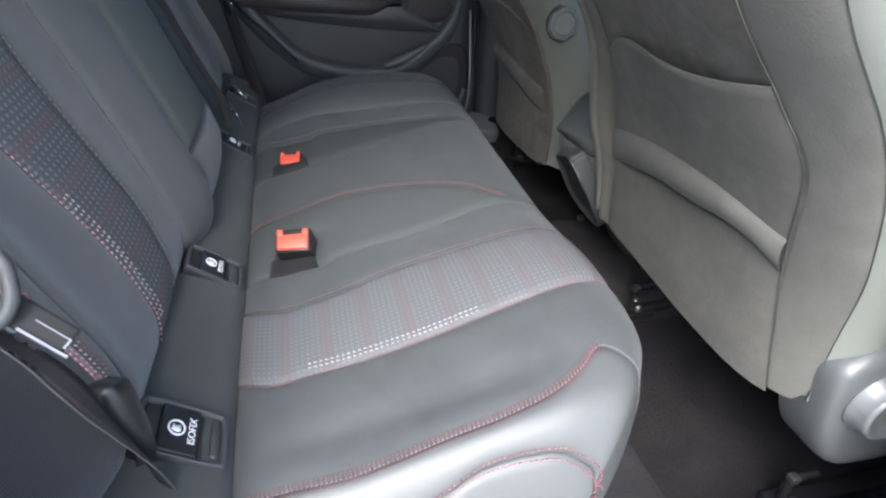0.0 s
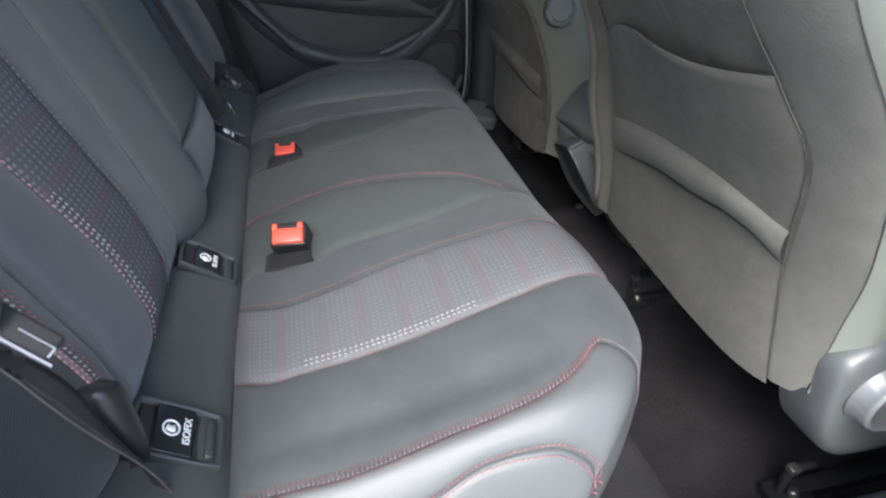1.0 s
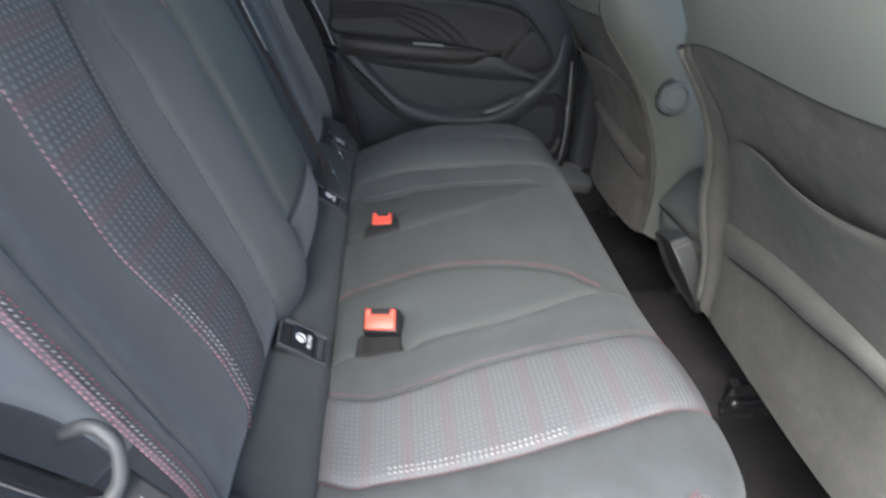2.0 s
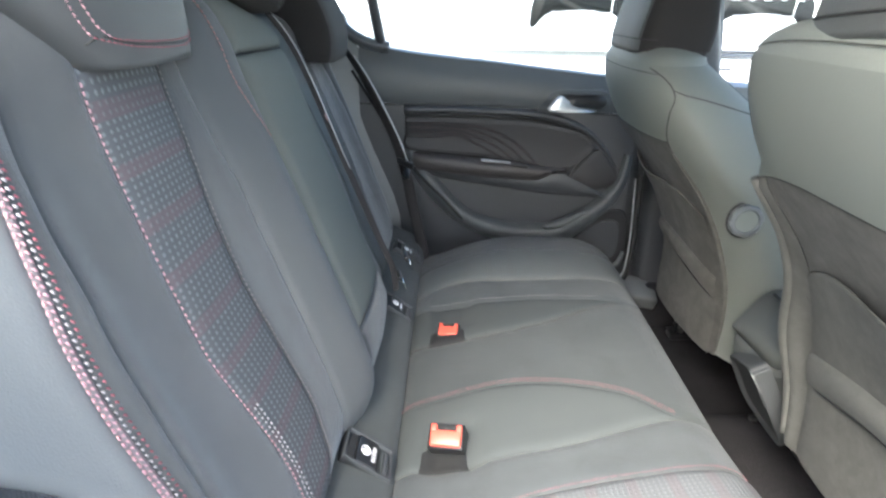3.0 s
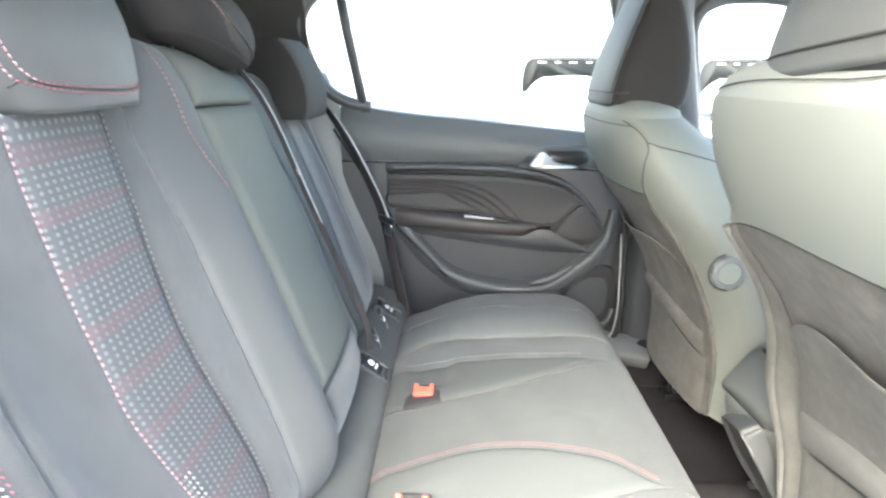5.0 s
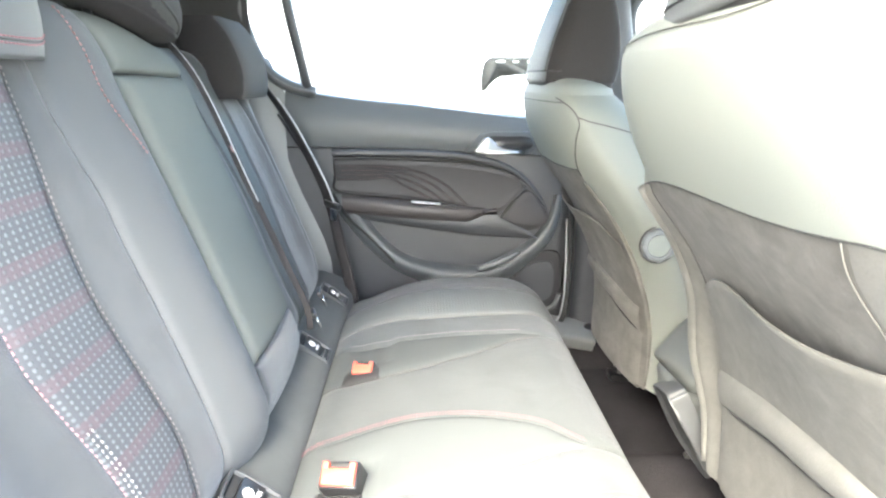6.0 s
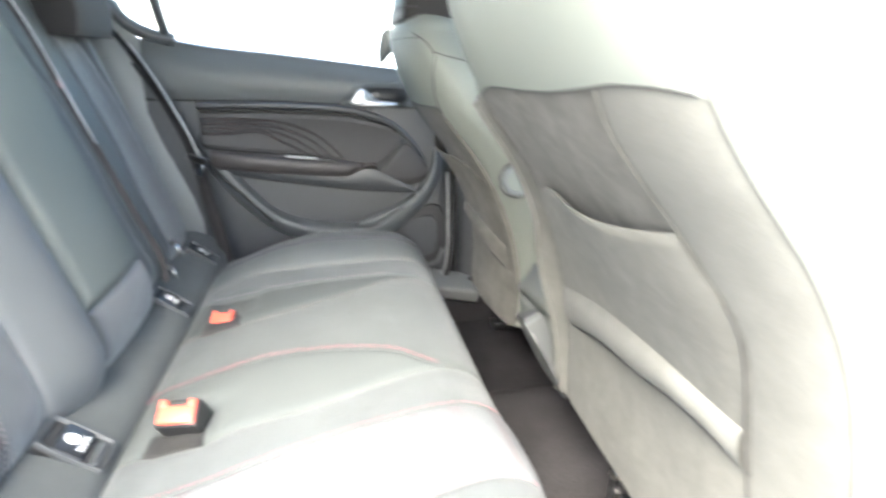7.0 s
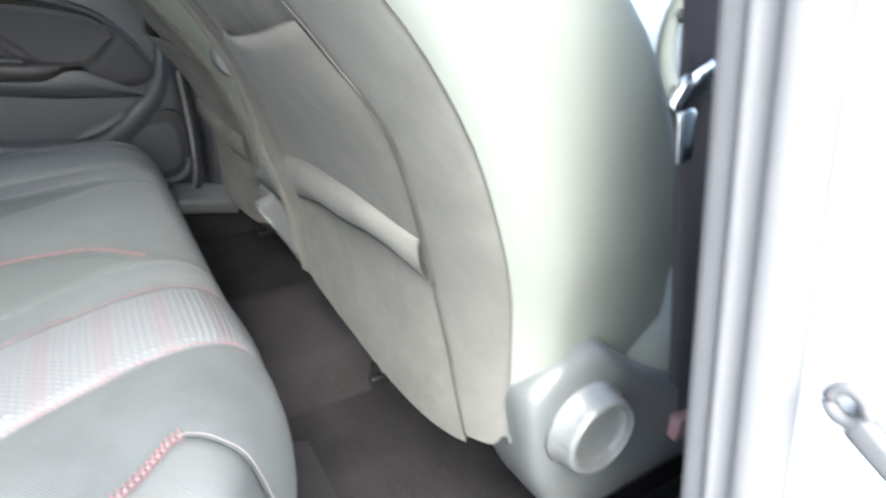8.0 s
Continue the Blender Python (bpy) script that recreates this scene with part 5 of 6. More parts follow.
    lap("map_pocket", lambda q: hem_top(q) - 0.006, mouth, lambda r, q: 0.002 + 0.004 * round_off(q) + 0.021 * math.sin(math.pi * min(q * 0.94, 1)) ** 1.2 * smoothstep(0.1, 0.75, q) * r**1.4, "sagging suede map pocket", ((0.0012, 0.0016), (0.0032, 0.0004), (0.022, -0.02)))
    bottom = [(rear_at(0.336, y) + 0.004, out * y, 0.334 - 0.004 * (RIM(0.336) + y)) for y in (-RIM(0.336) + (PIPE(0.336) - 0.004 + RIM(0.336)) * k / 40 for k in range(41))]
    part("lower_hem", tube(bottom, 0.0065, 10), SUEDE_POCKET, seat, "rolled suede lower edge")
    along = lambda z, lift: (rear_at(z, PIPE(z)) - lift, out * PIPE(z), z)
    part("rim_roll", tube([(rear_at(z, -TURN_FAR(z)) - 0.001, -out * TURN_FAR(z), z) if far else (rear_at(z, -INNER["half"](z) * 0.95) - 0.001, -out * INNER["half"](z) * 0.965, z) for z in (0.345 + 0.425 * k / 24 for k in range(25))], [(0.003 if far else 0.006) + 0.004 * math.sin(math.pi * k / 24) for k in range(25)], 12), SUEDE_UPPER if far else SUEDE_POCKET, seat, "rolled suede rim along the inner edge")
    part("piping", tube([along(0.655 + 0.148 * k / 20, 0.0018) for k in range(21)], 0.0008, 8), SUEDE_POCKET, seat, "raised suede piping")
    part("seam", tube([along(0.335 + 0.32 * k / 30, 0.0030) for k in range(31)], 0.0009, 6), SEAM_SOFT, seat)
    part("seam", tube([(rear_at(hem_low(k / 20), -RIM(0.48) + (PIPE(0.48) + RIM(0.48)) * k / 20) - 0.009 * sag * round_off(k / 20), out * (-RIM(0.48) + (PIPE(0.48) + RIM(0.48)) * k / 20), hem_low(k / 20) - 0.001) for k in range(21)], 0.0016, 6), SEAM_SOFT, seat)

    # seams as thin dark lines
    def ring_seam(z, u0, u1, k=1.004, r=0.0014):
        pts = []
        for j in range(31):
            u = u0 + (u1 - u0) * j / 30
            zz = z(u) if callable(z) else z
            x, y = seat_shell(zz, u)
            c = REAR(zz) + DEPTH(zz) / 2
            pts.append((c + (x - c) * k, out * y * k, zz))
        return tube(pts, r, 6)

    part("seam", ring_seam(seam_height, turn_in(0.793) if far else -0.34, 0.30, 1.004, 0.0010), SEAM, seat)
    # the seam across the shoulder climbs towards the door side
    over = []
    for j in range(31):
        u = -0.27 + 0.50 * j / 30
        t = 0.10 + 0.40 * (j / 30) ** 1.2
        x, y = seat_shell(0.925, u)
        k = math.cos(t * math.pi / 2) ** 0.75 * 0.98 + 0.02
        over.append((0.486 + (x - 0.486) * k - 0.001, out * y * k, 0.923 + 0.046 * math.sin(t * math.pi / 2)))
    part("seam", ring_seam(0.912, -0.36, 0.25, 1.007, 0.0009) if far else tube(over, 0.0007, 6), SEAM_SOFT, seat)
    for inner, lo, hi in ((True, 0.78, 0.92), (False, 0.34, 0.92)):
        pts = []
        for k in range(31):
            z = lo + (hi - lo) * k / 30
            x, y = seat_shell(z, (turn_in(z) if far else -0.30) if inner else edge_u(z))
            c = REAR(z) + DEPTH(z) / 2
            k = 1.009 if far and inner else 1.006
            pts.append((c + (x - c) * k, out * y * k, z))
        part("seam", tube(pts, 0.0011 if far and inner else 0.0005, 6), SEAM_SOFT, seat)
    side = []
    for k in range(25):
        t = k / 24
        z = 0.888 - 0.045 * t**1.4 if far else 0.884 - 0.070 * t**2
        start = turn_in(0.888) if far else -0.31
        x, y = seat_shell(z, start - (0.73 + start) * t)
        c = REAR(z) + DEPTH(z) / 2
        side.append((c + (x - c) * 1.008, out * y * 1.008, z))
    part("seam", tube(side, 0.0010 if far else 0.0009, 6), SEAM_SOFT, seat)
    # seat cushion, mostly hidden behind its back
    secs = [(1.03, 0, 0.20, 0.17, 0.25), (1.03, 0, 0.25, 0.21, 0.28), (1.03, 0, 0.27, 0.235, 0.33), (1.03, 0, 0.27, 0.235, 0.38), (1.03, 0, 0.25, 0.21, 0.415)]
    part("cushion", superloft(secs, 48, 4.0), LEATHER_GREY, seat, "grey leather seat cushion")
    # trim cover of the backrest hinge on the door side, with its round adjuster
    rim = smooth_outline([(0.690, 0.402), (0.712, 0.424), (0.742, 0.436), (0.772, 0.438), (0.808, 0.410), (0.852, 0.380), (0.93, 0.350), (1.02, 0.32), (1.02, 0.235), (0.90, 0.228), (0.80, 0.225), (0.745, 0.240), (0.712, 0.290), (0.695, 0.35)], 5)
    rows = []
    for y, k in ((0.165, 1.0), (0.205, 1.0), (0.219, 0.992), (0.228, 0.972), (0.234, 0.935), (0.238, 0.87), (0.240, 0.75), (0.240, 0.5), (0.240, 0.02)):
        rows.append([(0.80 + (x - 0.80) * k, out * y, 0.33 + (z - 0.33) * k) for x, z in rim])
    part("hinge_cover", grid(rows, close_v=True), GREYPLASTIC, seat, "grey plastic hinge cover")
    ctr = Vector((0.756, 0, 0.362))
    knob_rows = []
    for y, r in ((0.232, 0.0445), (0.243, 0.0440), (0.246, 0.0400), (0.259, 0.0394), (0.264, 0.0374), (0.265, 0.0340), (0.263, 0.0335)):
        notch = 0.968 if 0.245 < y < 0.262 else 1.0
        knob_rows.append([(ctr.x + r * (notch if k % 10 == 0 else 1) * math.cos(2 * math.pi * k / 80), out * y, ctr.z + r * (notch if k % 10 == 0 else 1) * math.sin(2 * math.pi * k / 80)) for k in range(80)])
    k1 = part("adjuster_knob", grid(knob_rows, close_v=True), KNOB, seat, "round satin silver backrest adjuster")
    rows = [[(ctr.x + r * math.cos(2 * math.pi * k / 60), out * y, ctr.z + r * math.sin(2 * math.pi * k / 60)) for k in range(60)] for y, r in ((0.263, 0.0338), (0.2635, 0.0318), (0.259, 0.0300), (0.2555, 0.026), (0.2545, 0.001))]
    part("knob_face", grid(rows, close_v=True), GREYPLASTIC, k1, "recessed grey face")
    part("knob_gap", tube([(ctr.x + 0.0450 * math.cos(2 * math.pi * k / 60), out * 0.2385, ctr.z + 0.0450 * math.sin(2 * math.pi * k / 60)) for k in range(60)], 0.0014, 6, True), SEAM_SOFT, k1)
    part("screw", tube([(0.742, out * 0.190, 0.250), (0.735, out * 0.192, 0.252)], 0.006, 10), CHROME, seat, "bright screw head")
    # lumbar dial on the inner side
    dial = Vector((0.640, -out * (0.2375 if far else 0.2305), 0.613 + low))
    rows = []
    for y, r in ((-0.006, 0.030), (0.007, 0.030), (0.010, 0.0275), (0.0105, 0.0225), (0.008, 0.0205), (0.008, 0.0)):
        rows.append([(dial.x + r * (1 + (0.06 if k % 10 < 5 and r > 0.025 else 0)) * math.cos(2 * math.pi * k / 80), dial.y - out * y, dial.z + r * (1 + (0.06 if k % 10 < 5 and r > 0.025 else 0)) * math.sin(2 * math.pi * k / 80)) for k in range(80)])
    d = part("lumbar_dial", grid(rows, close_v=True), KNOB, seat, "round ribbed silvery lumbar dial", smooth=False)
    part("dial_gap", tube([(dial.x + 0.0335 * math.cos(2 * math.pi * k / 48), dial.y - out * 0.002, dial.z + 0.0335 * math.sin(2 * math.pi * k / 48)) for k in range(48)], 0.0016, 6, True), SEAM_SOFT, d, "dark gap round the dial")
    part("dial_face", tube([(dial.x, dial.y - out * 0.0070, dial.z), (dial.x, dial.y - out * 0.0092, dial.z)], 0.0205, 28), LEATHER_GREY, d, "flat grey dial face", smooth=False)
    # slide rails and their end brackets
    for y in (-0.235, 0.205):
        rail = part("rail", rounded((0.765, out * y - 0.012, 0.095 + low), (1.25, out * y + 0.012, 0.122 + low), 0.004), DARKPLASTIC, seat, "black slide rail")
        part("bracket", rounded((0.736, out * y - 0.022, 0.095 + low), (0.800, out * y + 0.020, 0.116 + low), 0.004), DARKPLASTIC, rail, "black rail end cap")
        for k, (dx, dy) in enumerate(((0.0, -0.014), (0.006, 0.014))):
            part("bolt", tube([(0.766 + dx, out * y + dy * 0.8, 0.112 + low), (0.762 + dx, out * y + dy * 0.8, 0.130 + low)], 0.0075, 8), STEEL, rail, "bright bolt head")
        part("rail_lip", tube(through_points([(0.752, out * y, 0.112 + low), (0.756, out * y + 0.003, 0.140 + low), (0.764, out * y + 0.004, 0.160 + low), (0.800, out * y + 0.004, 0.162 + low)], 4), 0.006, 8), DARKPLASTIC, rail)
        part("stop_tab", rounded((0.752, out * y - 0.004, 0.158 + low), (0.766, out * y + 0.010, 0.168 + low), 0.002, 2), STEEL, rail, "bright metal tab")
    return seat


def front_headrest(label, yc, low, tilt, hw):
    """tilt: how far the lower edge climbs towards the door side."""
    head = thing("front_headrest", label, "headrest", "front headrests", at=(0, yc, -low))
    secs = []
    for k in range(31):
        t = k / 30
        bulge = math.sin(math.pi * min(max(t, 0.025), 0.975)) ** 0.3
        rear, front = 0.434 + 0.060 * t + 0.014 * t * t, 0.602 - 0.040 * t * t
        secs.append(((rear + front) / 2, 0, (front - rear) / 2 * (0.80 + 0.20 * bulge), hw * (0.95 + 0.05 * bulge) * (1 - 0.22 * t * t), 0.946 + 0.208 * t))
    body = superloft(secs, 96, 4.6)

    def lean(v):
        v.z += tilt * (0.040 - v.y) * max(1 - (v.z - 0.95) / 0.215, 0)

    for v in body.verts:
        lean(v.co)
    bmesh.ops.recalc_face_normals(body, faces=body.faces)
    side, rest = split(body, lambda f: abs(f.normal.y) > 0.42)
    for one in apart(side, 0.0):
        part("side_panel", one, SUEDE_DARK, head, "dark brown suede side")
    part("cushion", rest, LEATHER_FRONT, head, "grey leather cushion")
    edge = [Vector((c[0] - c[2] * 0.912, side * c[3] * 0.80, c[4])) for side in (-1, 1) for c in (secs[3:-3] if side < 0 else secs[-4:2:-1])]
    for p in edge:
        lean(p)
    part("seam", tube(edge, 0.0009, 6), SEAM_SOFT, head)
    lower = [Vector((secs[3][0] - secs[3][2] * (1 - abs(y / secs[3][3]) ** 4.6) ** (1 / 4.6) - 0.0005, y, secs[3][4])) for y in (secs[3][3] * 0.985 * math.sin(math.pi / 2 * (k / 16 - 1)) for k in range(33))]
    for p in lower:
        lean(p)
    part("seam", tube(lower, 0.0016, 6), SEAM, head, "dark seam above the lower edge")
    # Lower trim; its near-black tone also carries the shade under the headrest.
    trim = superloft([(0.525, 0, 0.052, hw * 0.80, 0.915), (0.520, 0, 0.068, hw * 0.92, 0.935), (0.518, 0, 0.074, hw * 0.96, 0.950), (0.518, 0, 0.072, hw * 0.95, 0.964)], 60, 4.2)
    for v in trim.verts:
        v.co.z += tilt * (0.040 - v.co.y) * (1 if v.co.z > 0.95 else 0.5)
    part("under_trim", trim, SEAM, head, "black lower trim, shade under the headrest included")
    for y in (-0.06, 0.06):
        part("post", tube([(0.530, y, 0.90), (0.530, y, 0.99)], 0.006, 10), SILVER, head, "metal post")


LEATHER_FRONT = material("grey front headrest leather", (0.060, 0.062, 0.060), 0.66, grain=700, bump=0.25, vary=0.12, spec=0.3)
KNOB = material("satin grey knob", (0.145, 0.150, 0.150), 0.36, metal=0.25, grain=600, bump=0.05, vary=0.06)
LEATHER_GREY = material("pale grey leather", (0.143, 0.152, 0.134), 0.65, grain=700, bump=0.22, vary=0.1, stain=5, spec=0.35)
front_seat("grey leather front seat with suede back, by the open door", 0.0, -0.375, -1, 0.0, 1.0)
front_seat("grey leather front seat with suede back, by the far door", 0.006, 0.375, 1, 0.055, 1.0)
front_headrest("dark grey leather headrest on the near front seat", -0.375, 0.0, 0.095, 0.140)
front_headrest("dark grey leather headrest on the far front seat", 0.375, 0.055, 0.0, 0.124)


# ---- centre console between the front seats ----
def build_console():
    con = thing("centre_console", "black plastic centre console with a grey padded lid", "console")
    secs = [(1.10, 0.010, 0.300, 0.070, 0.15), (1.085, 0.012, 0.325, 0.078, 0.22), (1.055, 0.018, 0.368, 0.086, 0.30), (1.035, 0.022, 0.386, 0.092, 0.36), (1.03, 0.024, 0.388, 0.094, 0.40), (1.03, 0.024, 0.384, 0.092, 0.428)]
    body = superloft(secs, 60, 5.0)
    lid = superloft([(1.03, 0.024, 0.376, 0.090, 0.426), (1.03, 0.024, 0.386, 0.096, 0.432), (1.03, 0.024, 0.386, 0.096, 0.474), (1.03, 0.024, 0.381, 0.093, 0.483), (1.03, 0.024, 0.372, 0.086, 0.487), (1.03, 0.024, 0.350, 0.070, 0.488), (1.03, 0.024, 0.320, 0.045, 0.488), (1.03, 0.024, 0.290, 0.015, 0.488)], 60, 9.0)
    for bm in (body, lid):
        for v in bm.verts:
            # the rear end slopes down, lower on the passenger's side
            fall = smoothstep(0.40, 0.487, v.co.z) * smoothstep(0.72, 0.640, v.co.x) if v.co.x < 0.72 else 0.0
            v.co.z -= fall * (0.030 + 0.25 * max(v.co.y + 0.02, 0))
    part("body", body, LID, con, "grey padded body")
    part("lid", lid, LID, con, "grey padded lid with a sloping rear end")
    part("slot", tube([(0.706, 0.090, 0.4865), (0.706, 0.015, 0.4875)], 0.0030, 6), SEAM, con, "dark slot in the lid")
    stitches("stitching", [(0.720 + 0.10 * k / 12, 0.1205, 0.462) for k in range(13)], THREAD_DIM, con, 0.006, 0.0045, 0.0008)
    m = Matrix.Translation((0.671, 0.0, 0.322)) @ pose(0, 0, 0, 0, -28, 0)
    outline = smooth_outline([(-0.066, -0.052), (-0.066, 0.095), (-0.058, 0.112), (-0.040, 0.112), (0.036, 0.078), (0.058, 0.062), (0.064, 0.040), (0.060, -0.052)], 6)
    rows = [[(h, y * k - 0.005 * (1 - k), z * k) for y, z in outline] for k, h in ((1.0, 0.020), (1.0, -0.006), (0.985, -0.0085), (0.955, -0.0085), (0.935, -0.004), (0.60, -0.003), (0.02, -0.003))]
    part("rear_panel", grid(rows, close_v=True), CONSOLE, con, "dark grey recessed rear panel").matrix_local = m
    # Brighter tube paints the highlight on the panel's rounded corner.
    part("panel_highlight", tube([m @ Vector((-0.008, y, z)) for y, z in ((-0.0655, 0.040), (-0.0650, 0.090), (-0.058, 0.108), (-0.046, 0.111))], [0.0012, 0.0030, 0.0030, 0.0010], 8), KNOB, con, "highlight drawn along the rear panel's rounded corner")


LID = material("grey lid leather", (0.070, 0.074, 0.069), 0.65, grain=700, bump=0.22, vary=0.1, stain=5)
CONSOLE = material("dark grey console plastic", (0.046, 0.048, 0.048), 0.58, grain=900, bump=0.2, vary=0.1)
build_console()


# ---- far rear door ----
DY = 0.722


def fill(outline_low, outline_high, x0, x1, y_fn, nx=30, nz=12):
    """A panel between two lines z(x), with its depth from y_fn(x, t)."""
    rows = []
    for i in range(nx + 1):
        x = x0 + (x1 - x0) * i / nx
        a, b = outline_low(x), outline_high(x)
        rows.append([(x, y_fn(x, j / nz), a + (b - a) * j / nz) for j in range(nz + 1)])
    return grid(rows)


def build_door():
    door = thing("rear_door", "closed far rear car door with dark trim, armrest and chrome handle", "car door")
    sill = curve([(-0.14, 0.868), (-0.05, 0.850), (0.22, 0.822), (0.49, 0.794), (0.66, 0.778)])
    split = curve([(-0.14, 0.716), (-0.05, 0.714), (0.14, 0.712), (0.33, 0.706), (0.66, 0.692)])
    part("upper_trim", fill(split, sill, -0.14, 0.655, lambda x, t: DY + 0.004 + 0.020 * t**2 - 0.010 * math.sin(math.pi * min(t * 1.1, 1)), 30, 14), SOFT, door, "soft dark upper trim")
    part("window_ledge", fill(lambda x: sill(x) - 0.002, lambda x: sill(x) + 0.004, -0.14, 0.655, lambda x, t: DY + 0.022 + 0.035 * t, 30, 4), SOFT, door)
    low = curve([(-0.14, 0.15), (0.66, 0.15)])
    part("main_panel", fill(low, lambda x: split(x) - 0.004, -0.14, 0.672, lambda x, t: DY + 0.004 - 0.008 * math.sin(math.pi * t) + 0.03 * smoothstep(0.622, 0.640, x), 46, 26), PLASTIC, door, "black grained plastic panel")
    part("seam", tube([(x, DY - 0.001, split(x) - 0.002) for x in (-0.14 + 0.78 * k / 30 for k in range(31))], 0.0025, 6), SEAM, door)
    # padded insert with red stitched waves
    top = curve([(-0.012, 0.681), (0.10, 0.683), (0.22, 0.681), (0.34, 0.674), (0.42, 0.660), (0.475, 0.640), (0.50, 0.612)])
    bot = curve([(-0.012, 0.592), (0.10, 0.582), (0.20, 0.574), (0.32, 0.560), (0.42, 0.540), (0.435, 0.545), (0.50, 0.608)])
    waves = []
    for k in range(4):
        z0 = 0.668 - 0.013 * k
        waves.append(curve([(-0.02, z0), (0.05, z0 + 0.0005), (0.12 + 0.010 * k, z0 - 0.002), (0.17 + 0.012 * (3 - k), z0 - 0.014), (0.215 + 0.022 * (3 - k), z0 - 0.036 - 0.004 * (3 - k)), (0.25 + 0.034 * (3 - k), 0.572 - 0.006 * (3 - k)), (0.30 + 0.034 * (3 - k), 0.50)]))
    ends = [0.30 + 0.034 * (3 - k) for k in range(4)]

    def quilt(x, t):
        z = bot(x) + (top(x) - bot(x)) * t
        edge = min(t, 1 - t) * (top(x) - bot(x))
        lift = sum(smoothstep(-0.0045, 0.0045, z - (waves[k](x) if x < ends[k] else 0.45)) for k in range(4))
        return DY - 0.008 - 0.0042 * lift + 0.006 * math.sin(math.pi * t) - 0.004 * smoothstep(0.0, 0.012, edge)

    part("insert", fill(bot, top, -0.012, 0.498, quilt, 130, 44), DOORCLOTH, door, "padded dark insert with red stitched waves")
    out = [(x, DY - 0.012, top(x) + 0.003) for x in (-0.014 + 0.50 * k / 30 for k in range(31))]
    part("insert_rim", tube(out, 0.0035, 6), SEAM, door)
    part("insert_rim", tube(through_points([(0.500, DY - 0.012, 0.612), (0.460, DY - 0.013, 0.574), (0.425, DY - 0.014, 0.545), (0.36, DY - 0.013, 0.551), (0.20, DY - 0.012, 0.574), (0.0, DY - 0.012, 0.594), (-0.013, DY - 0.012, 0.64), (-0.014, DY - 0.012, 0.682)], 5), 0.0032, 6), SEAM, door)
    brow = through_points([(x, DY - 0.006, top(x) + 0.018) for x in (-0.02, 0.08, 0.18, 0.28, 0.36)] + [(0.43, DY - 0.006, 0.672), (0.485, DY - 0.006, 0.645), (0.532, DY - 0.005, 0.600), (0.562, DY - 0.004, 0.555), (0.576, DY - 0.003, 0.522)], 5)
    part("insert_rim", tube(brow, [0.010 - 0.005 * smoothstep(0.5, 1.0, k / (len(brow) - 1)) for k in range(len(brow))], 8), PLASTIC, door, "rounded brow over the insert")
    for k in range(4):
        xs = [0.0 + (ends[k] - 0.055) * j / 40 for j in range(41)]
        pts = [(x, quilt(x, (waves[k](x) - bot(x)) / (top(x) - bot(x))) - 0.0012, waves[k](x)) for x in xs if waves[k](x) > bot(x) + 0.006]
        stitches("stitching", pts, THREAD_DIM, door, 0.0062, 0.0046, 0.0007)
    # speaker corner
    part("speaker_grille", slab(smooth_outline([(0.436, 0.512), (0.505, 0.600), (0.555, 0.560), (0.574, 0.520), (0.545, 0.494), (0.480, 0.490)], 5), DY - 0.012, DY + 0.006, "y", 0.004, 2), DOORCLOTH, door, "dark speaker grille")
    part("grille_rim", tube(through_points([(0.415, DY - 0.013, 0.520), (0.440, DY - 0.012, 0.545), (0.508, DY - 0.010, 0.612)], 6), 0.004, 6), PLASTIC, door)
    # armrest
    rows = []
    for i in range(31):
        x = 0.005 + 0.422 * i / 30
        t = i / 30
        zt = 0.590 - 0.036 * t
        zb = 0.542 - 0.030 * t + 0.034 * smoothstep(0.78, 1.0, t)
        dep = 0.052 * (math.sin(math.pi * min(max(0.06 + 0.88 * t, 0), 1)) ** 0.35)
        ring = [(DY, zt), (DY - dep * 0.6, zt - 0.001), (DY - dep * 0.92, zt - 0.006), (DY - dep, zt - 0.017), (DY - dep * 0.97, zb + 0.010), (DY - dep * 0.8, zb), (DY, zb - 0.010)]
        rows.append([(x, y, z) for y, z in ring])
    part("armrest", grid(rows), ARMCLOTH, door, "brown black padded armrest")
    base_low = curve([(0.040, 0.530), (0.055, 0.526), (0.208, 0.500), (0.365, 0.480), (0.545, 0.468)])
    base_top = curve([(0.040, 0.550), (0.20, 0.540), (0.36, 0.528), (0.42, 0.535), (0.46, 0.517), (0.50, 0.498), (0.545, 0.471)])
    part("armrest_base", fill(base_low, base_top, 0.040, 0.545, lambda x, t: DY - 0.016 - 0.012 * math.sin(math.pi * min(0.15 + 0.6 * t, 1)), 40, 8), PLASTIC, door, "dark plastic body under the armrest")
    part("armrest_seam", tube([(x, DY - 0.020, base_low(x)) for x in (0.045 + 0.495 * k / 30 for k in range(31))], 0.0022, 6), SEAM, door)
    part("window_switch", rounded((0.190, DY - 0.047, 0.5675), (0.270, DY - 0.036, 0.5735), 0.002, 2, pose(0, 0, 0, 0, 4.5, 0) @ Matrix.Translation((-0.044, 0, 0.018))), SILVERGREY, door, "silver window switch")
    part("switch_end", rounded((0.275, DY - 0.048, 0.560), (0.318, DY - 0.036, 0.568), 0.002, 2, pose(0, 0, 0, 0, 4.5, 0) @ Matrix.Translation((-0.044, 0, 0.021))), DARKPLASTIC, door, "black switch end")
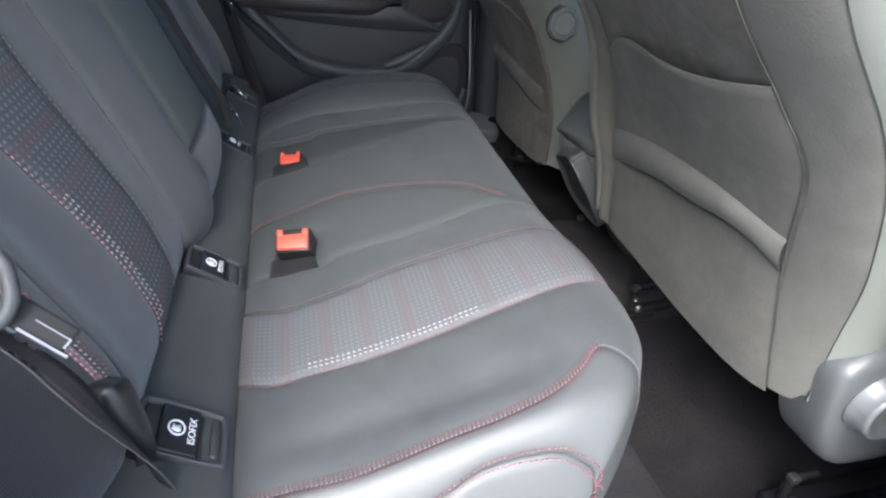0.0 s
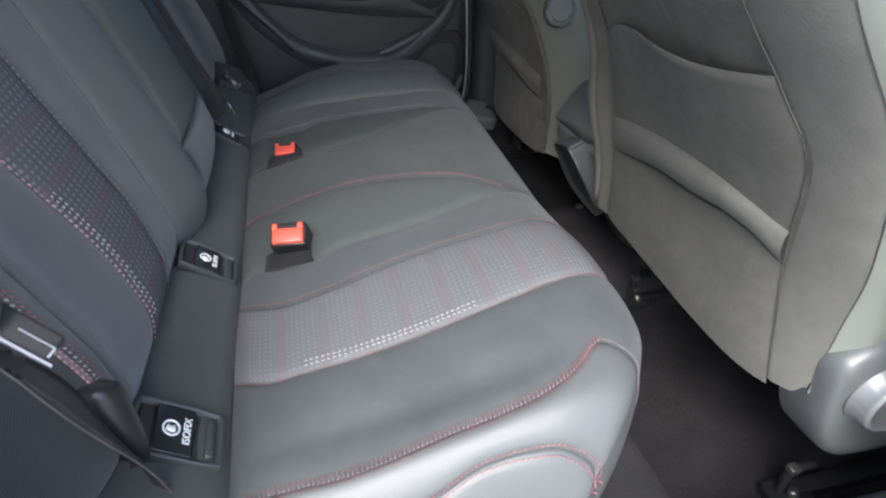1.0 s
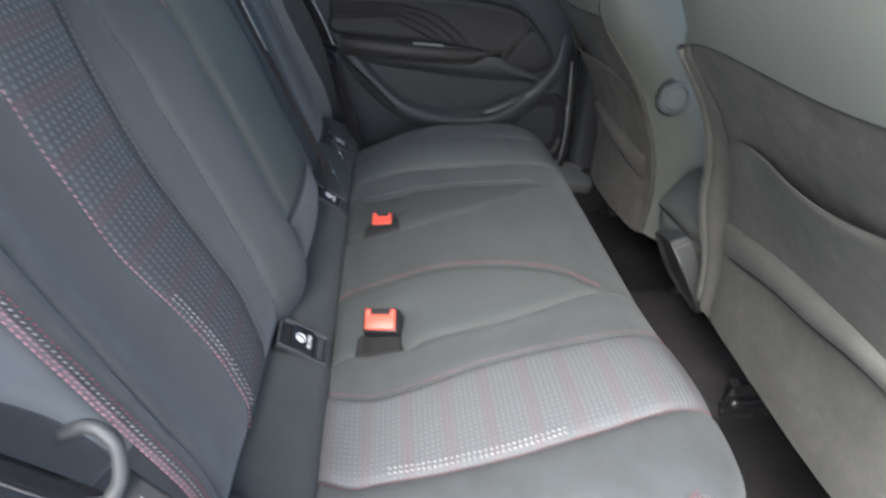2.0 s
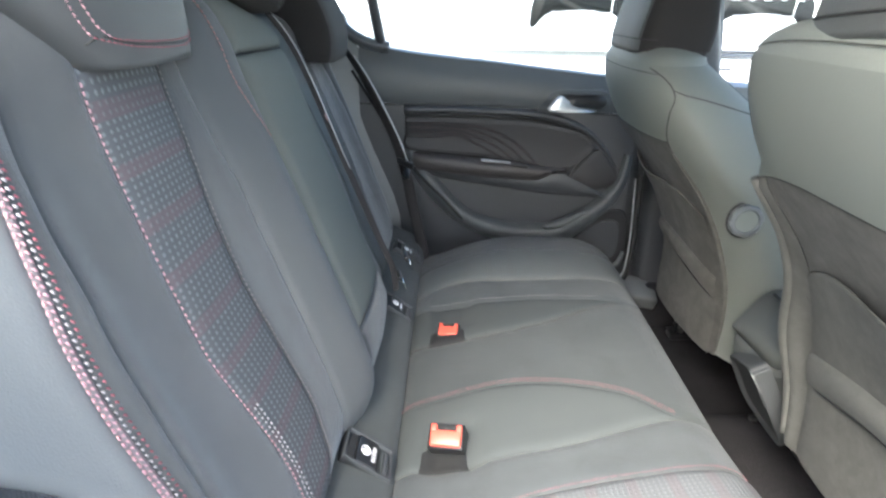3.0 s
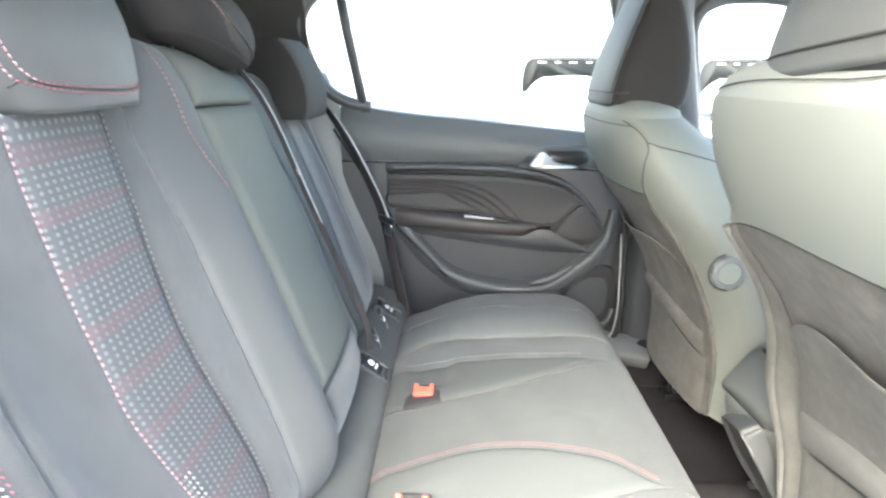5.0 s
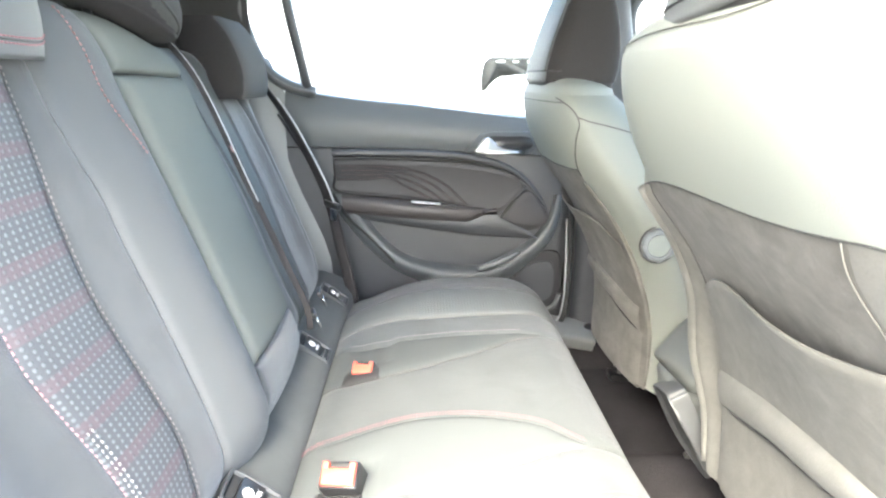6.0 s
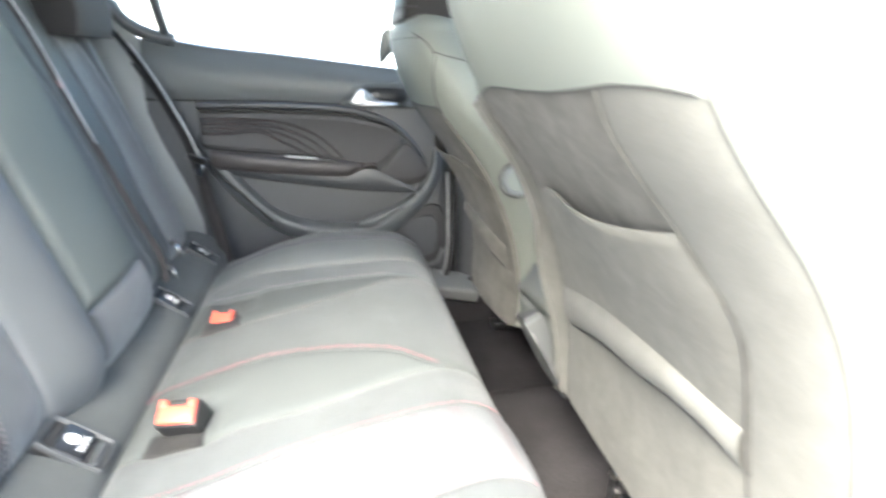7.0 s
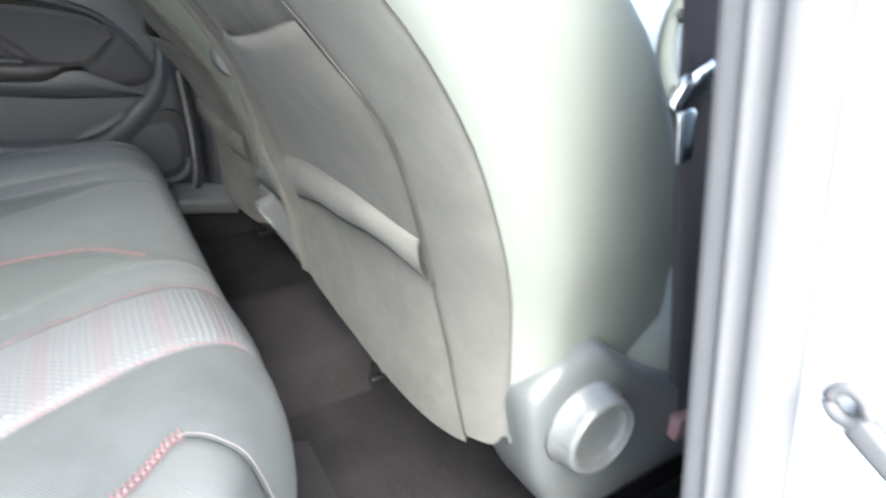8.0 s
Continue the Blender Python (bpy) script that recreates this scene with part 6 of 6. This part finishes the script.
    # lower recess under the armrest and sweeping pocket rim
    inner = through_points([(0.024, 0, 0.590), (0.050, 0, 0.545), (0.085, 0, 0.500), (0.145, 0, 0.437), (0.20, 0, 0.408), (0.27, 0, 0.390), (0.34, 0, 0.384), (0.41, 0, 0.390), (0.47, 0, 0.425), (0.526, 0, 0.463), (0.572, 0, 0.520), (0.588, 0, 0.590)], 6)
    outer = through_points([(-0.040, 0, 0.590), (0.000, 0, 0.52), (0.062, 0, 0.440), (0.144, 0, 0.368), (0.22, 0, 0.334), (0.308, 0, 0.312), (0.375, 0, 0.306), (0.436, 0, 0.318), (0.51, 0, 0.372), (0.579, 0, 0.445), (0.606, 0, 0.51), (0.612, 0, 0.59)], 6)
    shape = curve([(0.0, -0.004), (0.06, 0.018), (0.14, 0.034), (0.26, 0.041), (0.45, 0.040), (0.7, 0.031), (0.9, 0.016), (1.0, 0.002)])
    rows = []
    for k, (p, q) in enumerate(zip(inner, outer)):
        f = math.sin(math.pi * (0.06 + 0.88 * k / (len(inner) - 1))) ** 0.5
        rows.append([(p.x + (q.x - p.x) * r, DY - shape(r) * f, p.z + (q.z - p.z) * r) for r in (0, 0.03, 0.07, 0.12, 0.18, 0.26, 0.36, 0.48, 0.6, 0.72, 0.84, 0.93, 1.0)])
    part("pocket_rim", grid(rows), SOFT, door, "broad rounded pocket rim")
    part("lower_recess", fill(curve([(0.045, 0.546), (0.085, 0.498), (0.145, 0.435), (0.20, 0.406), (0.27, 0.388), (0.34, 0.382), (0.41, 0.388), (0.47, 0.423), (0.526, 0.460)]), curve([(0.045, 0.550), (0.10, 0.528), (0.25, 0.512), (0.40, 0.486), (0.526, 0.476)]), 0.045, 0.526, lambda x, t: DY - 0.003 + 0.014 * math.sin(math.pi * t) ** 0.5, 34, 12), DARKPANEL, door, "smooth lower recess, toned dark for its shade")
    blade = through_points([(0.375, DY - 0.050, 0.386), (0.43, DY - 0.050, 0.404), (0.495, DY - 0.044, 0.436)], 6)
    part("pull_blade", tube(blade, [0.004, 0.006, 0.008, 0.009, 0.010, 0.010, 0.010, 0.010, 0.009, 0.008, 0.007, 0.005, 0.003], 10, False, 1.2), SOFT, door, "sharp pull handle edge")
    pocket = smooth_outline([(0.440, 0.340), (0.475, 0.372), (0.523, 0.412), (0.575, 0.428), (0.612, 0.420), (0.622, 0.36), (0.622, 0.285), (0.600, 0.255), (0.54, 0.242), (0.47, 0.255), (0.445, 0.29)], 4)
    part("map_pocket", slab(pocket, DY - 0.012, DY + 0.006, "y", 0.006, 3), DARKPANEL, door, "lower map pocket, toned dark for its shaded hollow", smooth=False)
    part("pocket_floor", slab(smooth_outline([(0.485, 0.345), (0.530, 0.388), (0.588, 0.396), (0.600, 0.34), (0.590, 0.285), (0.52, 0.272), (0.485, 0.30)], 4), DY - 0.016, DY - 0.004, "y", 0.004, 2), PLASTIC, door, "grained pocket panel", smooth=False)
    part("pocket_lip", tube(through_points([(0.455, DY - 0.018, 0.262), (0.54, DY - 0.022, 0.247), (0.600, DY - 0.022, 0.262), (0.620, DY - 0.018, 0.300)], 6), 0.007, 8), SOFT, door, "rounded lower lip of the pocket")
    part("door_edge", tube(through_points([(0.628, DY - 0.006, 0.52), (0.630, DY - 0.022, 0.40), (0.626, DY - 0.040, 0.30), (0.612, DY - 0.048, 0.235), (0.575, DY - 0.045, 0.212)], 6), 0.0022, 8), SILVERGREY, door, "pale door edge strip")
    part("rear_seal", tube(through_points([(-0.155, DY - 0.012, 0.80), (-0.085, DY - 0.020, 0.69), (-0.020, DY - 0.030, 0.595), (0.020, DY - 0.034, 0.53), (0.085, DY - 0.036, 0.466), (0.145, DY - 0.036, 0.40)], 6), 0.0035, 8), SEAM, door, "black rubber edge seal")
    # Black tube drawn for the dark gap beside the door edge.
    part("edge_gap", tube(through_points([(0.637, DY - 0.002, 0.60), (0.640, DY - 0.010, 0.50), (0.641, DY - 0.022, 0.40), (0.637, DY - 0.038, 0.30), (0.622, DY - 0.046, 0.228), (0.580, DY - 0.043, 0.203)], 6), 0.007, 8), SEAM, door, "dark line for the gap at the door edge")
    # inner handle
    bez = smooth_outline([(0.338, 0.703), (0.360, 0.730), (0.384, 0.754), (0.46, 0.759), (0.520, 0.757), (0.528, 0.720), (0.50, 0.700), (0.42, 0.697)], 4)
    hb = part("handle_bezel", slab(bez, DY - 0.010, DY + 0.008, "y", 0.004, 2), SOFT, door, "dark handle surround")
    cup = smooth_outline([(0.380, 0.706), (0.392, 0.744), (0.45, 0.748), (0.512, 0.744), (0.514, 0.716), (0.45, 0.704)], 4)
    part("handle_cup", slab(cup, DY - 0.0125, DY - 0.004, "y", 0.002, 1), DARKPLASTIC, hb, "black handle cup")
    part("lever", slab(smooth_outline([(0.366, 0.7065), (0.372, 0.722), (0.384, 0.739), (0.396, 0.745), (0.407, 0.740), (0.418, 0.727), (0.44, 0.716), (0.486, 0.7105), (0.486, 0.7065), (0.42, 0.7040)], 4), DY - 0.030, DY - 0.012, "y", 0.005, 3), LEVER, hb, "satin chrome lever")
    # window: frame, divider bar, panes
    frame_pts = through_points([(0.655, 0.765, 0.785), (0.625, 0.745, 0.88), (0.575, 0.715, 1.00), (0.555, 0.690, 1.09), (0.50, 0.660, 1.175), (0.30, 0.640, 1.215), (0.05, 0.645, 1.20), (-0.14, 0.665, 1.145), (-0.215, 0.680, 1.075), (-0.212, 0.705, 0.985), (-0.175, 0.728, 0.905), (-0.120, 0.742, 0.868), (-0.06, 0.746, 0.855)], 6)
    part("window_frame", tube(frame_pts, 0.016, 8), SOFT, door, "dark window frame")
    part("window_seal", tube([p + Vector((0, -0.012, 0)) for p in frame_pts], 0.006, 6), RUBBER, door, "grey window seal")
    part("divider_bar", tube([(-0.122, 0.672, 1.15), (-0.106, 0.700, 1.03), (-0.086, 0.735, 0.90), (-0.078, 0.752, 0.845)], 0.014, 8, False, 1.0), PLASTIC, door, "black divider bar")

    def pane(poly):
        bm = bmesh.new()
        ys = lambda z: 0.752 - 0.30 * max(z - 0.85, 0) - 0.05 * max(z - 1.0, 0)
        bm.faces.new([bm.verts.new((x, ys(z), z)) for x, z in poly])
        bm.faces.new([bm.verts.new((x, ys(z) + 0.004, z)) for x, z in poly][::-1])
        ob = part("window_pane", bm, GLASS, door, "clear glass pane", smooth=False)
        ob.visible_shadow = False

    pane([(-0.088, 0.85), (0.655, 0.77), (0.625, 0.88), (0.575, 1.00), (0.555, 1.09), (0.50, 1.18), (0.30, 1.22), (0.05, 1.20), (-0.122, 1.15)])
    pane([(-0.088, 0.85), (-0.122, 1.15), (-0.14, 1.145), (-0.215, 1.075), (-0.212, 0.985), (-0.175, 0.905), (-0.120, 0.868)])
    # painted outer skin
    rows = []
    for i in range(13):
        z = -0.08 + 0.94 * i / 12
        rows.append([(-0.28 + 0.98 * j / 8, 0.865 - 0.08 * max(z - 0.5, 0) - 0.05 * max(0.1 - z, 0), min(z, sill(-0.28 + 0.98 * j / 8) - 0.006)) for j in range(9)])
    part("outer_skin", grid(rows), PAINT, door, "white painted outer panel")


LEVER = material("satin chrome", (0.66, 0.67, 0.68), 0.34, metal=0.75, grain=300, bump=0.02, vary=0.05)
ARMCLOTH = material("brown black leatherette", (0.038, 0.034, 0.034), 0.5, grain=700, bump=0.25, vary=0.15)
# Darker than the door plastic: shade in the recesses is put into the colour.
DARKPANEL = material("shaded recess panel", (0.012, 0.0125, 0.0145), 0.5, grain=900, bump=0.15, vary=0.12)
build_door()


# ---- front of the cabin, beyond the front seats ----
def build_front():
    # far front door and near front door: dark panels with open daylight above
    for side, lab in ((1, "closed far front door with dark trim"), (-1, "front door beside the near front seat with dark trim")):
        d = thing("front_door", lab, "car door", "front doors")
        sillz = curve([(0.80, 0.775), (1.3, 0.745), (1.75, 0.735)])
        part("panel", fill(lambda x: 0.18, sillz, 0.84, 1.75, lambda x, t: side * (0.715 + 0.02 * t), 12, 8), DASHPAD, d, "grey door panel")
        part("ledge", fill(sillz, lambda x: sillz(x) + 0.01, 0.84, 1.75, lambda x, t: side * (0.735 + 0.05 * t), 12, 2), DASHPAD, d, "soft grey ledge")
        part("armrest", rounded((0.95, min(side * 0.66, side * 0.72), 0.50), (1.40, max(side * 0.66, side * 0.72), 0.56), 0.015, 3), SOFT, d, "dark armrest")
        rows = [[(0.80 + 1.0 * j / 8, side * (0.865 - 0.08 * max(z - 0.5, 0)), z) for j in range(9)] for z in (-0.08, 0.2, 0.5, 0.73)]
        part("outer_skin", grid(rows), PAINT, d, "white painted outer panel")
        fr = through_points([(0.80, side * 0.745, 0.78), (0.786, side * 0.728, 0.871), (0.755, side * 0.700, 0.995), (0.742, side * 0.682, 1.06), (0.768, side * 0.666, 1.103), (0.84, side * 0.658, 1.118), (0.99, side * 0.650, 1.10), (1.40, side * 0.675, 0.985), (1.75, side * 0.74, 0.80)], 6)
        part("window_frame", tube(fr, 0.016, 8), SOFT, d, "dark window frame")
        bm = bmesh.new()
        bm.faces.new([bm.verts.new(p + Vector((0, side * 0.004, 0))) for p in fr])
        ob = part("window_pane", bm, GLASS, d, "clear glass pane", smooth=False)
        ob.visible_shadow = False
        # roof rail above the window
        rail = [p for p in fr if p.z > 1.02 and p.x < 1.35]
        part("roof_rail", grid([[p + (Vector((p.x * 0.75 + 0.12, side * 0.60, 1.262)) - p) * (j / 5) for j in range(6)] for p in rail]), SOFT, d, "dark trim above the window")
        mir = part("mirror_shell", superloft([(1.62, side * 0.97, 0.03, 0.05, 0.80), (1.62, side * 0.98, 0.06, 0.10, 0.83), (1.62, side * 0.98, 0.07, 0.11, 0.89), (1.62, side * 0.98, 0.06, 0.10, 0.95), (1.62, side * 0.98, 0.03, 0.06, 0.97)], 28, 3.0), PAINT, d, "white door mirror shell")
        part("mirror_foot", rounded((1.58, min(side * 0.76, side * 0.90), 0.79), (1.66, max(side * 0.76, side * 0.90), 0.83), 0.01, 2), DARKPLASTIC, mir, "black mirror foot")
    dash = thing("dashboard", "dark dashboard under the windscreen", "dashboard")
    rows = []
    for j in range(15):
        y = -0.72 + 1.44 * j / 14
        rows.append([(x, y, z) for x, z in ((1.365, 0.545), (1.37, 0.57), (1.40, 0.59), (1.50, 0.63), (1.70, 0.68), (1.85, 0.70))])
    part("top_pad", grid(rows), DASHPAD, dash, "grey dashboard pad")
    rows = [[(x, r[0][1], z) for x, z in ((1.45, 0.30), (1.40, 0.42), (1.38, 0.51), (1.375, 0.55))] for r in rows]
    part("lower_panel", grid(rows), DASHPAD, dash, "grey lower dashboard")
    wheel = thing("steering_wheel", "small grey leather steering wheel", "steering wheel")
    c = Vector((1.31, -0.375, 0.68))
    tilt = pose(0, 0, 0, 0, -68, 0)
    part("rim", tube([c + tilt @ Vector((0.175 * math.cos(2 * math.pi * k / 40), 0.18 * math.sin(2 * math.pi * k / 40), 0)) for k in range(40)], 0.016, 10, True), LEATHER_GREY, wheel, "grey leather rim")
    part("hub", superloft([(0, 0, 0.05, 0.07, -0.02), (0, 0, 0.06, 0.08, 0.0), (0, 0, 0.04, 0.06, 0.02)], 24, 3.0), PLASTIC, wheel, "black hub").matrix_local = Matrix.Translation(c) @ tilt
    for k in range(3):
        q = (0.0, math.pi / 2, -math.pi / 2)[k] + (math.pi if k == 0 else 0)
        part("spoke", tube([c + tilt @ Vector((0.05 * math.cos(q), 0.05 * math.sin(q), 0)), c + tilt @ Vector((0.17 * math.cos(q), 0.17 * math.sin(q), 0))], 0.012, 8), SILVER, wheel, "grey spoke")
    bm = bmesh.new()
    bm.faces.new([bm.verts.new(p) for p in ((1.75, -0.70, 0.77), (1.75, 0.70, 0.77), (1.10, 0.58, 1.25), (1.10, -0.58, 1.25))])
    ws = tagged(part("windscreen", bm, GLASS, None, "", False), "clear laminated windscreen", "window", "", "structure")
    ws.visible_shadow = False


build_front()
structure("sill_cover", rounded((-0.085, -0.05, -0.012), (0.070, 0.05, 0.030), 0.014, 4, Matrix.Translation((0.640, 0.662, 0.190)) @ pose(0, 0, 0, 14, 10, 0)), KNOB, "grey plastic cover at the foot of the centre pillar", "trim", True)


# ---- belt and hinge at the near pillar ----
def build_pillar_fittings():
    belt = thing("front_seat_belt", "black front seat belt with bright tongue on the door pillar", "seat belt")
    part("webbing", strap([(0.784, -0.618, 1.05), (0.804, -0.616, 0.85), (0.823, -0.615, 0.72), (0.857, -0.615, 0.55), (0.887, -0.615, 0.42), (0.915, -0.615, 0.27)], 0.048, [(1, -0.15, 0.12)] * 6), WEBBING_SUN, belt)
    t = part("tongue", rounded((-0.008, -0.006, -0.012), (0.026, 0.005, 0.008), 0.004, 3, Matrix.Translation((0.806, -0.618, 0.655)) @ pose(0, 0, 0, 0, -22, 0)), DARKPLASTIC, belt, "black tongue grip")
    part("tongue_bar", tube(through_points([(0.788, -0.624, 0.646), (0.798, -0.626, 0.662), (0.815, -0.627, 0.672), (0.842, -0.627, 0.680)], 5), 0.0052, 10), CHROME, t, "bright metal bar")
    part("tongue_plate", rounded((-0.010, -0.0015, -0.048), (0.008, 0.0015, -0.006), 0.001, 1, Matrix.Translation((0.812, -0.620, 0.648)) @ pose(0, 0, 0, 0, -10, 0)), CHROME, t, "chrome plate")
    part("anchor_clip", rounded((0.885, -0.626, 0.285), (0.915, -0.610, 0.315), 0.004, 2), THREAD_DULL, belt, "dull red clip")
    hinge = thing("door_hinge", "grey steel door hinge on the white jamb", "hinge")
    part("leaf", rounded((0.700, -0.846, 0.538), (0.707, -0.818, 0.566), 0.003, 2), SILVERGREY, hinge, "grey hinge leaf")
    part("knuckle", tube([(0.695, -0.818 + 0.008 * math.cos(2 * math.pi * k / 20), 0.556 + 0.008 * math.sin(2 * math.pi * k / 20)) for k in range(20)], 0.0036, 8, True), RUBBER, hinge, "grey hinge ring")
    part("arm", rounded((-0.004, -0.030, -0.007), (0.004, 0.004, 0.006), 0.003, 2, Matrix.Translation((0.695, -0.826, 0.548)) @ pose(0, 0, 0, 28, 0, 0)), RUBBER, hinge, "grey hinge arm")


build_pillar_fittings()


# ---- parked cars outside the far windows ----
def parked_car(label, cx, cy, paint, lifted, turn, gate_paint=None):
    car = thing("parked_car", label, "car", "parked cars", at=(cx, cy, -0.34))
    car.rotation_euler = (0, 0, radians(turn))
    rows = []
    for x, zt, w in ((-1.9, 0.55, 0.70), (-1.85, 0.80, 0.80), (-1.5, 0.92, 0.86), (-0.9, 0.98, 0.88), (0.0, 0.98, 0.88), (0.8, 0.96, 0.87), (1.5, 0.86, 0.84), (1.95, 0.72, 0.76), (2.05, 0.5, 0.65)):
        rows.append([(x, y * w, z) for y, z in ((-0.85, 0.18), (-1.0, 0.35), (-1.0, 0.6 * zt + 0.1), (-0.93, zt - 0.03), (-0.8, zt), (0.8, zt), (0.93, zt - 0.03), (1.0, 0.6 * zt + 0.1), (1.0, 0.35), (0.85, 0.18))])
    part("body", grid(rows, close_v=True), paint, car, "painted body")
    rows = []
    for x, zt, w in ((-1.75, 0.93, 0.74), (-1.3, 1.36, 0.62), (-0.6, 1.44, 0.60), (0.1, 1.42, 0.60), (0.95, 0.96, 0.72)):
        rows.append([(x, y * w, z) for y, z in ((-1.0, 0.93), (-0.97, zt - 0.04), (-0.8, zt), (0.8, zt), (0.97, zt - 0.04), (1.0, 0.93))])
    part("cabin", grid(rows), paint, car, "painted roof and pillars")
    for side in (-1, 1):
        bm = bmesh.new()
        bm.faces.new([bm.verts.new((x, side * (0.735 - 0.1 * (z - 0.96) / 0.4), z)) for x, z in ((-1.35, 0.98), (-1.1, 1.30), (0.05, 1.34), (0.65, 0.99))])
        part("side_window", bm, CARBLACK, car, "dark side windows", False)
        for x in (-1.25, 1.25):
            w = part("wheel", tube([(x, side * 0.66, 0.31), (x, side * 0.87, 0.31)], 0.31, 28), CARBLACK, car, "black tyre")
            part("rim", tube([(x, side * 0.84, 0.31), (x, side * 0.885, 0.31)], 0.20, 24), SILVER, w, "silver wheel rim")
    if lifted:
        # opened tailgate: a curved dark panel with its lamp and number plate cut-outs
        gate = part("tailgate", slab(smooth_outline([(-0.38, 0.0), (-0.375, 0.16), (-0.33, 0.245), (-0.20, 0.262), (0.20, 0.262), (0.33, 0.245), (0.375, 0.16), (0.38, 0.0), (0.33, 0.01), (0.26, 0.10), (0.0, 0.125), (-0.26, 0.10), (-0.33, 0.01)], 5), -0.02, 0.02, "y", 0.01, 2), gate_paint, car, "opened dark tailgate")
        gate.matrix_local = Matrix.Translation(lifted) @ pose(0, 0, 0, 12, 0, -turn)
        for x, w in ((-0.24, 0.035), (-0.12, 0.022), (0.0, 0.030), (0.12, 0.022), (0.24, 0.035)):
            p = part("cut_out", rounded((x - w, -0.03, 0.224), (x + w, -0.021, 0.232), 0.003, 1), PAINT, gate, "pale opening")
        for z, w in ((0.252, 0.30), (0.115, 0.24)):
            part("trim_line", rounded((-w, -0.028, z - 0.004), (w, -0.021, z + 0.004), 0.002, 1), CARBLACK, gate, "grey moulding")
        for z, x0, x1 in ((-0.16, -0.40, 0.10), (-0.20, -0.40, 0.05), (-0.30, -0.40, -0.12)) if gate_paint is GATE_GREY else ():
            part("boot_edge", rounded((x0, -0.05, z - 0.010), (x1, 0.0, z + 0.010), 0.004, 1), CARBLACK, gate, "dark edge of the boot")
        part("stay", tube([(0.22, -0.03, 0.24), (0.225, -0.03, 0.0)], 0.006, 6), SILVER, gate, "thin gas stay")


GATE_BLACK = material("black tailgate lining", (0.004, 0.0042, 0.0042), 0.6, grain=40, bump=0.0, vary=0.4, spec=0.2)
GATE_GREY = material("grey tailgate lining", (0.018, 0.019, 0.019), 0.6, grain=40, bump=0.0, vary=0.4, spec=0.2)
bm = bmesh.new()
box(bm, (-120, 70, -0.34), (120, 71, 14.0))
structure("backdrop", bm, PAINT, "pale bright distance behind the car park", "backdrop")
parked_car("white parked car with its dark tailgate open", 1.01, 6.23, PAINT, (-2.3, -0.06, 1.14), 90, GATE_BLACK)
parked_car("white parked car with its tailgate open, beside another", 2.47, 6.3, PAINT, (-2.3, -0.0, 1.135), 90, GATE_GREY)
parked_car("white parked car outside the rear window", -2.6, 9.5, PAINT, None, 80)
